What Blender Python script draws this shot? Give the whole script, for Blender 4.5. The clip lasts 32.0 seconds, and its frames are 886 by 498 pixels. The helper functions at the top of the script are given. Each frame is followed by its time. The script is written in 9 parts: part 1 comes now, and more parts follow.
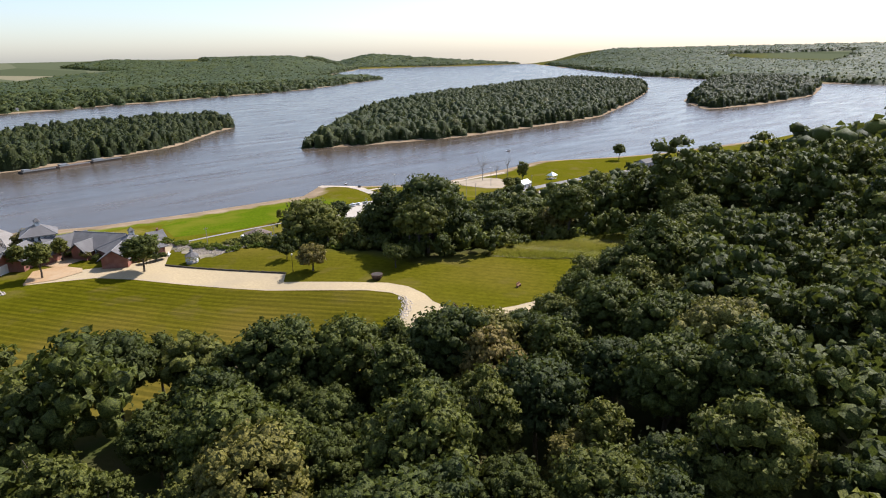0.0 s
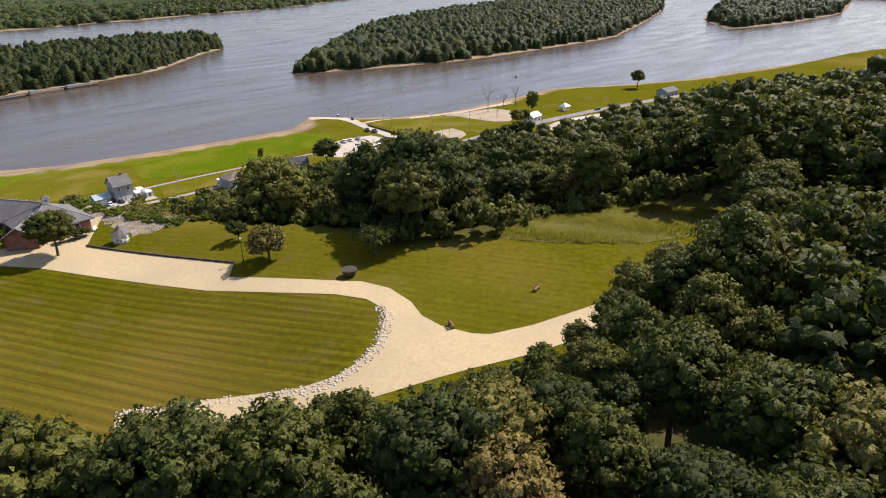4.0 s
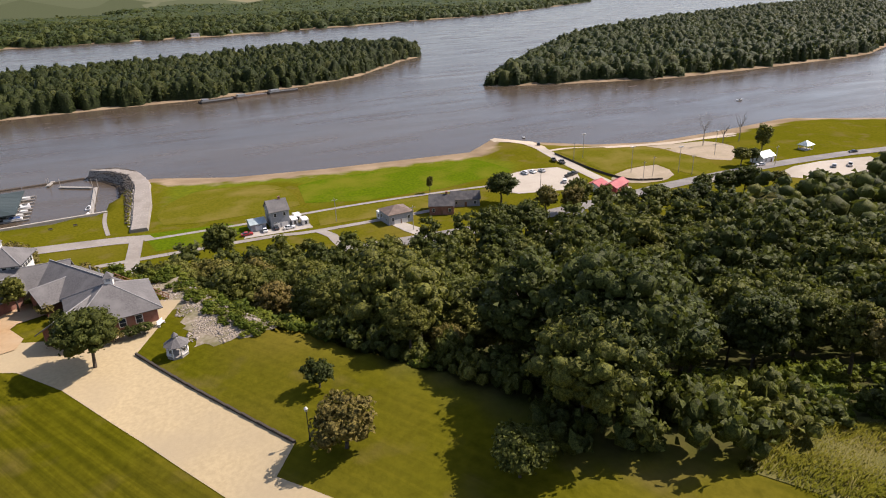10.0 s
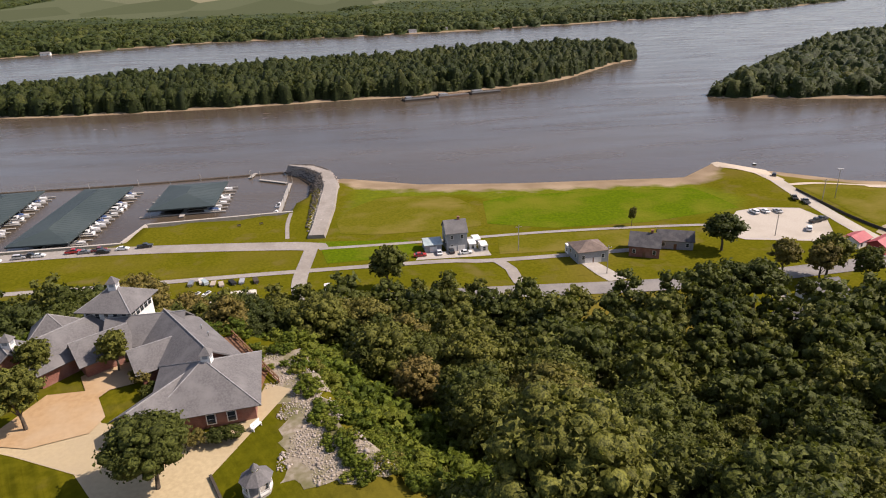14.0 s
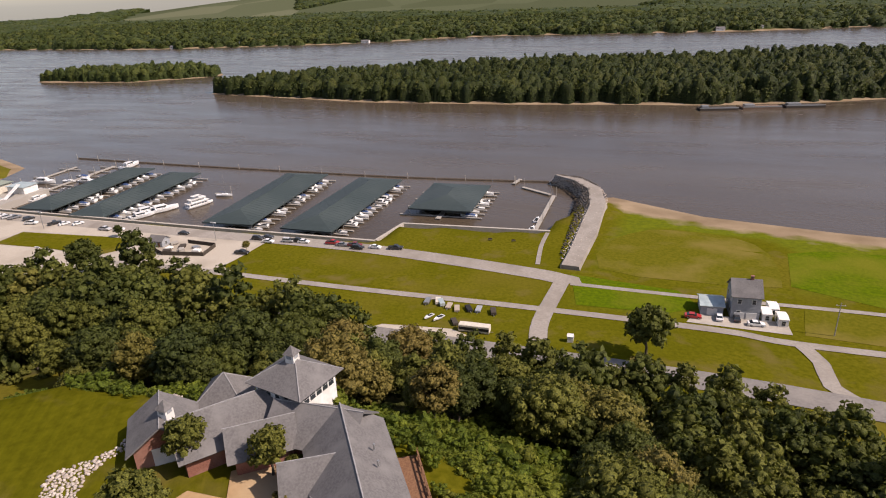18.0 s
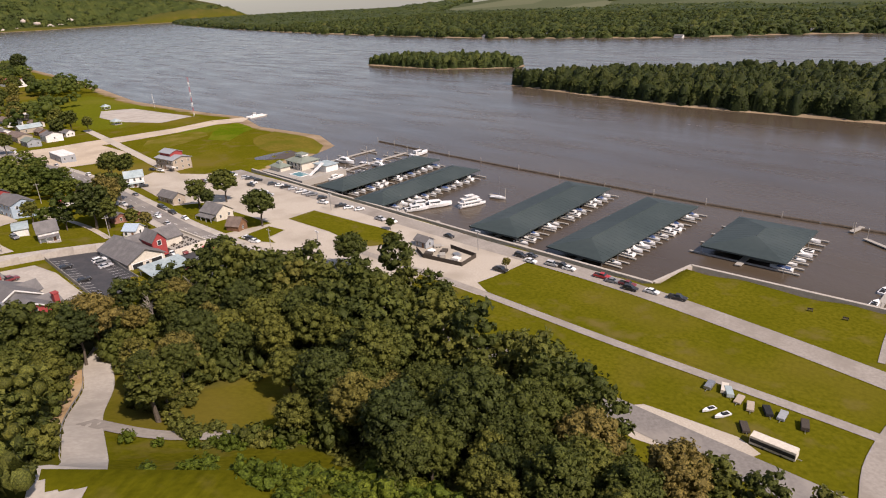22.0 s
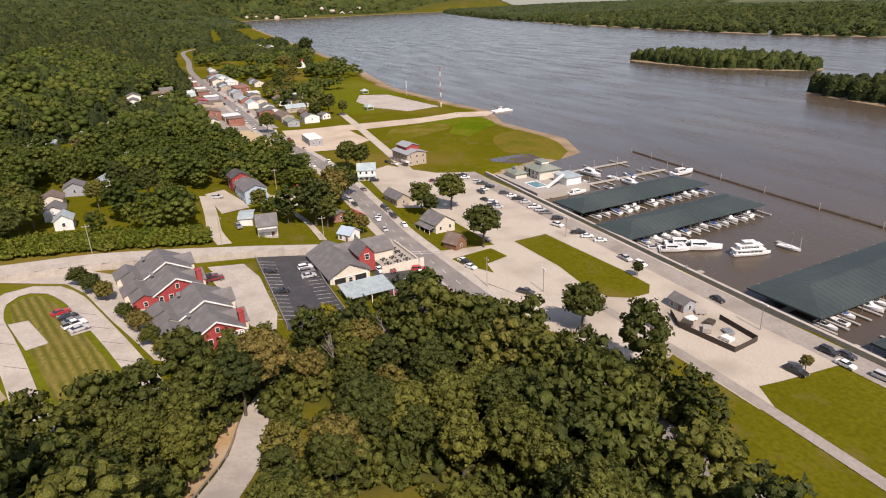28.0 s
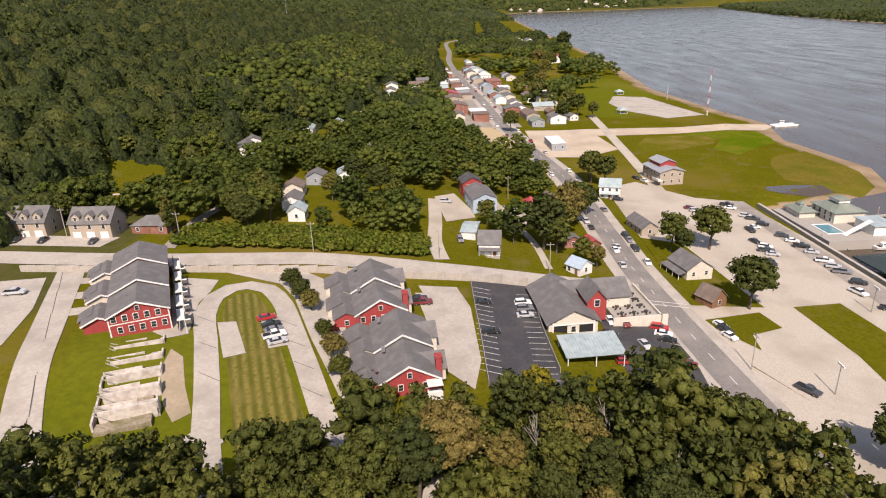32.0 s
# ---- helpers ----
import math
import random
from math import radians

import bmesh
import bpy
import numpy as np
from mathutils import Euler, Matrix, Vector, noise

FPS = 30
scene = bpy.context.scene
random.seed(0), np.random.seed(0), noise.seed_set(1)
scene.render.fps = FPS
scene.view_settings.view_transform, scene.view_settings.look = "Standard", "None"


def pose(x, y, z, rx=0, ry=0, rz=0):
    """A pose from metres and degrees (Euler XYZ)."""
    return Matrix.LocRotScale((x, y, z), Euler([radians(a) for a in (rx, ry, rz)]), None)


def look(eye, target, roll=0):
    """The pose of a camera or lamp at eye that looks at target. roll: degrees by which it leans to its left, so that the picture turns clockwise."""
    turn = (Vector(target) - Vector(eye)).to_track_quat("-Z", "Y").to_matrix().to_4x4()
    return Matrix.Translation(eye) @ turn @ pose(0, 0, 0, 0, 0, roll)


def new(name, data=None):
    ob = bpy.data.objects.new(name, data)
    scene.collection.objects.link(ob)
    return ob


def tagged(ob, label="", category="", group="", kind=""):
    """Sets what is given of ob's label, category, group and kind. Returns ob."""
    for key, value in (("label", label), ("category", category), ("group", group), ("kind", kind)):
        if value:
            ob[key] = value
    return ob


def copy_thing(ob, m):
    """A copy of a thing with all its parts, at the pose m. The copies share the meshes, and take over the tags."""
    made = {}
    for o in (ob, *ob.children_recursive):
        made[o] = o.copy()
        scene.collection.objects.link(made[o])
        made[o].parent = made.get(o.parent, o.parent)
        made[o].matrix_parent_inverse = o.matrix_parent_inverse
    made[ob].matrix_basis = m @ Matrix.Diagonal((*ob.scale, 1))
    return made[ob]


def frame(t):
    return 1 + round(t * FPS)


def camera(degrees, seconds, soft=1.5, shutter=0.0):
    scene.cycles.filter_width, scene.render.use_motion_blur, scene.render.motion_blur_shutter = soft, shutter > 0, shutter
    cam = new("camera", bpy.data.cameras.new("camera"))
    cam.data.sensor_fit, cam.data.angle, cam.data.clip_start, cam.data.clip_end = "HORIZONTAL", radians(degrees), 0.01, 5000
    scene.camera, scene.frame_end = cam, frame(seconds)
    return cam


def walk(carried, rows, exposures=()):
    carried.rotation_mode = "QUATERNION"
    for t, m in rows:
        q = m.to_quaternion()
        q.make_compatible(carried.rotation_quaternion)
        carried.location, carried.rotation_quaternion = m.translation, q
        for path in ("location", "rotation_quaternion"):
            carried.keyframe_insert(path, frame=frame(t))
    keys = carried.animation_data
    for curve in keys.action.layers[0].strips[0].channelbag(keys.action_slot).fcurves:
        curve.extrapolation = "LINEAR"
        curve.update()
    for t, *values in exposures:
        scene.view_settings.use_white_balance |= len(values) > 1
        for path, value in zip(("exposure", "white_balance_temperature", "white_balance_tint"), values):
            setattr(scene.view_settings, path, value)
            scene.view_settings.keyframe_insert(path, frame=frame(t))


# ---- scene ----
cam = camera(69.7, 32.0, 1.1)
METRES, EYE, TILT, LEAN, TURN = 280.0, 94.0, -17.1, 1.2, 0.0
ROWS = [
    (0.0, 0.0, 0.0, 0.0, -0.0, 0.0, -0.0),
    (0.5, 0.0007, 0.0153, 0.0046, 0.02, -1.45, -0.0),
    (1.0, 0.0015, 0.0306, 0.0093, 0.05, -3.22, -0.01),
    (1.5, 0.0022, 0.0458, 0.0139, 0.06, -5.06, -0.02),
    (2.0, 0.003, 0.0611, 0.0186, 0.08, -6.72, -0.01),
    (2.5, 0.0037, 0.0765, 0.0234, 0.11, -7.19, -0.01),
    (3.0, 0.0044, 0.0918, 0.0282, 0.1, -7.09, -0.02),
    (3.5, 0.0051, 0.1072, 0.0328, 0.11, -6.98, -0.05),
    (5.5, 0.007, 0.1676, 0.0511, 3.27, -6.7, -0.9),
    (6.0, 0.0069, 0.183, 0.0555, 5.09, -6.67, -1.38),
    (6.5, 0.0061, 0.198, 0.0601, 6.71, -6.68, -1.79),
    (7.0, 0.0048, 0.2132, 0.0645, 8.01, -6.68, -2.15),
    (7.5, 0.0033, 0.2283, 0.069, 8.76, -6.67, -2.36),
    (8.0, 0.0014, 0.2434, 0.0736, 9.39, -6.68, -2.53),
    (8.5, -0.0007, 0.2586, 0.0781, 10.69, -6.71, -2.88),
    (9.0, -0.0033, 0.2738, 0.0825, 12.75, -6.79, -3.43),
    (9.5, -0.0064, 0.2886, 0.087, 14.92, -6.91, -4.01),
    (10.0, -0.0101, 0.3035, 0.0914, 16.98, -7.05, -4.54),
    (10.5, -0.0146, 0.3183, 0.0957, 18.99, -7.21, -5.07),
    (11.0, -0.0193, 0.3329, 0.0999, 20.95, -7.4, -5.59),
    (11.5, -0.0246, 0.3474, 0.1042, 22.96, -7.62, -6.07),
    (12.0, -0.0305, 0.3614, 0.1083, 25.03, -7.87, -6.59),
    (12.5, -0.0369, 0.3755, 0.1123, 27.51, -8.21, -7.19),
    (13.0, -0.044, 0.389, 0.1163, 30.07, -8.58, -7.78),
    (13.5, -0.0517, 0.4025, 0.1201, 32.41, -8.95, -8.34),
    (15.5, -0.0879, 0.4517, 0.1342, 43.04, -10.89, -10.57),
    (16.0, -0.0984, 0.4627, 0.1375, 46.82, -11.66, -11.26),
    (16.5, -0.1096, 0.4732, 0.1406, 50.18, -12.42, -11.8),
    (17.0, -0.1214, 0.4828, 0.1434, 53.29, -13.13, -12.33),
    (17.5, -0.1333, 0.4917, 0.146, 56.42, -13.87, -12.79),
    (18.0, -0.1459, 0.5002, 0.1485, 59.61, -14.69, -13.17),
    (18.5, -0.1585, 0.5078, 0.1507, 62.8, -15.5, -13.53),
    (19.0, -0.1721, 0.5148, 0.1526, 66.1, -16.36, -13.86),
    (19.5, -0.1861, 0.521, 0.1542, 69.51, -17.27, -14.14),
    (20.0, -0.2002, 0.5264, 0.1559, 72.94, -18.21, -14.35),
    (20.5, -0.2148, 0.5312, 0.1573, 76.38, -19.16, -14.49),
    (21.0, -0.2297, 0.5351, 0.1582, 79.7, -20.08, -14.63),
    (21.5, -0.2449, 0.538, 0.1592, 82.93, -20.99, -14.7),
    (22.0, -0.2608, 0.5402, 0.1596, 86.31, -21.95, -14.68),
    (22.5, -0.2768, 0.5416, 0.1597, 89.7, -22.87, -14.65),
    (23.0, -0.2926, 0.5418, 0.1596, 93.1, -23.79, -14.58),
    (23.5, -0.308, 0.5413, 0.1593, 96.47, -24.73, -14.44),
    (24.0, -0.3235, 0.5403, 0.1589, 99.88, -25.66, -14.21),
    (24.5, -0.3388, 0.5382, 0.1582, 102.45, -26.38, -14.02),
    (25.0, -0.3539, 0.5362, 0.1565, 103.4, -26.67, -13.96),
    (25.5, -0.3689, 0.5342, 0.153, 104.23, -26.91, -13.91),
    (27.5, -0.4268, 0.524, 0.1407, 107.63, -27.84, -13.66),
    (28.0, -0.4415, 0.5202, 0.1388, 108.95, -28.22, -13.54),
    (28.5, -0.4561, 0.5157, 0.1367, 113.32, -29.3, -13.02),
    (29.0, -0.4706, 0.5106, 0.1347, 117.62, -30.34, -12.41),
    (29.5, -0.4845, 0.5047, 0.1323, 121.23, -31.17, -11.86),
    (30.0, -0.4982, 0.4979, 0.1298, 123.85, -31.76, -11.44),
    (30.5, -0.5113, 0.4904, 0.1274, 126.02, -32.26, -11.04),
    (31.0, -0.5238, 0.4824, 0.1247, 127.89, -32.67, -10.74),
    (31.5, -0.536, 0.474, 0.1218, 129.66, -33.05, -10.43),
    (32.0, -0.5483, 0.4655, 0.1187, 131.11, -33.36, -10.14),
]
walk(cam, [(t, pose(0, 0, EYE, TILT, LEAN, TURN) @ pose(METRES * x, METRES * y, METRES * z, 90 + pitch, roll, yaw)) for t, x, y, z, yaw, pitch, roll in ROWS],
     exposures=[(0.0, 0.60, 6000, 15), (3.0, 0.55, 6350, 17), (6.0, 0.46, 6550, 18), (13.0, 0.40, 6700, 20), (19.0, 0.16, 6900, 23), (25.0, 0.17, 6850, 21), (32.0, 0.30, 6850, 21)])

# ---- light ----
SUN_AZ, SUN_EL = 50.0, 47.0            # degrees from +y towards +x, degrees up
world = bpy.data.worlds.new("world")
scene.world = world
world.use_nodes = True
wn = world.node_tree.nodes
sky = wn.new("ShaderNodeTexSky")
sky.sky_type, sky.sun_disc = "NISHITA", False
sky.sun_elevation, sky.sun_rotation = radians(SUN_EL), radians(SUN_AZ)
sky.air_density, sky.dust_density, sky.ozone_density = 1.0, 1.0, 1.4
wn["Background"].inputs["Strength"].default_value = 0.12
haze = wn.new("ShaderNodeMix")
haze.data_type = "RGBA"
haze.inputs[0].default_value, haze.inputs[7].default_value = 0.07, (7.2, 7.4, 7.8, 1.0)
world.node_tree.links.new(sky.outputs["Color"], haze.inputs[6])
world.node_tree.links.new(haze.outputs[2], wn["Background"].inputs["Color"])
sun_data = bpy.data.lights.new("sun", "SUN")
sun_data.energy, sun_data.angle, sun_data.color = 5.0, radians(0.6), (1.0, 0.94, 0.84)
sun = new("sun", sun_data)
sun_dir = Vector((math.sin(radians(SUN_AZ)) * math.cos(radians(SUN_EL)), math.cos(radians(SUN_AZ)) * math.cos(radians(SUN_EL)), math.sin(radians(SUN_EL))))
sun.matrix_world = look(sun_dir * 400, (0, 0, 0))


# ---- materials ----
def nodes_of(name, rough=0.8, metal=0.0, spec=0.3):
    m = bpy.data.materials.new(name)
    m.use_nodes = True
    n, l = m.node_tree.nodes, m.node_tree.links
    b = n["Principled BSDF"]
    b.inputs["Roughness"].default_value, b.inputs["Metallic"].default_value = rough, metal
    b.inputs["Specular IOR Level"].default_value = spec
    return m, n, l, b


def rgb(c):
    return (*c, 1.0)


def mix(n, l, fac, a, b, mode="MIX"):
    k = n.new("ShaderNodeMix")
    k.data_type, k.blend_type = "RGBA", mode
    for s, v in ((0, fac), (6, a), (7, b)):
        if isinstance(v, bpy.types.NodeSocket):
            l.new(v, k.inputs[s])
        else:
            k.inputs[s].default_value = rgb(v) if isinstance(v, tuple) else v
    return k.outputs[2]


def noise_fac(n, l, scale, detail=4.0, low=0.35, high=0.65, coords="Object", stretch=None):
    tc = n.new("ShaderNodeTexCoord")
    t = n.new("ShaderNodeTexNoise")
    t.inputs["Scale"].default_value, t.inputs["Detail"].default_value = scale, detail
    src = tc.outputs[coords]
    if stretch:
        mp = n.new("ShaderNodeMapping")
        mp.vector_type = "TEXTURE"
        mp.inputs["Scale"].default_value = [1.0 / k for k in stretch[0]]
        mp.inputs["Rotation"].default_value = stretch[1]
        l.new(src, mp.inputs["Vector"])
        src = mp.outputs["Vector"]
    l.new(src, t.inputs["Vector"])
    r = n.new("ShaderNodeMapRange")
    r.inputs["From Min"].default_value, r.inputs["From Max"].default_value = low, high
    l.new(t.outputs["Fac"], r.inputs["Value"])
    return r.outputs["Result"]


def bump(n, l, b, scale, strength, distance=0.02, detail=5.0):
    f = noise_fac(n, l, scale, detail, 0.0, 1.0)
    k = n.new("ShaderNodeBump")
    k.inputs["Strength"].default_value, k.inputs["Distance"].default_value = strength, distance
    l.new(f, k.inputs["Height"])
    l.new(k.outputs["Normal"], b.inputs["Normal"])


def surface(name, c1, c2, scale=2.0, rough=0.85, metal=0.0, spec=0.3, c3=None, scale3=0.08, bumps=(8.0, 0.3, 0.03), vary=0.0):
    """A worn, two-tone surface: c1 and c2 by fine grain, c3 in large stains, an optional shift from thing to thing."""
    m, n, l, b = nodes_of(name, rough, metal, spec)
    col = mix(n, l, noise_fac(n, l, scale, 6.0), c1, c2)
    if c3:
        col = mix(n, l, noise_fac(n, l, scale3, 3.0, 0.45, 0.7), col, c3)
    if vary:
        info = n.new("ShaderNodeObjectInfo")
        hs = n.new("ShaderNodeHueSaturation")
        r = n.new("ShaderNodeMapRange")
        r.inputs["To Min"].default_value, r.inputs["To Max"].default_value = 1 - vary, 1 + vary
        l.new(info.outputs["Random"], r.inputs["Value"])
        l.new(r.outputs["Result"], hs.inputs["Value"])
        l.new(col, hs.inputs["Color"])
        col = hs.outputs["Color"]
    l.new(col, b.inputs["Base Color"])
    if bumps:
        bump(n, l, b, *bumps)
    return m


def object_paint(name, rough=0.3, metal=0.0, spec=0.5):
    """Paint whose colour is the object's own colour."""
    m, n, l, b = nodes_of(name, rough, metal, spec)
    info = n.new("ShaderNodeObjectInfo")
    dust = mix(n, l, noise_fac(n, l, 3.0, 4.0, 0.45, 0.8), info.outputs["Color"], (0.30, 0.27, 0.22))
    l.new(mix(n, l, 0.25, info.outputs["Color"], dust), b.inputs["Base Color"])
    return m


def leaf_material(name, dark, mid, light, odd, attribute=True, contrast=1.0, grain=5.5, relief=0.14, through_leaf=0.40):
    """Foliage: tone from tree to tree (the tint of each tree), from spray to spray, and fine mottling that paints the
    shaded gaps between leaves.
    """
    m, n, l, b = nodes_of(name, 0.52, 0.0, 0.11)
    if attribute:
        at = n.new("ShaderNodeAttribute")
        at.attribute_name = "tint"
        tone = at.outputs["Fac"]
    else:
        tone = n.new("ShaderNodeObjectInfo").outputs["Random"]
    ramp = n.new("ShaderNodeValToRGB")
    e = ramp.color_ramp.elements
    e[0].position, e[0].color = 0.0, rgb(dark)
    e[1].position, e[1].color = 1.0, rgb(odd)
    for p, c in ((0.45, mid), (0.85, light)):
        k = e.new(p)
        k.color = rgb(c)
    l.new(tone, ramp.inputs["Fac"])
    geo = n.new("ShaderNodeNewGeometry")
    hs = n.new("ShaderNodeHueSaturation")
    r = n.new("ShaderNodeMapRange")
    r.inputs["To Min"].default_value, r.inputs["To Max"].default_value = 1 - 0.24 * contrast, 1 + 0.26 * contrast
    l.new(geo.outputs["Random Per Island"], r.inputs["Value"])
    l.new(r.outputs["Result"], hs.inputs["Value"])
    l.new(ramp.outputs["Color"], hs.inputs["Color"])
    # dark side of the noise stands for shade between the leaves
    fine = noise_fac(n, l, grain, 3.0, 0.38, 0.62)
    leafy = mix(n, l, fine, mix(n, l, 1.0, hs.outputs["Color"], tuple(1 - k * contrast for k in (0.50, 0.47, 0.47)), "MULTIPLY"), mix(n, l, 1.0, hs.outputs["Color"], (1.35, 1.3, 1.2), "MULTIPLY"))
    l.new(leafy, b.inputs["Base Color"])
    bump(n, l, b, grain * 1.1, 0.9, relief, 3.0)
    tr = n.new("ShaderNodeBsdfTranslucent")
    l.new(mix(n, l, 0.45, leafy, (0.14, 0.165, 0.02)), tr.inputs["Color"])
    ms = n.new("ShaderNodeMixShader")
    ms.inputs["Fac"].default_value = through_leaf
    l.new(b.outputs["BSDF"], ms.inputs[1])
    l.new(tr.outputs["BSDF"], ms.inputs[2])
    l.new(ms.outputs["Shader"], n["Material Output"].inputs["Surface"])
    return m


LEAF = leaf_material("foliage", (0.047, 0.060, 0.016), (0.087, 0.099, 0.022), (0.142, 0.141, 0.030), (0.190, 0.142, 0.044), contrast=1.2, through_leaf=0.26)
LEAF_CANOPY = leaf_material("foliage_of_far_canopy", (0.026, 0.038, 0.010), (0.047, 0.060, 0.014), (0.072, 0.080, 0.018), (0.105, 0.098, 0.026), contrast=1.15, grain=0.8, relief=1.2, through_leaf=0.18)
LEAF_TOWN = leaf_material("foliage_of_gardens", (0.050, 0.070, 0.016), (0.085, 0.110, 0.021), (0.130, 0.150, 0.028), (0.165, 0.155, 0.035), contrast=0.8, grain=3.0)
LEAF_BRIGHT = leaf_material("foliage_of_shrubs", (0.075, 0.105, 0.015), (0.115, 0.150, 0.018), (0.165, 0.185, 0.025), (0.210, 0.190, 0.050))
LEAF_GRASS = leaf_material("tall_grass", (0.18, 0.180, 0.020), (0.26, 0.24, 0.030), (0.33, 0.285, 0.06), (0.30, 0.25, 0.08), contrast=0.35)
LEAF_YELLOW = leaf_material("foliage_turning_yellow", (0.17, 0.16, 0.02), (0.24, 0.21, 0.02), (0.30, 0.25, 0.03), (0.32, 0.22, 0.03))
LEAF_RED = leaf_material("foliage_copper", (0.07, 0.018, 0.014), (0.10, 0.022, 0.016), (0.13, 0.03, 0.02), (0.14, 0.05, 0.02))
BARK = surface("bark", (0.12, 0.095, 0.07), (0.06, 0.048, 0.036), 3.0, 0.95, bumps=(9.0, 0.6, 0.05))
DEADWOOD = surface("bare_wood", (0.30, 0.27, 0.23), (0.20, 0.175, 0.15), 3.0, 0.95, bumps=None)


def ground_material():
    """Grass and woodland floor by the plan, sand and mud by height above the water, farm fields far off."""
    m, n, l, b = nodes_of("grass_and_soil", 1.0, 0.0, 0.0)
    grass = mix(n, l, noise_fac(n, l, 0.035, 4.0, 0.4, 0.62), (0.096, 0.092, 0.005), (0.120, 0.107, 0.008))
    grass = mix(n, l, noise_fac(n, l, 0.9, 6.0, 0.35, 0.7), grass, (0.074, 0.071, 0.004))
    grass = mix(n, l, noise_fac(n, l, 0.012, 3.0, 0.54, 0.72), grass, (0.150, 0.112, 0.022))
    grass = mix(n, l, noise_fac(n, l, 0.11, 5.0, 0.56, 0.74), grass, (0.125, 0.100, 0.024))
    tc = n.new("ShaderNodeTexCoord")
    stripe = n.new("ShaderNodeTexWave")
    stripe.inputs["Scale"].default_value, stripe.inputs["Distortion"].default_value = 0.17, 0.5
    stripe.inputs["Detail Scale"].default_value = 0.3
    mp = n.new("ShaderNodeMapping")
    mp.inputs["Rotation"].default_value = (0, 0, radians(-34))
    l.new(tc.outputs["Object"], mp.inputs["Vector"])
    l.new(mp.outputs["Vector"], stripe.inputs["Vector"])
    lines = noise_fac(n, l, 1.0, 4.0, 0.44, 0.58, stretch=((2.2, 0.045, 1.0), (0, 0, radians(34))))
    mown = n.new("ShaderNodeAttribute")
    mown.attribute_name = "mown"
    swath = mix(n, l, stripe.outputs["Fac"], (0.42, 0.44, 0.42), (0.70, 0.68, 0.55))
    swath = mix(n, l, lines, swath, mix(n, l, stripe.outputs["Fac"], (0.60, 0.60, 0.52), (0.98, 0.92, 0.82)))
    grass = mix(n, l, mown.outputs["Fac"], grass, mix(n, l, 1.0, grass, swath, "MULTIPLY"))
    lush = n.new("ShaderNodeAttribute")
    lush.attribute_name = "lush"
    grass = mix(n, l, lush.outputs["Fac"], grass, mix(n, l, noise_fac(n, l, 0.5, 5.0), (0.120, 0.138, 0.009), (0.085, 0.105, 0.009)))
    wood = n.new("ShaderNodeAttribute")
    wood.attribute_name = "litter"
    floor = mix(n, l, noise_fac(n, l, 0.25, 5.0), (0.048, 0.056, 0.016), (0.075, 0.066, 0.028))
    col = mix(n, l, wood.outputs["Fac"], grass, floor)
    field = n.new("ShaderNodeTexVoronoi")
    field.inputs["Scale"].default_value = 0.0028
    fm = n.new("ShaderNodeMapping")
    fm.inputs["Scale"].default_value = (1.0, 0.45, 1.0)
    l.new(tc.outputs["Object"], fm.inputs["Vector"])
    l.new(fm.outputs["Vector"], field.inputs["Vector"])
    sep = n.new("ShaderNodeSeparateColor")
    l.new(field.outputs["Color"], sep.inputs["Color"])
    fr = n.new("ShaderNodeValToRGB")
    fr.color_ramp.interpolation = "CONSTANT"
    # field tones greyed and paled, distance haze mixed into the crop colours
    e = fr.color_ramp.elements
    e[0].color, e[1].color, e[1].position = rgb((0.070, 0.080, 0.042)), rgb((0.085, 0.095, 0.052)), 0.4
    for p, c in ((0.68, (0.115, 0.120, 0.070)), (0.88, (0.190, 0.170, 0.105))):
        x = e.new(p)
        x.color = rgb(c)
    l.new(sep.outputs["Red"], fr.inputs["Fac"])
    far = n.new("ShaderNodeAttribute")
    far.attribute_name = "farmland"
    col = mix(n, l, far.outputs["Fac"], col, fr.outputs["Color"])
    pos = n.new("ShaderNodeNewGeometry")
    xyz = n.new("ShaderNodeSeparateXYZ")
    l.new(pos.outputs["Position"], xyz.inputs["Vector"])
    lift = n.new("ShaderNodeMath")
    lift.operation = "MULTIPLY_ADD"
    lift.inputs[1].default_value = 1.6
    l.new(noise_fac(n, l, 0.06, 4.0, 0.2, 0.8), lift.inputs[0])
    l.new(xyz.outputs["Z"], lift.inputs[2])
    r = n.new("ShaderNodeMapRange")
    r.inputs["From Min"].default_value, r.inputs["From Max"].default_value = 1.9, 2.5
    r.inputs["To Min"].default_value, r.inputs["To Max"].default_value = 1.0, 0.0
    l.new(lift.outputs[0], r.inputs["Value"])
    sand = mix(n, l, noise_fac(n, l, 0.05, 5.0), (0.30, 0.225, 0.145), (0.20, 0.145, 0.09))
    col = mix(n, l, r.outputs["Result"], col, sand)
    l.new(col, b.inputs["Base Color"])
    bump(n, l, b, 1.2, 0.5, 0.25)
    return m


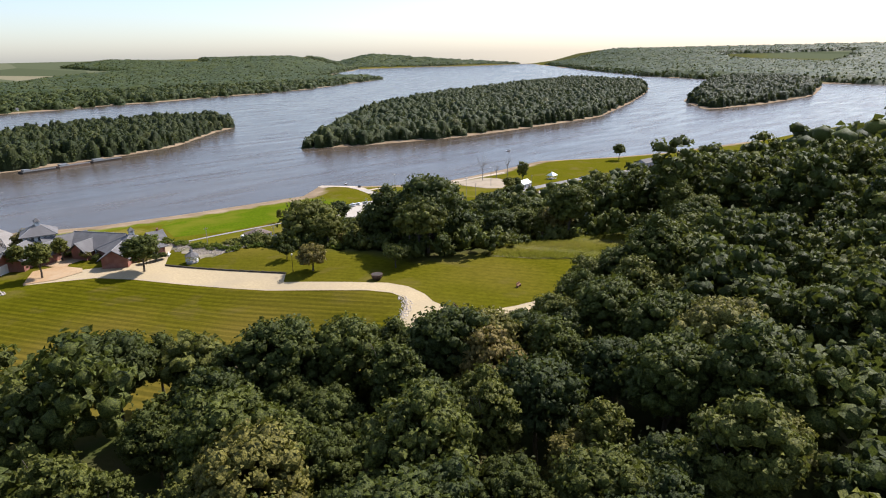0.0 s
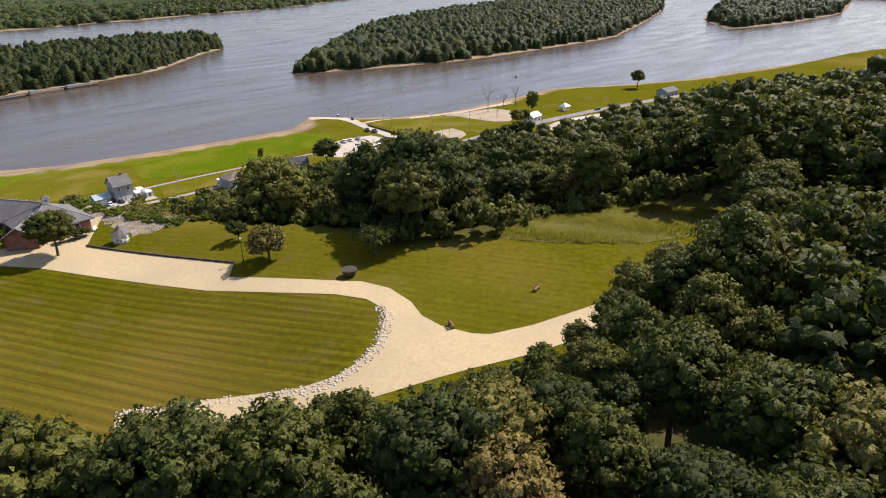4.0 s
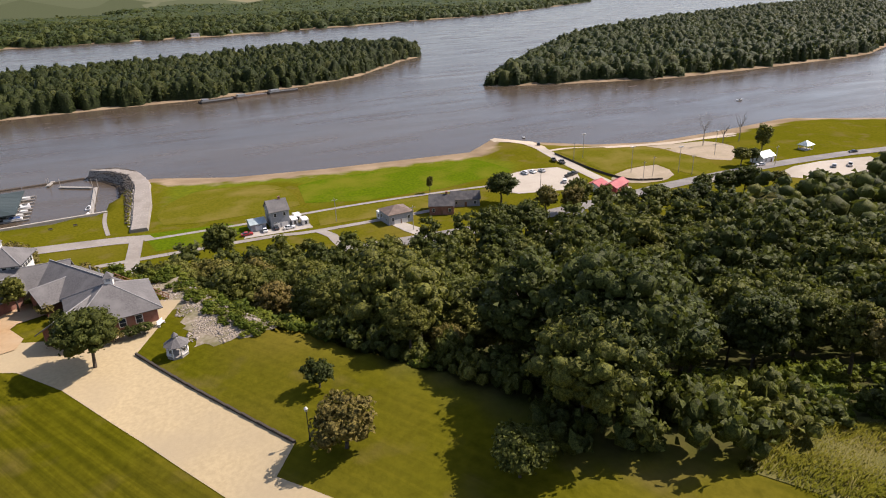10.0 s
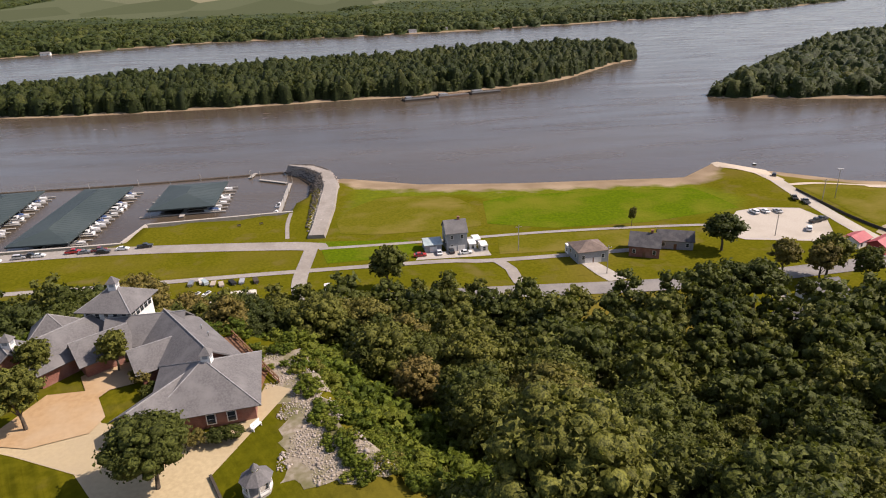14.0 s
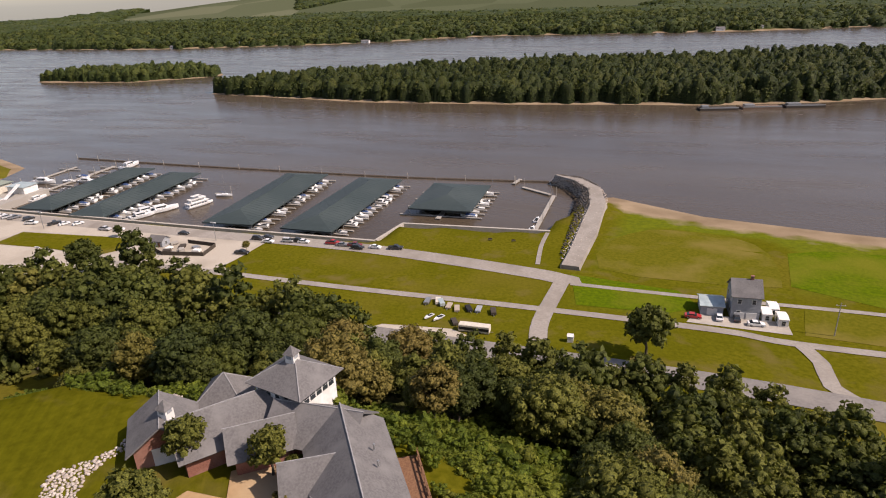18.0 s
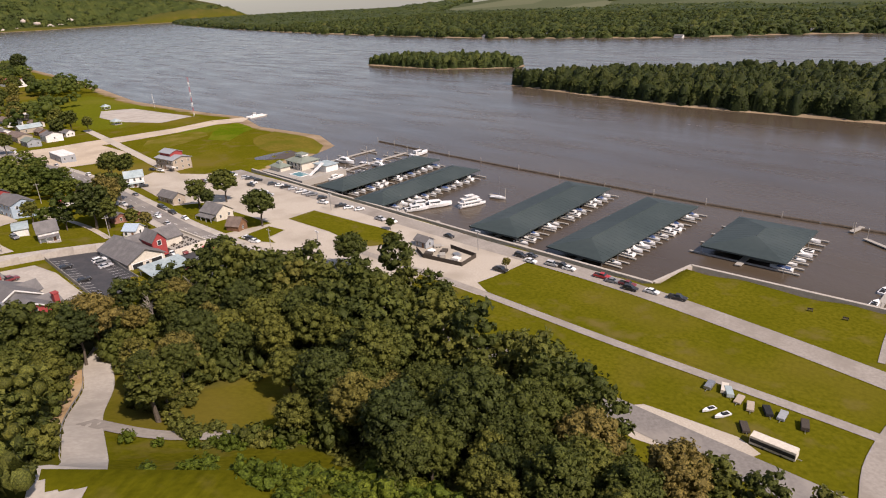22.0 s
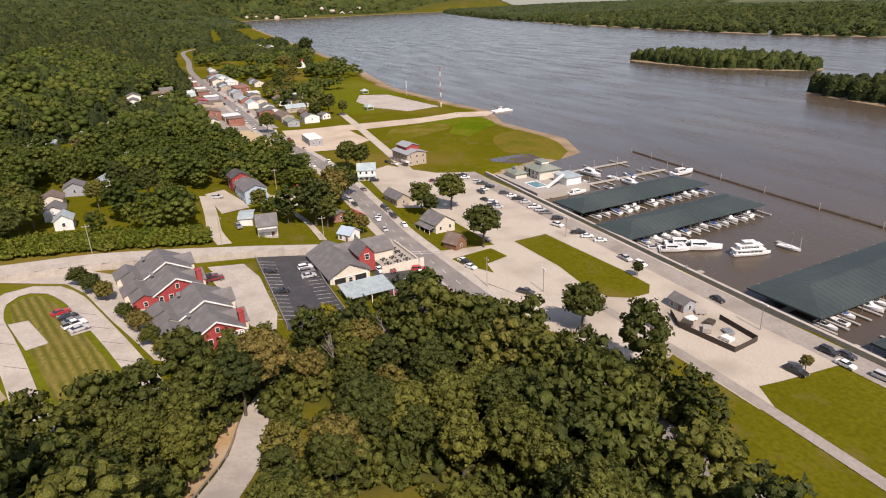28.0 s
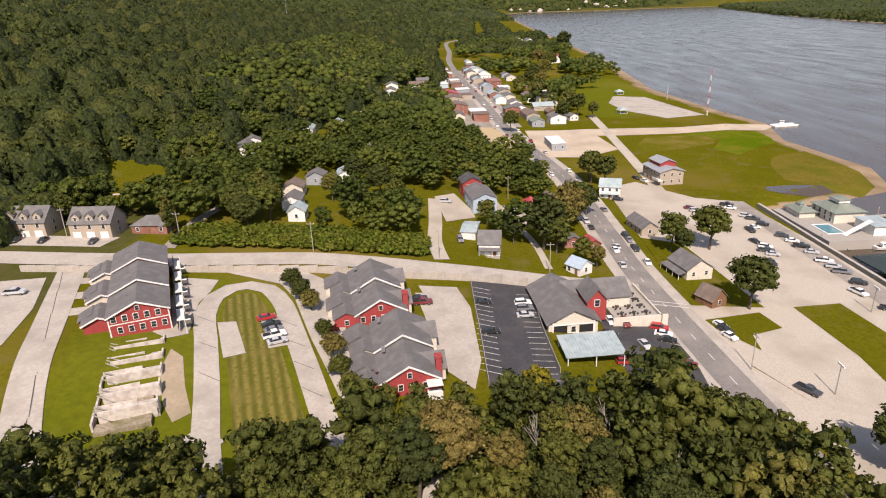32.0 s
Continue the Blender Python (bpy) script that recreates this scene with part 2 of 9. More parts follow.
def water_material():
    m, n, l, b = nodes_of("river_water", 0.10, 0.0, 0.5)
    b.inputs["IOR"].default_value = 1.33
    col = mix(n, l, noise_fac(n, l, 0.004, 4.0, 0.35, 0.65, stretch=((1.0, 4.0, 1.0), (0, 0, radians(-4)))), (0.066, 0.048, 0.031), (0.084, 0.064, 0.044))
    l.new(col, b.inputs["Base Color"])
    w1 = noise_fac(n, l, 0.55, 3.0, 0.0, 1.0)
    w2 = noise_fac(n, l, 0.12, 5.0, 0.0, 1.0, stretch=((1.0, 2.2, 1.0), (0, 0, radians(-20))))
    k = n.new("ShaderNodeMath")
    k.operation = "MULTIPLY_ADD"
    k.inputs[1].default_value = 1.1
    l.new(w2, k.inputs[0])
    l.new(w1, k.inputs[2])
    bp = n.new("ShaderNodeBump")
    bp.inputs["Strength"].default_value, bp.inputs["Distance"].default_value = 0.16, 0.40
    l.new(k.outputs[0], bp.inputs["Height"])
    l.new(bp.outputs["Normal"], b.inputs["Normal"])
    rr = n.new("ShaderNodeMapRange")
    rr.inputs["To Min"].default_value, rr.inputs["To Max"].default_value = 0.16, 0.31
    l.new(noise_fac(n, l, 0.012, 4.0, 0.3, 0.7, stretch=((1.0, 5.0, 1.0), (0, 0, radians(4)))), rr.inputs["Value"])
    l.new(rr.outputs["Result"], b.inputs["Roughness"])
    return m


def striped_lawn(name, turn, scale):
    """Mown grass with straight light and dark lanes."""
    m, n, l, b = nodes_of(name, 0.95, 0.0, 0.1)
    tc, mp, wave = n.new("ShaderNodeTexCoord"), n.new("ShaderNodeMapping"), n.new("ShaderNodeTexWave")
    mp.inputs["Rotation"].default_value = (0, 0, radians(turn))
    wave.inputs["Scale"].default_value, wave.inputs["Distortion"].default_value = scale, 0.5
    l.new(tc.outputs["Object"], mp.inputs["Vector"])
    l.new(mp.outputs["Vector"], wave.inputs["Vector"])
    grass = mix(n, l, wave.outputs["Fac"], (0.090, 0.082, 0.012), (0.185, 0.150, 0.036))
    grass = mix(n, l, noise_fac(n, l, 1.1, 6.0, 0.45, 0.75), grass, (0.075, 0.078, 0.010))
    l.new(mix(n, l, noise_fac(n, l, 0.08, 4.0, 0.5, 0.7), grass, (0.150, 0.120, 0.030)), b.inputs["Base Color"])
    bump(n, l, b, 1.2, 0.5, 0.2)
    return m


STRIPED = striped_lawn("striped_lawn", -111, 0.15)
GROUND, WATER = ground_material(), water_material()
ASPHALT = surface("worn_asphalt", (0.21, 0.19, 0.17), (0.16, 0.145, 0.13), 1.5, 0.9, c3=(0.25, 0.225, 0.195), scale3=0.12)
NEW_ASPHALT = surface("fresh_asphalt", (0.055, 0.053, 0.055), (0.04, 0.04, 0.042), 1.5, 0.85, c3=(0.075, 0.07, 0.068), scale3=0.15)
CONCRETE = surface("pale_concrete", (0.42, 0.375, 0.315), (0.36, 0.32, 0.27), 1.2, 0.9, c3=(0.31, 0.275, 0.23), scale3=0.15)
GRAVEL = surface("pale_gravel", (0.45, 0.395, 0.32), (0.37, 0.32, 0.255), 2.5, 0.95, c3=(0.31, 0.265, 0.205), scale3=0.06, bumps=(6.0, 0.5, 0.04))
DRIVE = surface("tan_gravel_drive", (0.45, 0.350, 0.200), (0.38, 0.295, 0.165), 2.0, 0.95, c3=(0.36, 0.285, 0.175), scale3=0.07, bumps=(6.0, 0.4, 0.04))
CLAY = surface("orange_clay_gravel", (0.40, 0.26, 0.13), (0.34, 0.215, 0.105), 1.5, 0.95, c3=(0.42, 0.31, 0.19), scale3=0.12)
SAND = surface("pale_sand", (0.50, 0.41, 0.30), (0.42, 0.34, 0.25), 1.0, 0.95, c3=(0.36, 0.29, 0.21), scale3=0.05)
LANE = surface("worn_pale_lane", (0.31, 0.275, 0.235), (0.25, 0.22, 0.185), 1.3, 0.92, c3=(0.22, 0.19, 0.155), scale3=0.12)
HAY = surface("mown_hay", (0.120, 0.108, 0.010), (0.088, 0.086, 0.007), 0.9, 1.0, spec=0.0, c3=(0.165, 0.130, 0.030), scale3=0.06, bumps=(1.2, 0.5, 0.2))
LUSH = surface("lush_grass", (0.088, 0.124, 0.004), (0.060, 0.092, 0.004), 0.8, 1.0, spec=0.0, c3=(0.125, 0.128, 0.012), scale3=0.05, bumps=(0.9, 0.7, 0.3))


# ---- plan frame and mesh helpers ----
FRAME_TURN = 38.14                      # the town's grid against the world's axes
FR = pose(0, 0, 0, 0, 0, FRAME_TURN)


class Geo:
    """Vertices and faces of one mesh."""

    def __init__(self):
        self.v, self.f = [], []

    def add(self, verts, faces):
        o = len(self.v)
        self.v += [tuple(p) for p in verts]
        self.f += [tuple(i + o for i in f) for f in faces]
        return self

    def box(self, x0, y0, z0, x1, y1, z1):
        return self.add([(x0, y0, z0), (x1, y0, z0), (x1, y1, z0), (x0, y1, z0), (x0, y0, z1), (x1, y0, z1), (x1, y1, z1), (x0, y1, z1)],
                        [(3, 2, 1, 0), (4, 5, 6, 7), (0, 1, 5, 4), (1, 2, 6, 5), (2, 3, 7, 6), (3, 0, 4, 7)])

    def prism(self, poly, z0, z1):
        k = len(poly)
        return self.add([(x, y, z0) for x, y in poly] + [(x, y, z1) for x, y in poly],
                        [tuple(range(k))[::-1], tuple(range(k, 2 * k))] + [(i, (i + 1) % k, k + (i + 1) % k, k + i) for i in range(k)])

    def tube(self, p, q, r0, r1, k=8):
        p, q = Vector(p), Vector(q)
        d = (q - p).normalized()
        s = d.orthogonal().normalized()
        t = d.cross(s)
        ring = [(math.cos(2 * math.pi * i / k), math.sin(2 * math.pi * i / k)) for i in range(k)]
        return self.add([p + (s * c + t * w) * r0 for c, w in ring] + [q + (s * c + t * w) * r1 for c, w in ring],
                        [(i, (i + 1) % k, k + (i + 1) % k, k + i) for i in range(k)] + [tuple(range(k))[::-1], tuple(range(k, 2 * k))])

    def slab(self, corners, thick):
        """A plate under a polygon of points in space."""
        c = [Vector(p) for p in corners]
        nrm = (c[1] - c[0]).cross(c[2] - c[0]).normalized()
        if nrm.z < 0:
            c.reverse()
            nrm = -nrm
        k = len(c)
        return self.add(c + [p - nrm * thick for p in c], [tuple(range(k)), tuple(range(k, 2 * k))[::-1]] + [(k + i, k + (i + 1) % k, (i + 1) % k, i) for i in range(k)])

    def mesh(self, name):
        me = bpy.data.meshes.new(name)
        me.from_pydata(self.v, [], self.f)
        return me


def part(name, geo, material, parent=None, label=""):
    me = geo if isinstance(geo, bpy.types.Mesh) else geo.mesh(name)
    if not me.materials:
        me.materials.append(material)
    ob = new(name, me)
    if parent is not None:
        ob.parent = parent
    return tagged(ob, label)


def thing(name, m, label, category, group="", kind=""):
    ob = new(name)
    ob.empty_display_size = 0.5
    ob.matrix_world = m
    return tagged(ob, label, category, group, kind)


def sstep(a, b, x):
    t = np.clip((np.asarray(x, float) - a) / (b - a), 0, 1)
    return t * t * (3 - 2 * t)


def signed(poly, a, v):
    """Signed distance to a closed polygon of the plan, inside positive."""
    p = np.array(poly, float)
    q = np.roll(p, -1, axis=0)
    best, inside = np.full(np.shape(a), 1e9), np.zeros(np.shape(a), bool)
    for (x0, y0), (x1, y1) in zip(p, q):
        dx, dy = x1 - x0, y1 - y0
        t = np.clip(((a - x0) * dx + (v - y0) * dy) / (dx * dx + dy * dy + 1e-9), 0, 1)
        best = np.minimum(best, np.hypot(a - x0 - t * dx, v - y0 - t * dy))
        inside ^= ((y0 > v) != (y1 > v)) & (a < (x1 - x0) * (v - y0) / (y1 - y0 + 1e-12) + x0)
    return np.where(inside, best, -best)


# shore of the near bank (a, v), farther banks and islands
SHORE = [(-6000, 420), (-2636, 394), (-1009, 399), (-708, 382), (-560, 400), (-507, 412), (-450, 399), (-376, 411), (-335, 398), (-318, 360), (-309, 325), (-262, 327), (-140, 336), (-58, 343), (-56, 364), (3, 372), (6, 425), (20, 433), (60, 416),
         (110, 410), (192, 407), (219, 432), (236, 412), (265, 390), (300, 379), (360, 385), (417, 394), (470, 366), (526, 345), (700, 320), (1200, 250), (1800, 200), (6000, 100)]
ISLAND_1 = [(334, 902), (291, 863), (208, 754), (144, 719), (57, 690), (-13, 683), (-106, 669), (-238, 660), (-401, 678), (-469, 690), (-418, 712), (-347, 765), (-250, 838), (-130, 905), (1, 933), (139, 990), (270, 1030), (350, 990)]
ISLAND_2 = [(291, 623), (358, 602), (464, 577), (557, 580), (760, 603), (1012, 730), (1345, 920), (1564, 1092), (1650, 1440), (1274, 1310), (783, 1100), (561, 930), (380, 730)]
ISLAND_3 = [(1086, 672), (957, 549), (1106, 534), (1347, 554), (1700, 680), (1870, 800), (1980, 1050), (1614, 940)]
SMALL_ISLAND = [(-790, 737), (-746, 736), (-624, 750), (-532, 816), (-560, 846), (-677, 850), (-761, 806)]
NORTH_BANK = [(-4900, 6500), (-4320, 2600), (-4230, 2100), (-4150, 1800), (-4100, 1650), (-3600, 1520), (-3143, 1432), (-2450, 1303), (-1707, 1211), (-1033, 1199), (-651, 1289), (-390, 1455), (74, 1485), (394, 1586), (843, 1749), (1300, 2110), (1455, 2240), (1250, 2520), (2600, 4300), (4000, 6500)]
WEST_BANK = [(-4620, 800), (-4560, 1100), (-4520, 1400), (-4430, 1600), (-4380, 1800), (-4300, 2300), (-5300, 2600), (-5300, 800)]
WEST_BLUFF = [(-4300, 380), (-4470, 440), (-4530, 540), (-4520, 717), (-4480, 960), (-4500, 1300), (-4470, 1500), (-4460, 1900), (-5300, 1900), (-5300, -600), (-4300, -600)]
EAST_LAND = [(1840, 300), (1808, 584), (1914, 1129), (2042, 1426), (2700, 2300), (4300, 4300), (6500, 6500), (6500, 300)]
FAR_LAND = [(2350, 4100), (2900, 3980), (3350, 3800), (3900, 3650), (4400, 4000), (6500, 5000), (6500, 6500), (2400, 6500)]


def height(a, v):
    """Height of the land over the river at a place of the plan."""
    a, v = np.asarray(a, float), np.asarray(v, float)
    sa, sv = zip(*SHORE)
    d = np.interp(a, sa, sv) - v
    harbour = (a > -313) & (a < 4.5)
    low = np.clip(d * np.where(harbour, 1.5, np.where((a > 26) & (a < 215), 0.085, 0.11)), -4, 3.5)
    east = np.interp(v, [200, 235, 262, 290, 312], [8, 6.2, 5.2, 4.6, 3.5])
    west = np.interp(v + np.interp(a, [-900, -475, -300], [70, 25, 0]), [-200, 60, 120, 148, 199, 225, 256, 285, 312], [30, 23, 20.5, 18.5, 13, 9.5, 6.5, 4.4, 3.5])
    w = sstep(-90, -160, a)
    inland = east * (1 - w) + west * w
    low = np.where(v < 312, np.maximum(np.minimum(inland, 3.5 + d), -4), low)
    foot_v = np.interp(a, [-150, -60, 30, 90, 200, 400], [255, 262, 268, 268, 245, 225])
    rim_v = np.interp(a, [-60, -20, 20, 42, 50, 57, 66, 75, 95, 115, 150, 400], [150, 188, 196, 189, 170, 159, 148, 138, 119, 107, 98, 80])
    up = sstep(-150, -45, a) * np.clip(1 - (v - rim_v) / (foot_v - rim_v), 0, 1) ** 2.0
    top = 45 + 2.3 * sstep(35, 68, a) + 5 * sstep(60, -60, v) + 4 * sstep(120, 300, a)
    z = low + (top - low) * up
    hill_v = np.interp(a, [-3000, -1500, -1100, -800, -500, -350, -200, -100, 0], [40, 60, 130, 130, 140, 70, 0, -80, -160])
    rise = np.maximum(hill_v - v, 0)
    z = z + np.where(a < 0, (130 - 0.4 * z) * (1 - np.exp(-rise * 0.30 / 110)), 0)
    for poly, slope, cap in ((ISLAND_1, 0.16, 2.6), (ISLAND_2, 0.16, 2.6), (ISLAND_3, 0.12, 2.4), (SMALL_ISLAND, 0.12, 2.2), (NORTH_BANK, 0.1, 3.5), (WEST_BANK, 0.1, 3.5), (WEST_BLUFF, 0.06, 3.5), (EAST_LAND, 0.1, 3.5), (FAR_LAND, 0.1, 3.5)):
        z = np.maximum(z, np.clip(signed(poly, a, v) * slope, -4, cap))
    r = np.hypot(a, v)
    inner = np.max([np.where(v < 420, d, 0), signed(WEST_BLUFF, a, v), signed(WEST_BANK, a, v)], axis=0)
    return z + np.where(z > 0.5, 88 * sstep(3200, 4900, r) * sstep(0, 500, np.where(a < -2900, inner, np.max([signed(p_, a, v) for p_ in (NORTH_BANK, EAST_LAND, FAR_LAND)], axis=0))) + 105 * sstep(-2900, -4200, a) * sstep(30, 240, inner) * np.interp(v, [1000, 2600], [1.0, 0.4]), 0)


def H(a, v):
    return float(height(np.array([a]), np.array([v]))[0])


def at(a, v, z=None, yaw=0.0):
    return FR @ pose(a, v, H(a, v) if z is None else z, 0, 0, yaw)


# ---- ground and river ----
def graded(lo, hi, fine, far):
    core = list(np.arange(lo, hi + 0.1, fine))
    s, x, left, right = fine, lo, [], []
    while x > -far:
        s *= 1.075
        x -= s
        left.append(x)
    s, x = fine, hi
    while x < far:
        s *= 1.075
        x += s
        right.append(x)
    return np.array(left[::-1] + core + right)


# the bluff's lawns, and the edges of its woods
CLEAR = [(-8, 100), (10, 92), (24, 86), (40, 79), (58, 70), (84, 65), (108, 65), (140, 70), (146, 86), (136, 98), (122, 107), (108, 109), (98, 109), (90, 111.5), (84, 114.5), (80.5, 118), (79, 124), (76, 131), (71, 140), (65, 152), (64, 165), (60, 182), (52, 197), (20, 200), (-28, 198), (-56, 190), (-58, 180), (-32, 172), (-8, 150)]
LEFT_LAWN = [(-10, 108), (20, 92), (58, 89), (67, 104), (28, 155), (16, 165), (-8, 152)]
GLADES = [[(-69, 192), (-82, 198), (-90, 206), (-92, 217), (-84, 230), (-71, 226), (-58, 218), (-60, 205)], [(-30, 176), (-62, 180), (-66, 187), (-61, 196), (-56, 205), (-50, 214), (-38, 217), (-26, 212), (-10, 203), (4, 198), (0, 180)], [(-97, 191.5), (-112, 196.5), (-122, 200), (-123, 208), (-112, 208), (-98, 200)], [(-28, 169), (-60, 174), (-86, 178.5), (-106, 185), (-118, 189), (-116, 196), (-100, 195), (-84, 191), (-66, 196), (-50, 190), (-28, 186)]]


def in_woods(a, v):
    """Distance into the bluff's woods, negative outside."""
    north = np.interp(a, [-165, -140, -110, -60, -42, -30, -24, -2, 10, 22, 50, 80, 143, 200, 300, 450], [250, 272, 283, 277, 276, 269, 262, 258, 266, 269, 269, 264, 246, 236, 246, 235])
    west = np.interp(v + np.interp(a, [-900, -475, -300], [70, 25, 0]), [-80, 100, 120, 130, 138, 145, 150, 160, 170, 176, 182, 190, 200, 210, 220, 232, 250, 262, 280], [-100, -104, -104, -105, -111, -119, -120, -121, -123, -129, -137, -141, -144, -146, -147, -150, -148, -140, -112])
    d = np.minimum(np.minimum(north - v, a - west), np.minimum(470 - a, v + 75))
    road = np.abs(v - np.interp(a, [-190, -150, -90, -15, 66], [256.5, 262, 271, 276, 281])) - np.where((a > -150) & (a < -40), 3.0, 5.0)
    for g_ in (CLEAR, *GLADES):
        d = np.minimum(d, -signed(g_, a, v))
    return np.minimum(d, np.where(a < 70, road, 99))


A_GRID, V_GRID = graded(-520, 330, 4.0, 5150), graded(-80, 480, 4.0, 5150)
ga, gv = np.meshgrid(A_GRID, V_GRID)
gz = height(ga, gv)
co = np.stack([ga.ravel(), gv.ravel(), gz.ravel()], axis=1)
na, nv = len(A_GRID), len(V_GRID)
i0 = (np.arange(nv - 1)[:, None] * na + np.arange(na - 1)[None, :]).ravel()
quads = np.stack([i0, i0 + 1, i0 + 1 + na, i0 + na], axis=1)


def quad_mesh(name, verts, faces, material, tint=None, smooth=False):
    me = bpy.data.meshes.new(name)
    k = faces.shape[1]
    me.vertices.add(len(verts))
    me.vertices.foreach_set("co", np.ascontiguousarray(verts, dtype=np.float32).ravel())
    me.loops.add(faces.size)
    me.loops.foreach_set("vertex_index", np.ascontiguousarray(faces, dtype=np.int32).ravel())
    me.polygons.add(len(faces))
    me.polygons.foreach_set("loop_start", np.arange(0, faces.size, k, dtype=np.int32))
    if smooth:
        me.polygons.foreach_set("use_smooth", np.ones(len(faces), dtype=bool))
    me.update(calc_edges=True)
    if tint is not None:
        at_ = me.attributes.new("tint", "FLOAT", "POINT")
        at_.data.foreach_set("value", np.ascontiguousarray(tint, dtype=np.float32))
    me.materials.append(material)
    return me


ground_mesh = quad_mesh("ground", co, quads, GROUND, smooth=True)
wood_d = in_woods(ga, gv)
north_d = np.max([signed(k_, ga, gv) for k_ in (NORTH_BANK, EAST_LAND, FAR_LAND)], axis=0)
forest_d = np.clip(sstep(5, 9, np.max([signed(k_, ga, gv) for k_ in (ISLAND_1, ISLAND_2, ISLAND_3, SMALL_ISLAND)], axis=0)) + sstep(14, 22, north_d) * (1 - sstep(900, 1050, north_d)), 0, 1)
for key, val in (("litter", np.maximum(sstep(-2, 4, wood_d), np.where((ga < -160) & (gv < 90) & (signed([(-262, 36), (-318, 30), (-332, 56), (-298, 90), (-262, 74)], ga, gv) < 0), 0.8, 0)) + 0.95 * np.maximum(forest_d, np.where(ga < -2900, sstep(6, 16, np.max([signed(k_, ga, gv) for k_ in (WEST_BANK, WEST_BLUFF)], axis=0)), 0) + np.where((ga < -2900) & (gv < 360), 1, 0)).clip(0, 1)),
                 ("mown", np.maximum(sstep(0, 5, signed(CLEAR, ga, gv)), 0.9 * sstep(0, 3, signed(GLADES[1], ga, gv))) * np.where(signed(LEFT_LAWN, ga, gv) > 0, 0.75, 0.30)),
                 ("lush", np.clip(sstep(0, 10, signed([(24, 338), (24, 420), (60, 408), (110, 402), (192, 400), (205, 360), (190, 340), (120, 338)], ga, gv)) - sstep(0, 5, signed([(32, 340), (30, 372), (44, 392), (84, 392), (98, 372), (92, 340)], ga, gv)), 0, 1) * 0.85
                  + sstep(0, 5, signed([(22, 311), (24, 325), (56, 327), (60, 312)], ga, gv)) * 0.7 + sstep(0, 8, signed([(-480, 330), (-440, 340), (-440, 392), (-478, 380)], ga, gv)) * 0.8
                  + sstep(0, 6, signed([(-205, 122), (-176, 102), (-124, 112), (-112, 140), (-120, 158), (-150, 172), (-200, 150)], ga, gv)) * 0.6 + sstep(0, 10, signed([(-530, 290), (-700, 290), (-800, 360), (-640, 380), (-520, 320)], ga, gv)) * 0.6),
                 ("farmland", sstep(1050, 1200, north_d + 150 * np.sin(ga / 500)))):
    ground_mesh.attributes.new(key, "FLOAT", "POINT").data.foreach_set("value", val.ravel().astype(np.float32))
ground = new("ground", ground_mesh)
ground.matrix_world = FR
tagged(ground, "grassy river valley floor rising to wooded bluffs", "ground", kind="structure")
wa = np.linspace(-5200, 5200, 3)
ww = np.array([(x, y, 0.0) for y in wa for x in wa])
water = new("water", quad_mesh("water", ww, np.array([(0, 1, 4, 3), (1, 2, 5, 4), (3, 4, 7, 6), (4, 5, 8, 7)]), WATER))
water.matrix_world = FR
tagged(water, "wide muddy brown river with a pale sky sheen", "water", kind="structure")


# ---- roads and hard ground ----
def curve_points(pts, step=4.0):
    p = np.array(pts, float)
    out = []
    for i in range(len(p) - 1):
        p0, p1, p2, p3 = p[max(i - 1, 0)], p[i], p[i + 1], p[min(i + 2, len(p) - 1)]
        k = max(1, int(np.hypot(*(p2 - p1)) / step))
        for j in range(k):
            t = j / k
            out.append(0.5 * ((2 * p1) + (p2 - p0) * t + (2 * p0 - 5 * p1 + 4 * p2 - p3) * t * t + (3 * p1 - p0 - 3 * p2 + p3) * t ** 3))
    out.append(p[-1])
    return np.array(out)


def strip(name, pts, width, material, lift, label, category="road", shift=0.0, thick=0.0):
    """A band of hard ground along a line of the plan, lying on the land."""
    c = curve_points(pts)
    t = np.gradient(c, axis=0)
    t /= np.linalg.norm(t, axis=1)[:, None]
    side = np.stack([-t[:, 1], t[:, 0]], axis=1)
    ks = 5
    rows = [c + side * (shift + width * (k / (ks - 1) - 0.5)) for k in range(ks)]
    pa = np.stack(rows, axis=1)
    z = height(pa[..., 0], pa[..., 1]) + lift
    verts = np.concatenate([pa, z[..., None]], axis=2).reshape(-1, 3)
    n = len(c)
    i = (np.arange(n - 1)[:, None] * ks + np.arange(ks - 1)[None, :]).ravel()
    ob = new(name, quad_mesh(name, verts, np.stack([i, i + ks, i + ks + 1, i + 1], axis=1)[:, ::-1], material, smooth=True))
    ob.matrix_world = FR
    return tagged(ob, label, category, kind="structure")


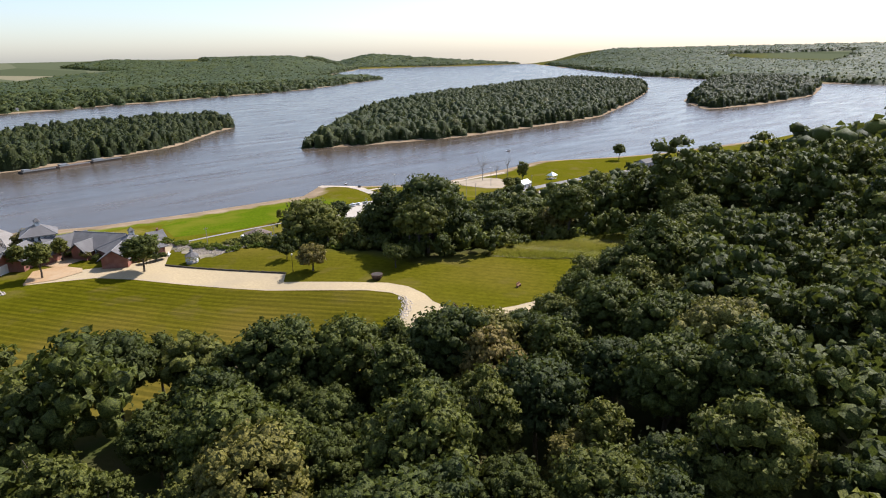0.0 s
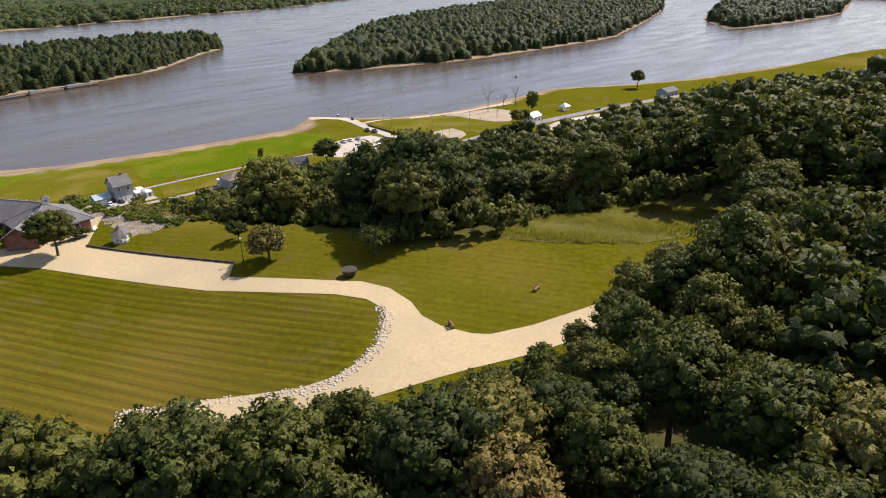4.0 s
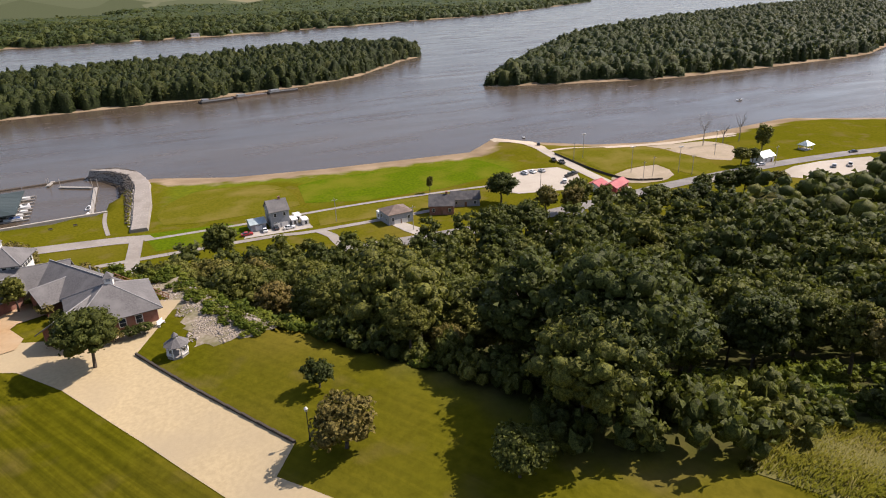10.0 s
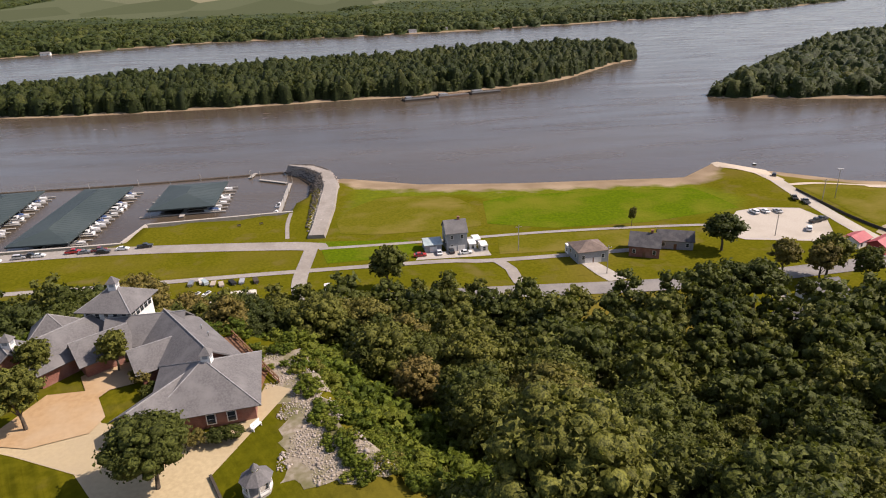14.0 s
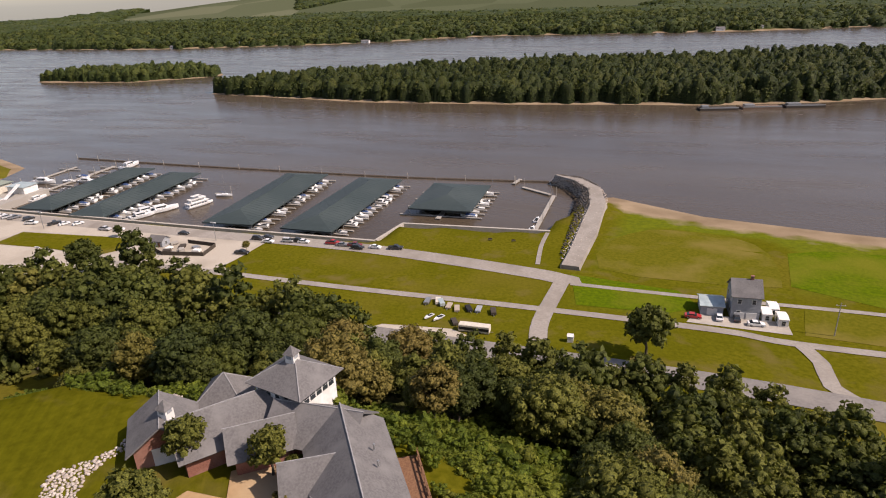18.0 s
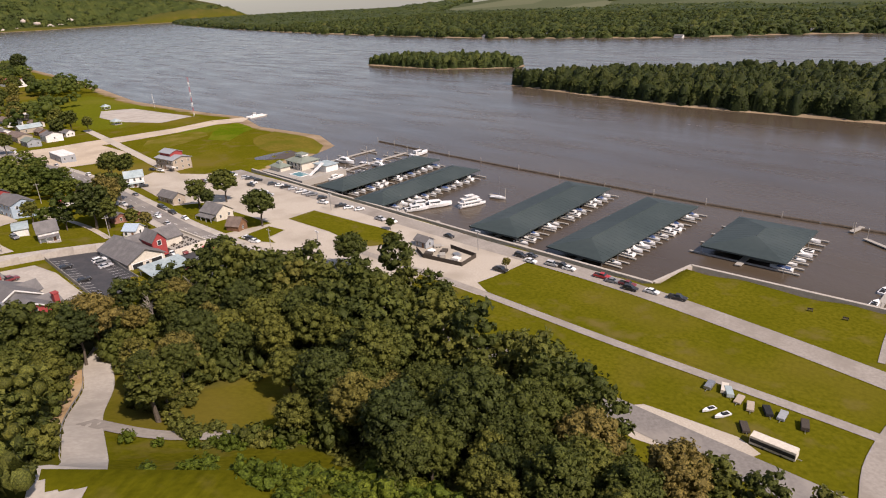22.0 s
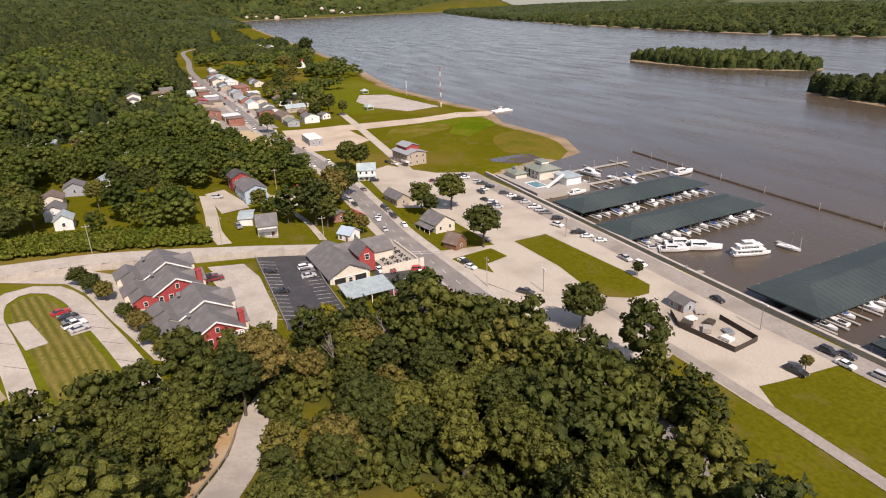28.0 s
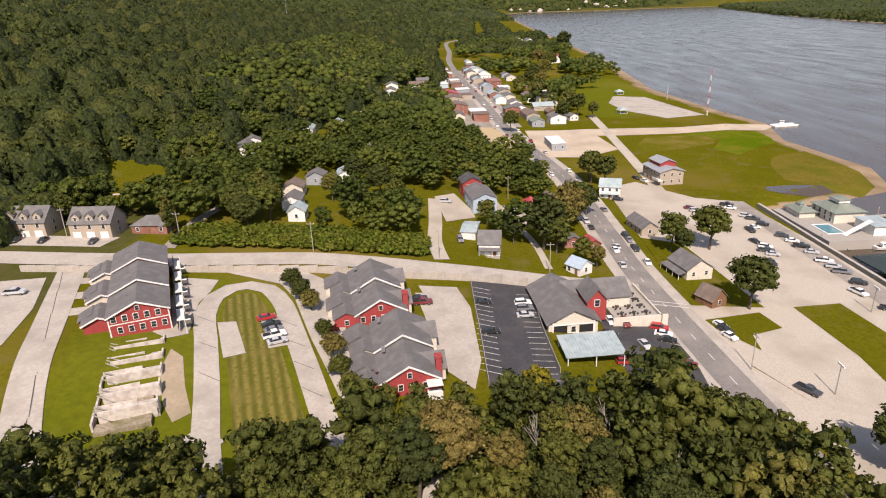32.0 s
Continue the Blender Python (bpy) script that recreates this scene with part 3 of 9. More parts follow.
def patch(name, poly, material, lift, label, category="pavement", cell=6.0, kind="structure"):
    """A piece of ground cover: a polygon of the plan, laid onto the land."""
    bm = bmesh.new()
    bm.faces.new([bm.verts.new((x, y, 0)) for x, y in poly])
    xs, ys = [p[0] for p in poly], [p[1] for p in poly]
    for lo, hi, nrm in ((min(xs), max(xs), (1, 0, 0)), (min(ys), max(ys), (0, 1, 0))):
        for c in np.arange(lo + cell, hi, cell):
            bmesh.ops.bisect_plane(bm, geom=bm.verts[:] + bm.edges[:] + bm.faces[:], plane_co=tuple(c * k for k in nrm), plane_no=nrm)
    bmesh.ops.triangulate(bm, faces=bm.faces[:])
    z = height(np.array([q.co.x for q in bm.verts]), np.array([q.co.y for q in bm.verts]))
    for q, h in zip(bm.verts, z):
        q.co.z = h + lift
    bmesh.ops.recalc_face_normals(bm, faces=bm.faces[:])
    if sum(f.normal.z for f in bm.faces) < 0:
        bmesh.ops.reverse_faces(bm, faces=bm.faces[:])
    me = bpy.data.meshes.new(name)
    bm.to_mesh(me)
    bm.free()
    me.materials.append(material)
    ob = new(name, me)
    ob.matrix_world = FR
    return tagged(ob, label, category, kind=kind)


# ---- trees ----
LEAF_ONE = leaf_material("foliage_of_single_tree", (0.047, 0.060, 0.017), (0.085, 0.097, 0.021), (0.141, 0.140, 0.029), (0.190, 0.142, 0.044), attribute=False, contrast=1.15, grain=7.0, through_leaf=0.24)
ICO = [(0, 0, 1), (0.894, 0, 0.447), (0.276, 0.851, 0.447), (-0.724, 0.526, 0.447), (-0.724, -0.526, 0.447), (0.276, -0.851, 0.447),
       (0.724, 0.526, -0.447), (-0.276, 0.851, -0.447), (-0.894, 0, -0.447), (-0.276, -0.851, -0.447), (0.724, -0.526, -0.447), (0, 0, -1)]
ICO_F = [(0, 1, 2), (0, 2, 3), (0, 3, 4), (0, 4, 5), (0, 5, 1), (1, 6, 2), (2, 7, 3), (3, 8, 4), (4, 9, 5), (5, 10, 1), (2, 6, 7), (3, 7, 8), (4, 8, 9), (5, 9, 10), (1, 10, 6), (11, 7, 6), (11, 8, 7), (11, 9, 8), (11, 10, 9), (11, 6, 10)]


def foliage(rng, radius, bottom, top, lobes, cards, size, core=True, taper=0.0, plump=1.0, heart=0.72):
    """Leaf sprays on the lobes of a crown: vertices and four-cornered faces. Each spray is a bent leaf-shaped piece."""
    mid, half = (bottom + top) / 2, (top - bottom) / 2
    k = np.arange(lobes) + 0.5
    phi, cz = k * 2.39996 + rng.uniform(0, 6), 1 - 1.75 * k / lobes
    rr = np.sqrt(1 - np.clip(cz, -1, 1) ** 2) * rng.uniform(0.45, 0.80, lobes)
    squeeze = 1 - taper * (cz * 0.5 + 0.5)
    centre = np.stack([np.cos(phi) * rr * radius * squeeze, np.sin(phi) * rr * radius * squeeze, mid + cz * half * rng.uniform(0.45, 0.78, lobes)], axis=1)
    lobe_r = radius * rng.uniform(0.30, 0.50, lobes) * plump * (6.0 / max(lobes, 6)) ** 0.22 * (1 - 0.6 * taper * (cz * 0.5 + 0.5))
    pick = rng.choice(lobes, cards, p=lobe_r ** 2 / np.sum(lobe_r ** 2))
    d = rng.normal(size=(cards, 3))
    d[:, 2] = d[:, 2] * 0.9 + 0.28
    d[:, 2] = np.where(d[:, 2] < -0.35, -d[:, 2], d[:, 2])
    d /= np.linalg.norm(d, axis=1)[:, None]
    pos = centre[pick] + d * (lobe_r[pick] * rng.uniform(0.58, 1.2, cards))[:, None] * np.array([1, 1, 0.85])
    nrm = d + rng.normal(size=(cards, 3)) * 0.55 + np.array([0, 0, 0.25])
    nrm /= np.linalg.norm(nrm, axis=1)[:, None]
    s = np.cross(nrm, rng.normal(size=(cards, 3)))
    s /= np.linalg.norm(s, axis=1)[:, None] + 1e-9
    t = np.cross(nrm, s)
    w = (size * rng.uniform(0.5, 1.4, cards))[:, None]
    droop = nrm * w * 0.3
    quad = np.stack([pos - s * w * 0.62 - droop, pos - t * w * 0.42, pos + s * w * 0.62 - droop, pos + t * w * 0.42], axis=1).reshape(-1, 3)
    faces = np.arange(cards * 4).reshape(-1, 4)
    out = (pos - np.array([0, 0, mid - half * 0.4])) / radius
    shade = np.repeat(d * 0.25 + nrm * 0.85 + out * 0.2, 4, axis=0)
    if core:
        ico, icf = np.array(ICO), np.array(ICO_F[:15])
        kv = (centre[:, None, :] + ico[None] * (lobe_r * heart)[:, None, None] * np.array([1, 1, 0.85])).reshape(-1, 3)
        kf = (icf[None] + (np.arange(lobes) * 12)[:, None, None]).reshape(-1, 3) + len(quad)
        return np.concatenate([quad, kv]), faces, kf, np.concatenate([shade, np.tile(ico, (lobes, 1))])
    return quad, faces, np.zeros((0, 3), int), shade


def mixed_mesh(name, verts, quads4, tris, material, tint=None, shade=None):
    me = bpy.data.meshes.new(name)
    loops = np.concatenate([quads4.ravel(), tris.ravel()]).astype(np.int32)
    starts = np.concatenate([np.arange(len(quads4)) * 4, quads4.size + np.arange(len(tris)) * 3]).astype(np.int32)
    me.vertices.add(len(verts))
    me.vertices.foreach_set("co", np.ascontiguousarray(verts, dtype=np.float32).ravel())
    me.loops.add(len(loops))
    me.loops.foreach_set("vertex_index", loops)
    me.polygons.add(len(starts))
    me.polygons.foreach_set("loop_start", starts)
    me.update(calc_edges=True)
    if tint is not None:
        me.attributes.new("tint", "FLOAT", "POINT").data.foreach_set("value", np.ascontiguousarray(tint, dtype=np.float32))
    if shade is not None:
        me.polygons.foreach_set("use_smooth", np.ones(len(starts), dtype=bool))
        shade = shade / (np.linalg.norm(shade, axis=1)[:, None] + 1e-9)
        me.normals_split_custom_set_from_vertices(shade.astype(np.float32))
    me.materials.append(material)
    return me


def trunk_geo(rng, tall, bottom, radius, r=0.28, limbs=5):
    g = Geo()
    bend = rng.uniform(-0.5, 0.5, 2)
    p, q = Vector((0, 0, -0.6)), Vector((bend[0], bend[1], bottom + (tall - bottom) * 0.35))
    mid_ = p.lerp(q, 0.5) + Vector((0.15, -0.1, 0))
    g.tube(p, mid_, r * 1.25, r * 0.9, 7)
    g.tube(mid_, q, r * 0.9, r * 0.45, 7)
    for i in range(limbs):
        ang = i * 2.4 + rng.uniform(-0.4, 0.4)
        s = p.lerp(q, rng.uniform(0.5, 0.95))
        e = Vector((math.cos(ang) * radius * rng.uniform(0.45, 0.75), math.sin(ang) * radius * rng.uniform(0.45, 0.75), min(tall - 0.8, s.z + rng.uniform(0.25, 0.45) * tall)))
        g.tube(s, e, r * 0.38, r * 0.10, 5)
    return g


class TreeKind:
    """One shape of tree, as meshes for single trees and as arrays for woods."""

    def __init__(self, seed, radius, bottom, tall, lobes, cards, size, material=None, r=0.28, taper=0.0, limbs=5):
        rng = np.random.default_rng(seed)
        v, q, t, nn = foliage(rng, radius, bottom, tall, lobes, cards, size, taper=taper)
        self.crown = mixed_mesh("crown", v, q, t, material or LEAF_ONE, np.full(len(v), 0.5), nn)
        self.trunk = trunk_geo(rng, tall, bottom, radius, r, limbs).mesh("trunk")
        self.trunk.materials.append(BARK)


def place_tree(kind, a, v, scale, yaw, label, group="", z=None, wide=1.0):
    m = at(a, v, z, yaw) @ Matrix.Diagonal((scale * wide, scale * wide, scale, 1))
    t = thing("tree", m, label, "tree", group)
    part("trunk", kind.trunk, BARK, t)
    part("crown", kind.crown, LEAF_ONE, t)
    return t


def wood_mass(name, places, templates, material, label, tint_power=1.0, seed=3):
    """Many trees that nobody could count, as one mesh. places: rows of a, v, z, scale, height factor, tint."""
    rng = np.random.default_rng(seed)
    vs, qs, ts, ns, tints, o = [], [], [], [], [], 0
    for a, v, z, s, hf, tint in places:
        tv, tq, tt, tn = templates[rng.integers(len(templates))]
        c, w = math.cos(y := rng.uniform(0, 6.283)), math.sin(y)
        p = np.empty_like(tv)
        p[:, 0], p[:, 1], p[:, 2] = (tv[:, 0] * c - tv[:, 1] * w) * s + a, (tv[:, 0] * w + tv[:, 1] * c) * s + v, tv[:, 2] * s * hf + z
        vs.append(p)
        ns.append(np.stack([tn[:, 0] * c - tn[:, 1] * w, tn[:, 0] * w + tn[:, 1] * c, tn[:, 2]], axis=1))
        qs.append(tq + o)
        ts.append(tt + o)
        tints.append(np.full(len(tv), tint))
        o += len(tv)
    ob = new(name, mixed_mesh(name, np.concatenate(vs), np.concatenate(qs), np.concatenate(ts), material, np.concatenate(tints), np.concatenate(ns)))
    ob.matrix_world = FR
    return tagged(ob, label, "woodland", kind="stuff")


def scatter(lo_a, hi_a, lo_v, hi_v, step, seed, keep):
    """Jittered places of the plan that keep(a, v) allows."""
    rng = np.random.default_rng(seed)
    aa, vv = np.meshgrid(np.arange(lo_a, hi_a, step, dtype=float), np.arange(lo_v, hi_v, step, dtype=float))
    aa[1::2] += step / 2
    aa, vv = aa + rng.uniform(-0.36, 0.36, aa.shape) * step, vv + rng.uniform(-0.36, 0.36, vv.shape) * step
    ok = keep(aa, vv)
    return aa[ok], vv[ok], rng


# the bluff's woods: the trees of the flight's own stretch are single things, the rest one mass
NEAR = [TreeKind(11, 5.6, 3.2, 14.0, 84, 3500, 0.41), TreeKind(12, 5.0, 3.6, 15.0, 72, 3200, 0.40), TreeKind(13, 6.2, 3.0, 13.0, 96, 3700, 0.42),
        TreeKind(14, 4.4, 3.0, 12.0, 60, 2700, 0.38), TreeKind(15, 5.2, 3.4, 14.5, 70, 3200, 0.41), TreeKind(16, 3.8, 2.8, 14.0, 54, 2400, 0.38, taper=0.35)]
rngf = np.random.default_rng(5)
MID_T = [foliage(rngf, r, b, t, k, 460, 0.78) for r, b, t, k in ((5.2, 3.0, 15.5, 22), (4.6, 3.0, 17.0, 20), (5.6, 2.5, 14.0, 24), (4.0, 3.0, 15.0, 18))]
FAR_T = [foliage(rngf, r, b, t, k, 48, 1.7, plump=1.15, heart=0.95) for r, b, t, k in ((5.6, 2.5, 15.0, 5), (5.2, 2.5, 17.0, 6), (6.0, 2.0, 14.0, 5))]
GARDEN_T = [foliage(rngf, r, b, t, k, 430, 0.76) for r, b, t, k in ((5.2, 2.0, 14.5, 26), (4.6, 2.0, 16.0, 24), (5.6, 1.5, 13.0, 28))]
SHRUB_T = [foliage(rngf, 2.4, 0.0, 3.2, 7, 110, 0.6), foliage(rngf, 2.8, 0.0, 2.6, 8, 120, 0.65)]

wa_, wv_, rng = scatter(-165, 470, -75, 288, 8.0, 21, lambda a, v: (in_woods(a, v) > 1.8) & (a * 0.618 + v * 0.787 > 24) & ((a > -10) | (v > 84)))
wz = height(wa_, wv_)

line = [(8, 30), (60, 70), (100, 130), (60, 180), (20, 215), (-40, 215), (-100, 205)]
near_d = -np.max([np.where(True, -np.hypot(wa_ - x, wv_ - y), 0) for x, y in curve_points(line, 10)], axis=0)
order = np.argsort(near_d)
single = np.zeros(len(wa_), bool)
single[order[:270]] = True
rim_t = np.interp(wa_, [-60, -20, 20, 42, 50, 57, 66, 75, 95, 115, 150, 400], [150, 188, 196, 189, 170, 159, 148, 138, 119, 107, 98, 80])
below_rim = (wv_ > rim_t) & (wv_ < rim_t + np.where((wa_ > 22) & (wa_ < 67), 36, 24)) & (((wa_ > -25) & (wa_ < 67)) | ((wa_ > 96) & (wa_ < 150)))
tint = np.clip(rng.beta(2.2, 2.6, len(wa_)) * 0.9 + np.where(rng.random(len(wa_)) < 0.04, 0.3, 0), 0, 1)
scale = rng.uniform(0.78, 1.34, len(wa_)) * np.where((wa_ > 62) & (wa_ < 104) & (wv_ > 105) & (wv_ < 165), np.interp(wa_, [70, 80, 86, 92], [0.5, 0.75, 1.05, 1.25]) * np.interp(in_woods(wa_, wv_), [2, 10], [0.82, 1.0]), 1.0) * np.where((wa_ < -18) & (wv_ > 236), 1.14, 1.0)
scale = scale * np.where((wa_ > 49) & (wa_ < 66) & (wv_ > 62) & (wv_ < 74), 0.52, 1.0) * np.where((wa_ > 56) & (wa_ < 66) & (wv_ > 54) & (wv_ <= 62), 0.76, 1.0) * np.where(wa_ > 150, 1.18, 1.0)
mass = []
BIG = ((74.0, 154.0, 2, 1.50, 1.04, 9.0), (99.5, 129.0, 0, 1.42, 1.20, 9.4), (92.6, 149.0, 4, 1.55, 1.0, 7.4), (88.0, 136.0, 1, 1.40, 1.10, 7.6))
for x, y, k_, s_, w_, r_ in BIG:
    place_tree(NEAR[k_], x, y, s_, x * 17 % 360, "large domed broadleaf tree at the edge of the lawn", "trees of the bluff wood", None, w_)
for i in range(len(wa_)):
    if any(math.hypot(wa_[i] - b_[0], wv_[i] - b_[1]) < b_[5] * 0.8 for b_ in BIG):
        continue
    if below_rim[i] and rng.random() < np.where((wa_[i] > 22) & (wa_[i] < 67), 0.95, 0.85):
        continue
    if single[i]:
        place_tree(NEAR[int(rng.integers(len(NEAR)))], wa_[i], wv_[i], scale[i], rng.uniform(0, 360), "broadleaf tree in full summer leaf on the wooded bluff", "trees of the bluff wood")
    else:
        mass.append((wa_[i], wv_[i], wz[i] - 0.3, scale[i], rng.uniform(0.85, 1.1), tint[i]))
wood_mass("woodland", [p for p in mass if p[0] < 210], MID_T, LEAF, "dense summer woodland covering the steep bluff", seed=4)


def canopy(name, a, v, rng, reach, rise, cell, material, label, sprays=5, spray=1.1, tone=(2.2, 2.8), shoulder=0.36):
    """A closed roof of leaves over many far trees: a dome for each crown, drawn down to the ground at the wood's edge, with loose sprays on it."""
    R, h, tint = rng.uniform(*reach, len(a)), rng.uniform(*rise, len(a)), rng.beta(*tone, len(a))
    base = np.maximum(height(a, v), 0)
    x0, y0 = a.min() - reach[1] - cell, v.min() - reach[1] - cell
    nx, ny = int((a.max() - x0 + reach[1]) / cell) + 3, int((v.max() - y0 + reach[1]) / cell) + 3
    near_ = np.zeros((ny // 3 + 2, nx // 3 + 2), bool)
    near_[((v - y0) / cell / 3).astype(int), ((a - x0) / cell / 3).astype(int)] = True
    lone = np.zeros(len(a), bool)
    for k_ in range(8):
        lone |= ~near_[np.clip(((v + np.sin(k_ * 0.785) * reach[1] * 1.7 - y0) / cell / 3).astype(int), 0, ny // 3 + 1), np.clip(((a + np.cos(k_ * 0.785) * reach[1] * 1.7 - x0) / cell / 3).astype(int), 0, nx // 3 + 1)]
    h, R = np.where(lone, h * rng.uniform(0.5, 1.0, len(a)), h), np.where(lone, R * rng.uniform(0.65, 1.0, len(a)), R)
    top, tone_ = np.full((ny, nx), -1e6), np.zeros((ny, nx))
    for k_ in range(len(a)):
        i0_, i1_ = int((a[k_] - R[k_] - x0) / cell), int((a[k_] + R[k_] - x0) / cell) + 2
        j0_, j1_ = int((v[k_] - R[k_] - y0) / cell), int((v[k_] + R[k_] - y0) / cell) + 2
        px, py = x0 + np.arange(i0_, i1_) * cell, y0 + np.arange(j0_, j1_) * cell
        q = ((px[None, :] - a[k_]) ** 2 + (py[:, None] - v[k_]) ** 2) / R[k_] ** 2
        z = np.where(q < 1, base[k_] + h[k_] * (shoulder + (1 - shoulder) * np.clip(1 - q ** 1.3, 0, 1) ** 0.6), -1e6)
        win = top[j0_:j1_, i0_:i1_]
        better = z > win
        win[better] = z[better]
        tone_[j0_:j1_, i0_:i1_][better] = tint[k_]
    cover = top > -1e5
    gx, gy = np.meshgrid(x0 + np.arange(nx) * cell, y0 + np.arange(ny) * cell)
    jit = rng.uniform(-0.3, 0.3, (2, ny, nx)) * cell
    gx, gy = gx + jit[0], gy + jit[1]
    zz = np.where(cover, top + rng.uniform(-0.09, 0.09, top.shape) * rise[0], height(gx, gy) - 0.6)
    i_ = (np.arange(ny - 1)[:, None] * nx + np.arange(nx - 1)[None, :])
    some = cover[:-1, :-1] | cover[1:, :-1] | cover[:-1, 1:] | cover[1:, 1:]
    i_ = i_[some]
    f = np.stack([i_, i_ + 1, i_ + 1 + nx, i_ + nx], axis=1)
    used, f = np.unique(f, return_inverse=True)
    f = f.reshape(-1, 4)
    vv_, tt_ = np.stack([gx.ravel(), gy.ravel(), zz.ravel()], axis=1)[used], tone_.ravel()[used]
    n_ = len(a) * sprays
    pick = np.repeat(np.arange(len(a)), sprays)
    ang, rad = rng.uniform(0, 6.283, n_), np.sqrt(rng.uniform(0.02, 1.0, n_))
    up = shoulder + (1.02 - shoulder) * (1 - rad ** 2.6) ** 0.6
    # sprays hanging down the open sides
    edge = np.zeros(len(a), bool)
    for k_ in range(8):
        ei, ej = ((a + np.cos(k_ * 0.785) * R * 1.7 - x0) / cell).astype(int), ((v + np.sin(k_ * 0.785) * R * 1.7 - y0) / cell).astype(int)
        edge |= ~cover[np.clip(ej, 0, ny - 1), np.clip(ei, 0, nx - 1)]
    e_ = np.repeat(np.where(edge)[0], 40)
    pick, n_ = np.concatenate([pick, e_]), n_ + len(e_)
    ang, rad = np.concatenate([ang, rng.uniform(0, 6.283, len(e_))]), np.concatenate([rad, rng.uniform(0.8, 1.22, len(e_))])
    up = np.concatenate([up, rng.uniform(0.08, 0.75, len(e_))])
    p = np.stack([a[pick] + np.cos(ang) * rad * R[pick], v[pick] + np.sin(ang) * rad * R[pick], base[pick] + h[pick] * up + 0.2], axis=1)
    nn = np.stack([np.cos(ang) * rad * 0.7, np.sin(ang) * rad * 0.7, np.full(n_, 0.8)], axis=1) + rng.normal(size=(n_, 3)) * 0.5
    s = np.cross(nn, rng.normal(size=(n_, 3)))
    s /= np.linalg.norm(s, axis=1)[:, None] + 1e-9
    t = np.cross(nn / (np.linalg.norm(nn, axis=1)[:, None] + 1e-9), s)
    w = (spray * rng.uniform(0.6, 1.4, n_) * np.where(np.arange(n_) < n_ - len(e_), 1.0, 1.25))[:, None]
    cards = np.stack([p - s * w, p - t * w * 0.7, p + s * w, p + t * w * 0.7], axis=1).reshape(-1, 3)
    f2 = np.arange(n_ * 4).reshape(-1, 4) + len(vv_)
    ob = new(name, quad_mesh(name, np.concatenate([vv_, cards]), np.concatenate([f, f2]), material, np.concatenate([tt_, np.repeat(tint[pick], 4)]), smooth=True))
    ob.matrix_world = FR
    return tagged(ob, label, "woodland", kind="stuff")


def island_spots(poly, step, seed, inset=6.0, keep=lambda x, y: True):
    p = np.array(poly)
    return scatter(p[:, 0].min(), p[:, 0].max(), p[:, 1].min(), p[:, 1].max(), step, seed, lambda x, y: (signed(poly, x, y) > inset) & keep(x, y))


wood_mass("woodland", [p for p in mass if p[0] >= 210], FAR_T, LEAF, "summer woodland on the farther bluff", seed=18)
canopy("island_wood", *island_spots(ISLAND_1, 6.2, 31, 6.0), (3.2, 6.4), (13.5, 20.5), 1.9, LEAF_CANOPY, "wooded island with a tall even canopy of trees", 10, shoulder=0.5)
canopy("island_wood", *island_spots(ISLAND_2, 7.4, 32, 7.0, lambda x, y: x * 0.62 - y * 0.786 > -760), (3.8, 7.4), (12.0, 19.0), 2.3, LEAF_CANOPY, "long wooded island splitting the river", 8, 1.3, shoulder=0.5)
canopy("island_wood", *island_spots(ISLAND_3, 10.0, 33, 10.0), (4.5, 8.5), (12.0, 21.0), 3.4, LEAF_CANOPY, "wooded island with a sandy point", 6, 1.6, shoulder=0.5)
canopy("island_wood", *island_spots(SMALL_ISLAND, 6.0, 34, 6.0), (3.0, 5.8), (11.0, 16.5), 1.9, LEAF_CANOPY, "small wooded island with a sandy spit", 10, shoulder=0.5)


def bank_keep(a, v):
    far = signed(FAR_LAND, a, v)
    d = np.max([signed(NORTH_BANK, a, v), signed(WEST_BANK, a, v), signed(EAST_LAND, a, v), far], axis=0)
    belt = (d > 8) & ((d < 1050 + 120 * np.sin(a / 310.0) + 90 * np.sin(v / 170.0)) | ((np.sin(a / 260.0 + v / 390.0) > 0.35) & (d > 0)))
    return belt & (((np.hypot(a, v) < np.where(a < -2000, 5000, 4700)) | (far > 20)) & ((d < 1500) | (a < -2000)))


ba, bv, rng = scatter(-5050, 4800, 400, 4800, 21, 41, bank_keep)
close = (bv < 2100) & (ba < 1300) & (ba > -2200)
canopy("far_woods", ba[close], bv[close], rng, (7.0, 14.0), (10.0, 20.0), 5.5, LEAF_CANOPY, "belt of bottomland forest along the far bank", 6, 2.4)
canopy("far_woods", ba[~close], bv[~close], rng, (12.0, 22.0), (12.0, 20.0), 14.0, LEAF_CANOPY, "distant bottomland forest in the river plain", 2, 4.0)


# homes on the wooded slope, with their cleared gardens: place and reach
HOMES = [(-410, 103, 9), (-421, 116, 8), (-358, 84, 10), (-372, 83, 8), (-284, 128, 8), (-267, 132, 8), (-254, 137, 7), (-302, 133, 7), (-309, 145, 9), (-432, 118, 8), (-590, 128, 14), (-614, 146, 14), (-553, 132, 13), (-640, 148, 12), (-470, 128, 11), (-680, 150, 14), (-410, 94, 11), (-660, 148, 12), (-705, 150, 12), (-625, 128, 12)]


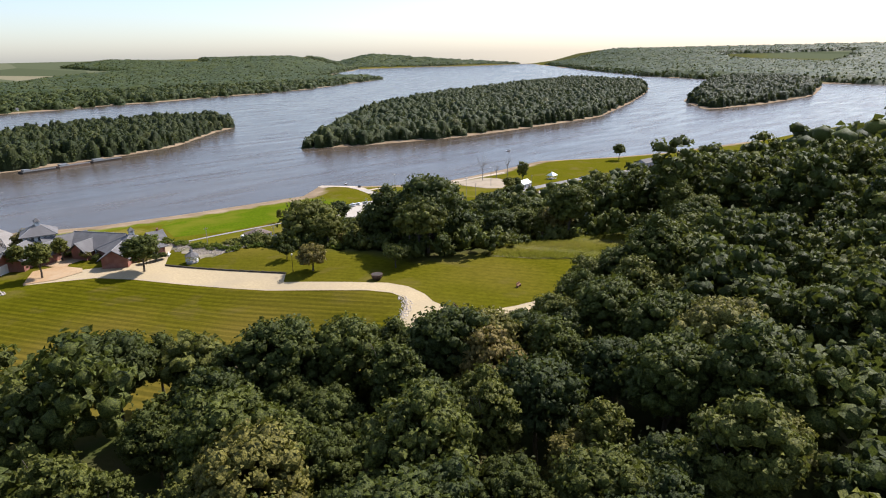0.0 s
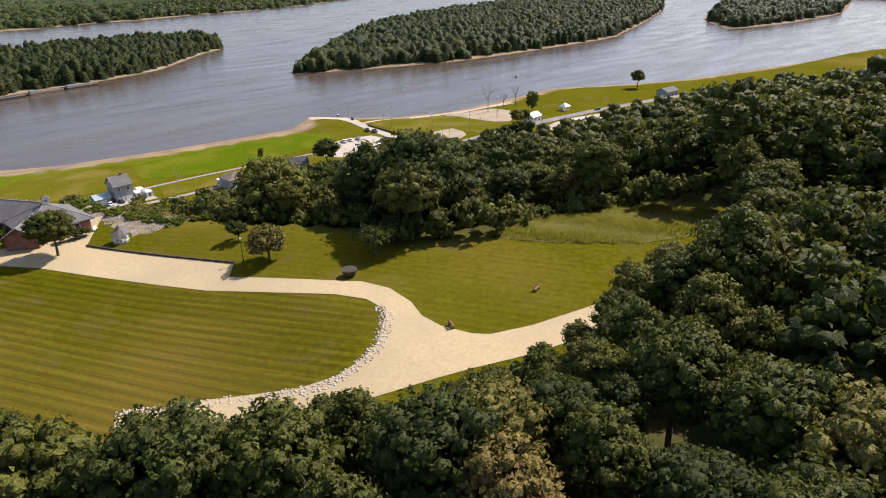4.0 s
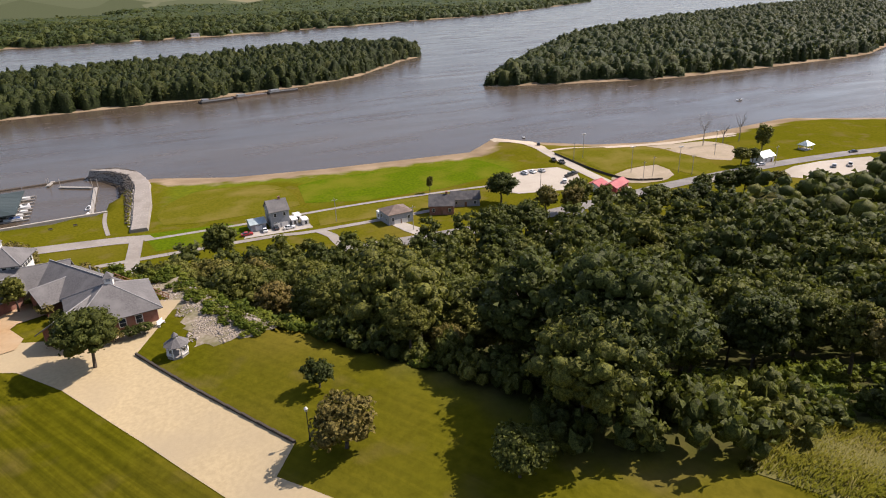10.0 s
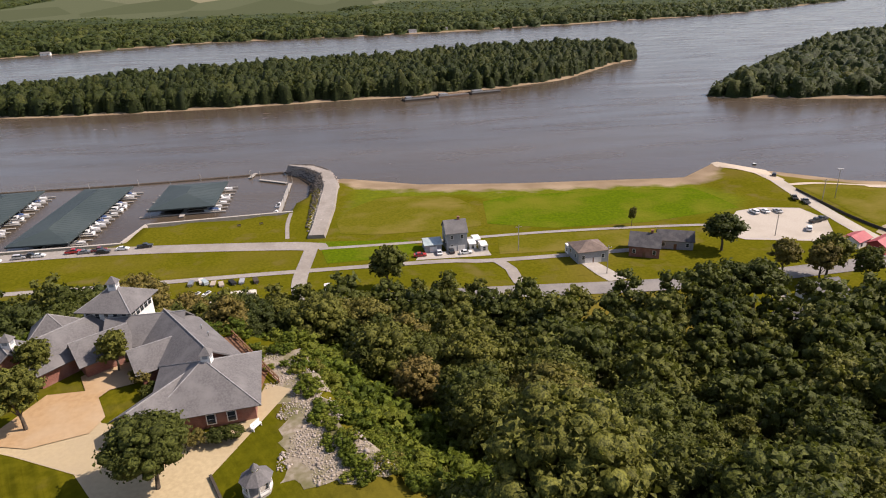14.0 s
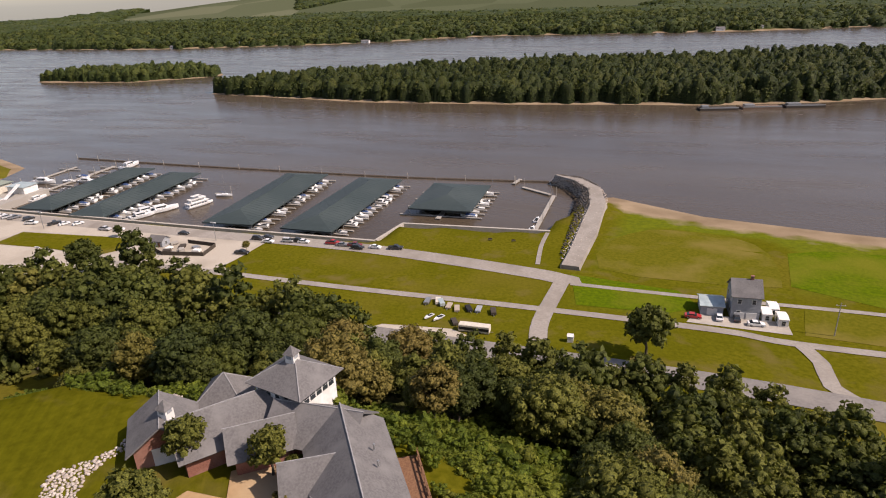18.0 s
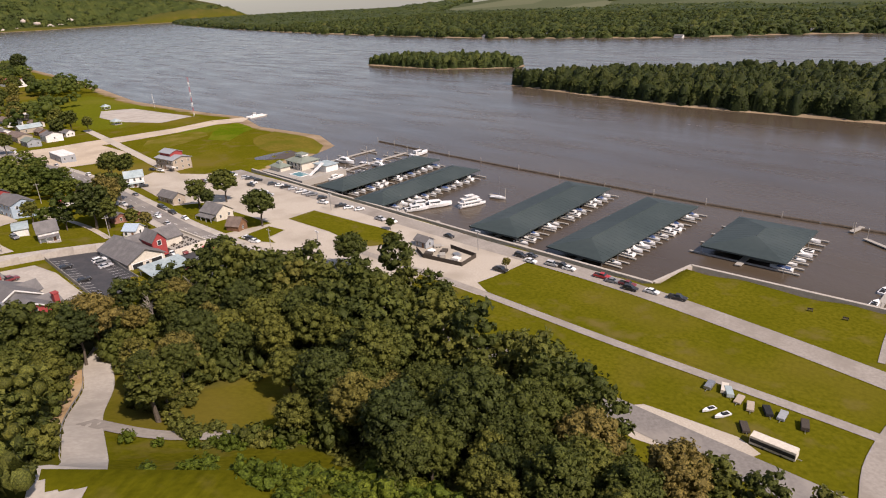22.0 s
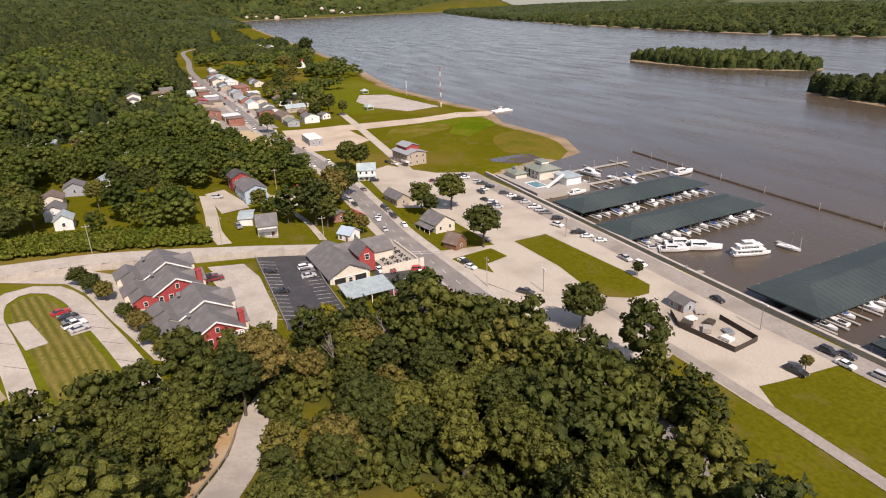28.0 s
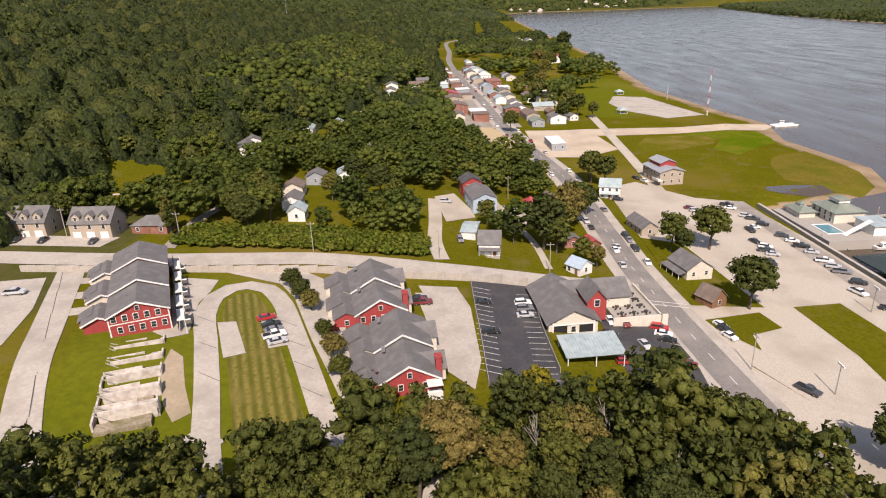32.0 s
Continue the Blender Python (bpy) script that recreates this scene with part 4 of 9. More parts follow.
def open_ground(a, v):
    """True where a garden or its open downhill side keeps trees away."""
    out = np.zeros(np.shape(a), bool)
    for x, y, r_ in HOMES:
        ux, uy = np.array([-40 - x, 200 - y]) / math.hypot(-40 - x, 200 - y)
        along, across = (a - x) * ux + (v - y) * uy, np.abs((v - y) * ux - (a - x) * uy)
        out |= (np.hypot(a - x, v - y) < r_ + 1.5) | ((along > 0) & (along < 30) & (across < r_ * 0.8))
    return out


HILL_GREEN = [(-262, 36), (-318, 40), (-326, 56), (-300, 86), (-262, 72)]


def hill_keep(a, v):
    hill_v = np.interp(a, [-3000, -1500, -1100, -800, -500, -350, -200, -100], [60, 90, 150, 150, 150, 80, 20, -60])
    road_v = np.interp(a, [-1700, -1647, -1500, -1382, -1172, -1000, -787], [225, 205, 165, 150, 163, 168, 188])
    return ~open_ground(a, v) & ((a > -760) | (np.abs(v - road_v) > 20)) & ((v < hill_v + 20) | ((a < -1180) & (v < 372) & ~((a > -1495) & (a < -1350) & (v > 252)) & ((a > -1700) | (v < 300)))) & (a < -150 - 0.2 * (60 - np.minimum(v, 60))) & (np.hypot(a, v) < 3000) & (v > -1600) & (v > -900 + 0.5 * (a + 300))


ha, hv, rng = scatter(-1100, -150, -420, 190, 8.6, 51, lambda a, v: hill_keep(a, v) & (v > -400) & (signed(HILL_GREEN, a, v) < -3))
canopy("hill_wood", ha, hv, rng, (4.2, 7.4), (11.0, 18.0), 2.1, LEAF_CANOPY, "wooded hillside above the small town", 12, 1.0, (2.4, 2.4), 0.48)
ha, hv, rng = scatter(-3000, -150, -1600, 380, 19.0, 52, lambda a, v: hill_keep(a, v) & ((v <= -400) | (a < -1100)))
canopy("hill_wood", ha, hv, rng, (7.0, 13.0), (10.0, 19.0), 5.0, LEAF_CANOPY, "distant wooded bluffs along the river", 5, 2.2)
ha, hv, rng = scatter(-5000, -2900, -1800, 1900, 30.0, 53, lambda a, v: ((signed(WEST_BLUFF, a, v) > 22) | ((a > -4560) & (v < 372))) & (np.hypot(a, v) > 2960) & (np.hypot(a, v) < 5040))
canopy("hill_wood", ha, hv, rng, (14.0, 24.0), (12.0, 20.0), 12.0, LEAF_CANOPY, "distant wooded bluffs at the river's bend", 3, 4.0)

# young trees and tall shrubs under the canopy, where its edges open to view
ua, uv, rng = scatter(-150, 170, 60, 286, 5.2, 54, lambda a, v: (in_woods(a, v) > 0.6) & ((in_woods(a, v) < 9) | ((a < -20) & (v > 165))) & ((a < -25) | (v < np.interp(a, [-25, 0, 42, 57, 75, 95, 150, 170], [186, 194, 189, 159, 138, 119, 98, 94]) + 4) | (v > 235)) & (v > 60 + np.maximum(0, 60 - a) * 0.55))
uz = height(ua, uv)
wood_mass("undergrowth", [(ua[i], uv[i], uz[i] - 0.4, rng.uniform(1.0, 1.7), rng.uniform(0.9, 1.7), rng.beta(2.2, 2.6)) for i in range(len(ua))], SHRUB_T, LEAF, "leafy undergrowth filling the edges of the wood", seed=26)


# ---- roads and hard ground of the plan ----
SCREE_TAN = surface("infield_sand", (0.36, 0.29, 0.20), (0.30, 0.235, 0.16), 1.0, 0.95, c3=(0.26, 0.21, 0.13), scale3=0.1)
strip("main_road", [(520, 270), (440, 291), (381, 298), (352, 301), (304, 301), (249, 296), (213, 290), (143, 281), (66, 281), (-15, 276), (-90, 271), (-150, 262), (-191, 256.5), (-230, 252), (-274, 250), (-352, 245), (-475, 224), (-620, 208), (-787, 188), (-1000, 168), (-1172, 163), (-1382, 150), (-1500, 165), (-1647, 205)],
      8.4, ASPHALT, 0.18, "grey asphalt main street and riverside highway")
strip("road_shoulder", [(-150, 262), (-191, 256.5), (-230, 252), (-274, 250), (-352, 245), (-475, 224), (-620, 208), (-787, 188)], 16.0, CONCRETE, 0.10, "pale concrete parking lane and pavement along the street")
strip("quay_road", [(-312, 315), (-240, 320), (-140, 328), (-60, 334.5), (13, 331), (22, 327)], 8.0, LANE, 0.14, "pale concrete road along the marina quay")
strip("park_road", [(-150, 292), (-106, 297), (-46, 301), (10, 306), (66, 309.5), (86, 308), (140, 312)], 3.4, LANE, 0.16, "narrow pale concrete lane across mown grass")
strip("dyke_path", [(22, 327), (60, 329), (110, 333), (160, 333), (178, 331)], 2.2, LANE, 0.16, "narrow pale path across the riverside meadow")
strip("cross_road", [(19, 333), (19, 318), (19, 307), (20, 294), (23, 282)], 5.0, LANE, 0.19, "pale concrete cross lane")
strip("side_lane", [(86, 308.5), (90, 299), (91, 288), (97, 282)], 4.0, LANE, 0.17, "short pale lane to the highway")
strip("seawall_walk", [(8, 339), (5, 356), (4, 370)], 1.6, LANE, 0.16, "narrow concrete walk across the grass", "path")
strip("back_street", [(-213, 20), (-211, 60), (-212, 111), (-218, 157), (-217, 199), (-216, 230), (-214, 250)], 9.5, CONCRETE, 0.2, "pale concrete street climbing from the main street")
strip("hill_path", [(-276, 44), (-277.5, 55), (-281, 65), (-285, 73)], 2.6, SAND, 0.18, "pale track below the hillside meadow")
strip("home_lane", [(-362, 96), (-376, 95), (-396, 92), (-412, 93), (-424, 96)], 6.0, LANE, 0.2, "pale lane between the hillside homes")
strip("hill_lane", [(-225, 190), (-240, 187), (-262, 186), (-290, 184)], 5.0, GRAVEL, 0.18, "steep pale gravel lane")
strip("alley", [(-226, 224), (-250, 221), (-280, 212), (-300, 208)], 2.6, GRAVEL, 0.18, "narrow gravel alley between gardens")
strip("bluff_drive", [(-17, 150), (-20, 161), (-26, 169.5), (-36, 174.3), (-60, 178.5), (-85.5, 183), (-106, 189.8), (-121, 193), (-132, 199)], 6.2, CONCRETE, 0.2, "pale concrete drive winding down the wooded bluff")
strip("drive_bank", [(-80, 181.6), (-94, 185.3), (-106, 189.8), (-118, 192.4)], 3.0, CLAY, 0.24, "bare red-brown earth bank beside the drive", "ground", 4.8)
strip("service_lane", [(-82, 182.5), (-73, 187.5), (-67, 193.5), (-63, 203.5), (-58.5, 212), (-50, 222)], 4.2, LANE, 0.22, "narrow gravel lane into a grassy glade")
strip("loop_drive", [(-116, 157), (-124, 153.8), (-133, 150), (-150, 143.8), (-166, 137.5), (-177, 133), (-187.5, 131.4), (-193.6, 133.7), (-196, 138), (-194.3, 143.7), (-186.4, 149.8), (-175.5, 155), (-155.5, 164), (-142, 170), (-130, 175.4)], 5.2, CONCRETE, 0.2, "looping pale concrete drive before the cottages")
strip("west_drive", [(-112, 128), (-118.5, 123.5), (-143.5, 109), (-171.5, 97), (-205, 83)], 7.4, CONCRETE, 0.2, "pale concrete estate road beside the townhouse")
strip("south_drive", [(-122, 121.5), (-116, 126.5), (-114.6, 133), (-118.5, 139.5), (-126, 146), (-134, 151)], 7.0, CONCRETE, 0.22, "pale concrete lane along the foot of the wood")
patch("gravel_drive", [(43.4, 176), (37.4, 161), (55.9, 131), (53.2, 126.5), (56.8, 122.3), (64.3, 113.4), (68.9, 108.6), (71, 103.8), (71, 98), (69.8, 93.6), (70.2, 89.5), (72.2, 85.2), (74, 83.4), (80.2, 81.4), (89.8, 79.9),
      (97.1, 79), (113.6, 77.9), (132, 79.5), (134, 74), (112, 73), (86.3, 74.4), (75.8, 76), (63.3, 79.8), (56.3, 82), (44, 86), (28, 95), (29, 100), (37.9, 97.6), (48.7, 90.8), (53.2, 89.5), (57.5, 90.1), (60.9, 91.8), (65.7, 97),
      (66.7, 99.4), (66.2, 103.2), (63.5, 107.7), (56.9, 115.2), (48.7, 125), (39.4, 139.5), (28.7, 155.2), (22, 162.5), (13.5, 166), (8, 168), (10, 174), (16, 178), (21, 171.5), (33, 168), (39, 170.2), (39.8, 178)], DRIVE, 0.06, "tan gravel drive and parking court on the bluff", "drive")
patch("clay_court", [(8, 168.4), (14.4, 167.2), (20.5, 169.5), (21, 172.6), (18.3, 176.8), (19, 178.5), (24, 180.6), (32.5, 176.2), (33, 177.2), (23.5, 183), (20.8, 186.4), (18, 187.6), (13.5, 182), (15.8, 178.5), (11, 178)], CLAY, 0.17, "orange clay gravel forecourt of the lodge", "drive")
patch("gravel_lot", [(-312, 318), (-262, 324), (-140, 332.5), (-99, 334), (-99, 303), (-88, 298.5), (-92, 296), (-150, 291), (-158, 275), (-176, 266), (-206, 262), (-207, 284), (-232, 280), (-258, 276), (-262, 262), (-330, 262), (-345, 280), (-330, 290), (-318, 300)], GRAVEL, 0.11, "broad pale gravel parking lot behind the marina quay", "parking lot")
patch("green_lawn", [(-207.5, 292.4), (-210.5, 307.2), (-169, 314), (-156, 315), (-150.8, 311), (-150, 304), (-153, 298), (-160, 295.5), (-180, 296)], GROUND, 0.2, "mown grass island in the gravel lot", "lawn")
patch("green_lawn", [(-197, 263.5), (-203.5, 281), (-194.5, 283.5), (-189.5, 273.5), (-181.5, 272.5), (-192, 265)], GROUND, 0.2, "small mown lawn beside the street", "lawn")
patch("green_lawn", [(-262, 262), (-258, 276), (-246, 274), (-240, 262)], GROUND, 0.2, "small mown lawn beside the street", "lawn")
patch("white_lot", [(-392, 238), (-474, 236), (-486, 280), (-420, 288), (-396, 262)], SAND, 0.12, "bare white gravel building plot", "parking lot")
patch("boat_ramp", [(-462, 276), (-462, 300), (-463, 336), (-472, 380), (-478, 398), (-496, 412), (-502, 410), (-492, 376), (-484, 342), (-486, 300), (-486, 280)], SAND, 0.14, "broad pale concrete ferry landing", "ramp")
strip("river_lane", [(-541, 292.6), (-480, 292), (-424.8, 290.7), (-370, 289), (-313.8, 286.3)], 6.0, GRAVEL, 0.2, "pale gravel lane behind the street")
patch("lane_verge", [(-455, 296), (-458, 320), (-330, 312), (-330, 296)], GROUND, 0.1, "mown grass beside the lane", "lawn")
patch("river_lot", [(-640, 330), (-628, 356), (-575, 366), (-530, 376), (-520, 345), (-560, 322), (-600, 318)], CONCRETE, 0.12, "pale worn riverside parking lot", "parking lot")
patch("asphalt_lot", [(-210, 199), (-215, 217), (-158, 220), (-155, 203)], NEW_ASPHALT, 0.14, "dark new asphalt parking lot", "parking lot")
patch("asphalt_lot", [(-196, 233.5), (-203, 249.5), (-172, 253.5), (-160, 253), (-158, 236)], NEW_ASPHALT, 0.15, "dark new asphalt parking lot by the restaurant", "parking lot")
patch("cottage_drive", [(-204, 184), (-205, 195), (-193, 199), (-166, 201.5), (-154, 200), (-160, 194), (-174, 193), (-190, 189)], CONCRETE, 0.17, "pale concrete drive behind the cottages", "drive")
patch("cottage_walk", [(-204, 128), (-198, 146), (-190, 152), (-170, 161), (-148, 172), (-146, 176), (-200, 162), (-208, 150)], CONCRETE, 0.13, "pale concrete walks before the cottages", "path")
patch("cottage_drive", [(-199, 183.5), (-186, 187), (-175, 189.6), (-162, 192.4), (-159, 197.5), (-170, 197), (-180, 195), (-201, 190)], CONCRETE, 0.13, "pale concrete drive beside the cottages", "drive", 4.0)
patch("townhouse_court", [(-199, 118), (-198.5, 128.5), (-191, 129), (-184, 128.6), (-168, 132.6), (-165.5, 128.6), (-168, 124)], CONCRETE, 0.12, "pale concrete court beside the townhouse", "court", 4.0)
for v0, a0 in ((86.5, -196), (91.0, -187), (95.5, -178)):
    patch("garage_drive", [(a0, v0), (a0 - 2.5, v0 + 7.5), (a0 + 1.5, v0 + 9.5), (a0 + 4, v0 + 2)], CONCRETE, 0.12, "short concrete drive to the townhouse", "drive", 4.0)
patch("concrete_pad", [(-174, 137.2), (-175, 141.5), (-160.7, 148.6), (-158.1, 144.4)], CONCRETE, 0.2, "square concrete pad in the striped grass", "pad")
patch("car_bay", [(-178.6, 146.2), (-179.4, 151.7), (-166.1, 157.5), (-163.4, 152.9)], CONCRETE, 0.19, "small concrete parking bay", "parking lot")
patch("estate_lot", [(-160, 93), (-178, 88.5), (-197, 80), (-193, 66), (-150, 80)], CONCRETE, 0.14, "pale concrete estate parking area", "parking lot")
patch("house_apron", [(-230, 44), (-221, 48), (-221, 82), (-230, 84)], CONCRETE, 0.15, "pale concrete apron before the townhomes", "drive")
patch("house_lot", [(-293, 184), (-300, 192), (-280, 199), (-270, 201), (-262, 190)], GRAVEL, 0.2, "white gravel yard beside the house", "drive")
patch("alley_lot", [(-262, 212), (-268, 221), (-292, 222), (-288, 208)], GRAVEL, 0.2, "patchy white gravel parking patch", "drive")
patch("clay_lot", [(-395, 214), (-470, 186), (-478, 214), (-400, 238)], DRIVE, 0.13, "bare tan corner plot by the street", "parking lot")
patch("gravel_lot_east", [(189, 346), (200, 349), (215, 346), (218, 332), (212, 318), (205, 309), (198.7, 312), (178, 316), (172, 324), (180, 334)], GRAVEL, 0.13, "rough pale gravel lot by the river road", "parking lot")
strip("ramp_track", [(226, 428), (228, 405), (226, 384), (223.7, 356), (222.6, 321), (224, 300)], 6.0, GRAVEL, 0.15, "pale gravel track down to the boat ramp")
strip("house_lane", [(165, 278), (165, 262), (165, 242), (172, 232)], 4.5, LANE, 0.17, "narrow lane between roadside houses")
patch("ball_field", [(227, 317), (234, 323), (243, 327), (253, 328.5), (261.4, 327.7), (261.5, 318), (257.5, 309.5), (250, 304.5), (244, 303), (236, 304), (231.5, 307), (228, 311.5)], SCREE_TAN, 0.14, "bare sandy baseball infield", "field")
patch("park_lot", [(298, 281), (305, 290), (316, 294), (334, 295), (362, 290), (352, 272), (330, 268), (311, 266)], GRAVEL, 0.13, "pale gravel roadside lot", "parking lot")
patch("park_lot", [(258, 292), (264, 297), (284, 300.5), (287, 296), (276, 291), (266, 288)], GRAVEL, 0.13, "pale gravel roadside lot", "parking lot")
patch("sandy_path", [(262, 372), (300, 365), (350, 366), (352, 372), (300, 371), (262, 378)], SAND, 0.13, "worn sandy track by the river", "path")
patch("ramp_head", [(214, 420), (216, 433), (228, 434), (240, 428), (237, 414), (231, 396), (230, 384), (223, 384), (222, 398), (218, 410)], SAND, 0.17, "broad sandy boat ramp running into the river", "ramp")
strip("river_path", [(228, 377), (248, 378), (271, 376), (293, 373), (313, 369), (345, 362)], 3.0, SAND, 0.16, "worn sandy track along the river bank")
patch("dry_plot", [(284, 366), (300, 365), (320, 360), (322, 340), (312, 326), (300, 318), (292, 324), (286, 344)], SCREE_TAN, 0.09, "bare tan grass under the dead trees", "lawn")
patch("green_plot", [(231, 372), (262, 370), (282, 366), (284, 342), (290, 322), (282, 304), (266, 302), (262, 329), (246, 330), (233, 325)], HAY, 0.08, "mown outfield of the ball field", "lawn")
OCHRE = surface("dry_ochre_grass", (0.155, 0.118, 0.020), (0.110, 0.092, 0.014), 0.7, 1.0, spec=0.0, c3=(0.090, 0.092, 0.010), scale3=0.05, bumps=(1.0, 0.5, 0.2))
patch("dry_plot", [(-392, 366), (-404, 384), (-414, 394), (-366, 399), (-338, 391), (-325, 378), (-331, 361), (-345, 352), (-360, 354), (-376, 358)], OCHRE, 0.08, "dry ochre grass on the river point", "lawn")
patch("green_plot", [(-416, 342), (-440, 356), (-461, 373), (-474, 392), (-452, 392), (-434, 386), (-414, 366), (-399, 351)], LUSH, 0.08, "dark green grass below the ferry landing", "lawn")
patch("dry_plot", [(-433, 302), (-452, 312), (-456, 332), (-455, 350), (-442, 352), (-430, 348), (-418, 326), (-411, 302)], HAY, 0.13, "mown olive grass beside the ferry landing", "lawn")
patch("bare_ground", [(-161, 131.5), (-158, 135.5), (-148, 140), (-140, 144.5), (-137, 142), (-142, 138), (-151, 133)], SCREE_TAN, 0.1, "bare tan earth beside the foundations", "ground")
patch("pond", [(-334, 338), (-336, 352), (-334, 364), (-328, 367), (-322, 354), (-323, 341), (-328, 336)], WATER, 0.10, "shallow pool lying in the meadow", "water")
patch("drive_to_house", [(116.5, 291), (114, 301), (119.6, 301.5), (123, 292), (125, 286), (119, 285)], CONCRETE, 0.17, "pale concrete house drive", "drive")
patch("house_terrace", [(58, 312), (60, 318), (84, 320), (85, 313)], CONCRETE, 0.15, "pale concrete yard before the house", "drive")
patch("swale", [(-60, 310), (-20, 315), (2, 316), (9, 311), (2, 308.6), (-20, 306.5), (-60, 303)], GROUND, 0.05, "mown grass between the lanes", "lawn")
# line of the street
line_ = curve_points([(-140, 263.3), (-191, 256.5), (-230, 252), (-274, 250), (-352, 245), (-475, 224), (-620, 208)], 3.0)

patch("striped_lawn", [(-118, 161.5), (-126, 158), (-137, 153.5), (-150, 148.5), (-168, 141), (-178, 137), (-186.5, 135), (-190.6, 137.2), (-191.5, 140), (-190, 142), (-184, 146.2), (-174, 151), (-155, 159.6), (-142, 166), (-128, 172)], STRIPED, 0.12, "mown grass oval with straight light and dark stripes", "lawn")
patch("gravel_verge", [(-27, 270), (-25, 279), (-23, 281.6), (-14, 283.4), (-3, 285.4), (2.5, 283.4), (1, 279), (2, 274.5), (-5, 272.6), (-11, 271), (-18, 269.2)], GRAVEL, 0.11, "pale gravel shoulder beside the highway", "road shoulder", 3.0)
patch("gravel_verge", [(-176, 265.5), (-158, 275), (-150, 291.5), (-118, 294), (-112, 284), (-124, 273.5), (-150, 268.5)], GRAVEL, 0.11, "pale gravel verge beside the highway", "parking lot")
patch("mown_oval", [(25.5, 354), (28, 368), (33.3, 377), (41, 385), (51, 389.3), (62, 389.5), (71.4, 387.2), (78, 381), (82, 371.4), (84.5, 358), (84.5, 343.8), (67.5, 340.5), (42, 339), (28.5, 342)], HAY, 0.07, "mown hay oval in the riverside meadow", "lawn")
patch("green_plot", [(20.5, 334.5), (54.6, 332), (61.5, 322.4), (52.5, 315.7), (26.7, 313)], LUSH, 0.09, "bright green grass plot by the lane", "lawn")
patch("green_plot", [(88, 374), (100, 382), (130, 386), (186, 384), (192, 350), (150, 338.5), (112, 337), (87, 345.4)], LUSH, 0.07, "bright green grass of the riverside meadow", "lawn")
patch("dry_plot", [(89.3, 331), (111.5, 331.5), (140, 331), (142, 316), (107, 314), (88, 314)], HAY, 0.08, "dry olive grass plot by the path", "lawn")
strip("street_forecourt", [(-486, 222), (-620, 208), (-787, 188), (-880, 176)], 27.0, LANE, 0.07, "worn pale forecourts along the old main street")


# ---- building materials ----
SHINGLE = surface("grey_shingle", (0.148, 0.139, 0.133), (0.108, 0.101, 0.097), 4.0, 0.9, c3=(0.168, 0.158, 0.150), scale3=0.4, bumps=(12.0, 0.5, 0.03))
DARK_SHINGLE = surface("dark_shingle", (0.075, 0.07, 0.072), (0.05, 0.048, 0.05), 4.0, 0.9, c3=(0.1, 0.095, 0.09), scale3=0.4, bumps=(12.0, 0.5, 0.03))
BROWN_SHINGLE = surface("brown_shingle", (0.17, 0.125, 0.10), (0.12, 0.09, 0.072), 4.0, 0.9, c3=(0.20, 0.15, 0.12), scale3=0.4, bumps=(12.0, 0.5, 0.03))
GREEN_METAL = surface("dark_green_metal_roof", (0.040, 0.054, 0.050), (0.033, 0.045, 0.042), 0.6, 0.55, 0.0, 0.35, c3=(0.052, 0.066, 0.061), scale3=0.05, bumps=None)
PALE_METAL = surface("weathered_pale_metal", (0.40, 0.47, 0.46), (0.30, 0.36, 0.355), 0.7, 0.5, 0.2, 0.5, c3=(0.46, 0.50, 0.48), scale3=0.2, bumps=None)
SAGE = surface("sage_green_roof", (0.19, 0.215, 0.175), (0.155, 0.18, 0.145), 3.0, 0.85, c3=(0.22, 0.235, 0.195), scale3=0.3)
WHITE = surface("white_paint", (0.74, 0.72, 0.68), (0.64, 0.62, 0.58), 1.5, 0.6, c3=(0.58, 0.55, 0.50), scale3=0.5, bumps=None)
CREAM = surface("cream_siding", (0.60, 0.545, 0.45), (0.52, 0.47, 0.385), 1.5, 0.75, bumps=(10.0, 0.2, 0.02))
GREY_SIDING = surface("grey_siding", (0.30, 0.31, 0.32), (0.25, 0.26, 0.27), 1.5, 0.75, bumps=(10.0, 0.2, 0.02))
BLUE_SIDING = surface("pale_blue_siding", (0.36, 0.44, 0.50), (0.30, 0.37, 0.43), 1.5, 0.75, bumps=(10.0, 0.2, 0.02))
RED_SIDING = surface("barn_red_siding", (0.33, 0.055, 0.05), (0.27, 0.042, 0.04), 1.5, 0.75, bumps=(10.0, 0.2, 0.02))
RED_ROOF = surface("red_metal_roof", (0.36, 0.05, 0.055), (0.29, 0.045, 0.05), 1.0, 0.5, c3=(0.40, 0.10, 0.09), scale3=0.2, bumps=None)
BRICK = surface("red_brown_brick", (0.27, 0.115, 0.08), (0.19, 0.08, 0.058), 6.0, 0.9, c3=(0.30, 0.16, 0.12), scale3=0.5)
TAN_BRICK = surface("tan_stone_wall", (0.40, 0.33, 0.25), (0.32, 0.26, 0.195), 4.0, 0.9, c3=(0.36, 0.30, 0.24), scale3=0.5)
TIMBER = surface("stained_timber", (0.22, 0.115, 0.06), (0.15, 0.075, 0.04), 5.0, 0.8)
GREY_WOOD = surface("weathered_dock_boards", (0.36, 0.33, 0.285), (0.27, 0.245, 0.21), 3.0, 0.9)
DARK_TIMBER = surface("dark_railway_timber", (0.07, 0.055, 0.042), (0.045, 0.036, 0.028), 5.0, 0.9)
STEEL = surface("galvanised_steel", (0.42, 0.42, 0.41), (0.33, 0.33, 0.325), 4.0, 0.45, 0.7, 0.5, bumps=None)
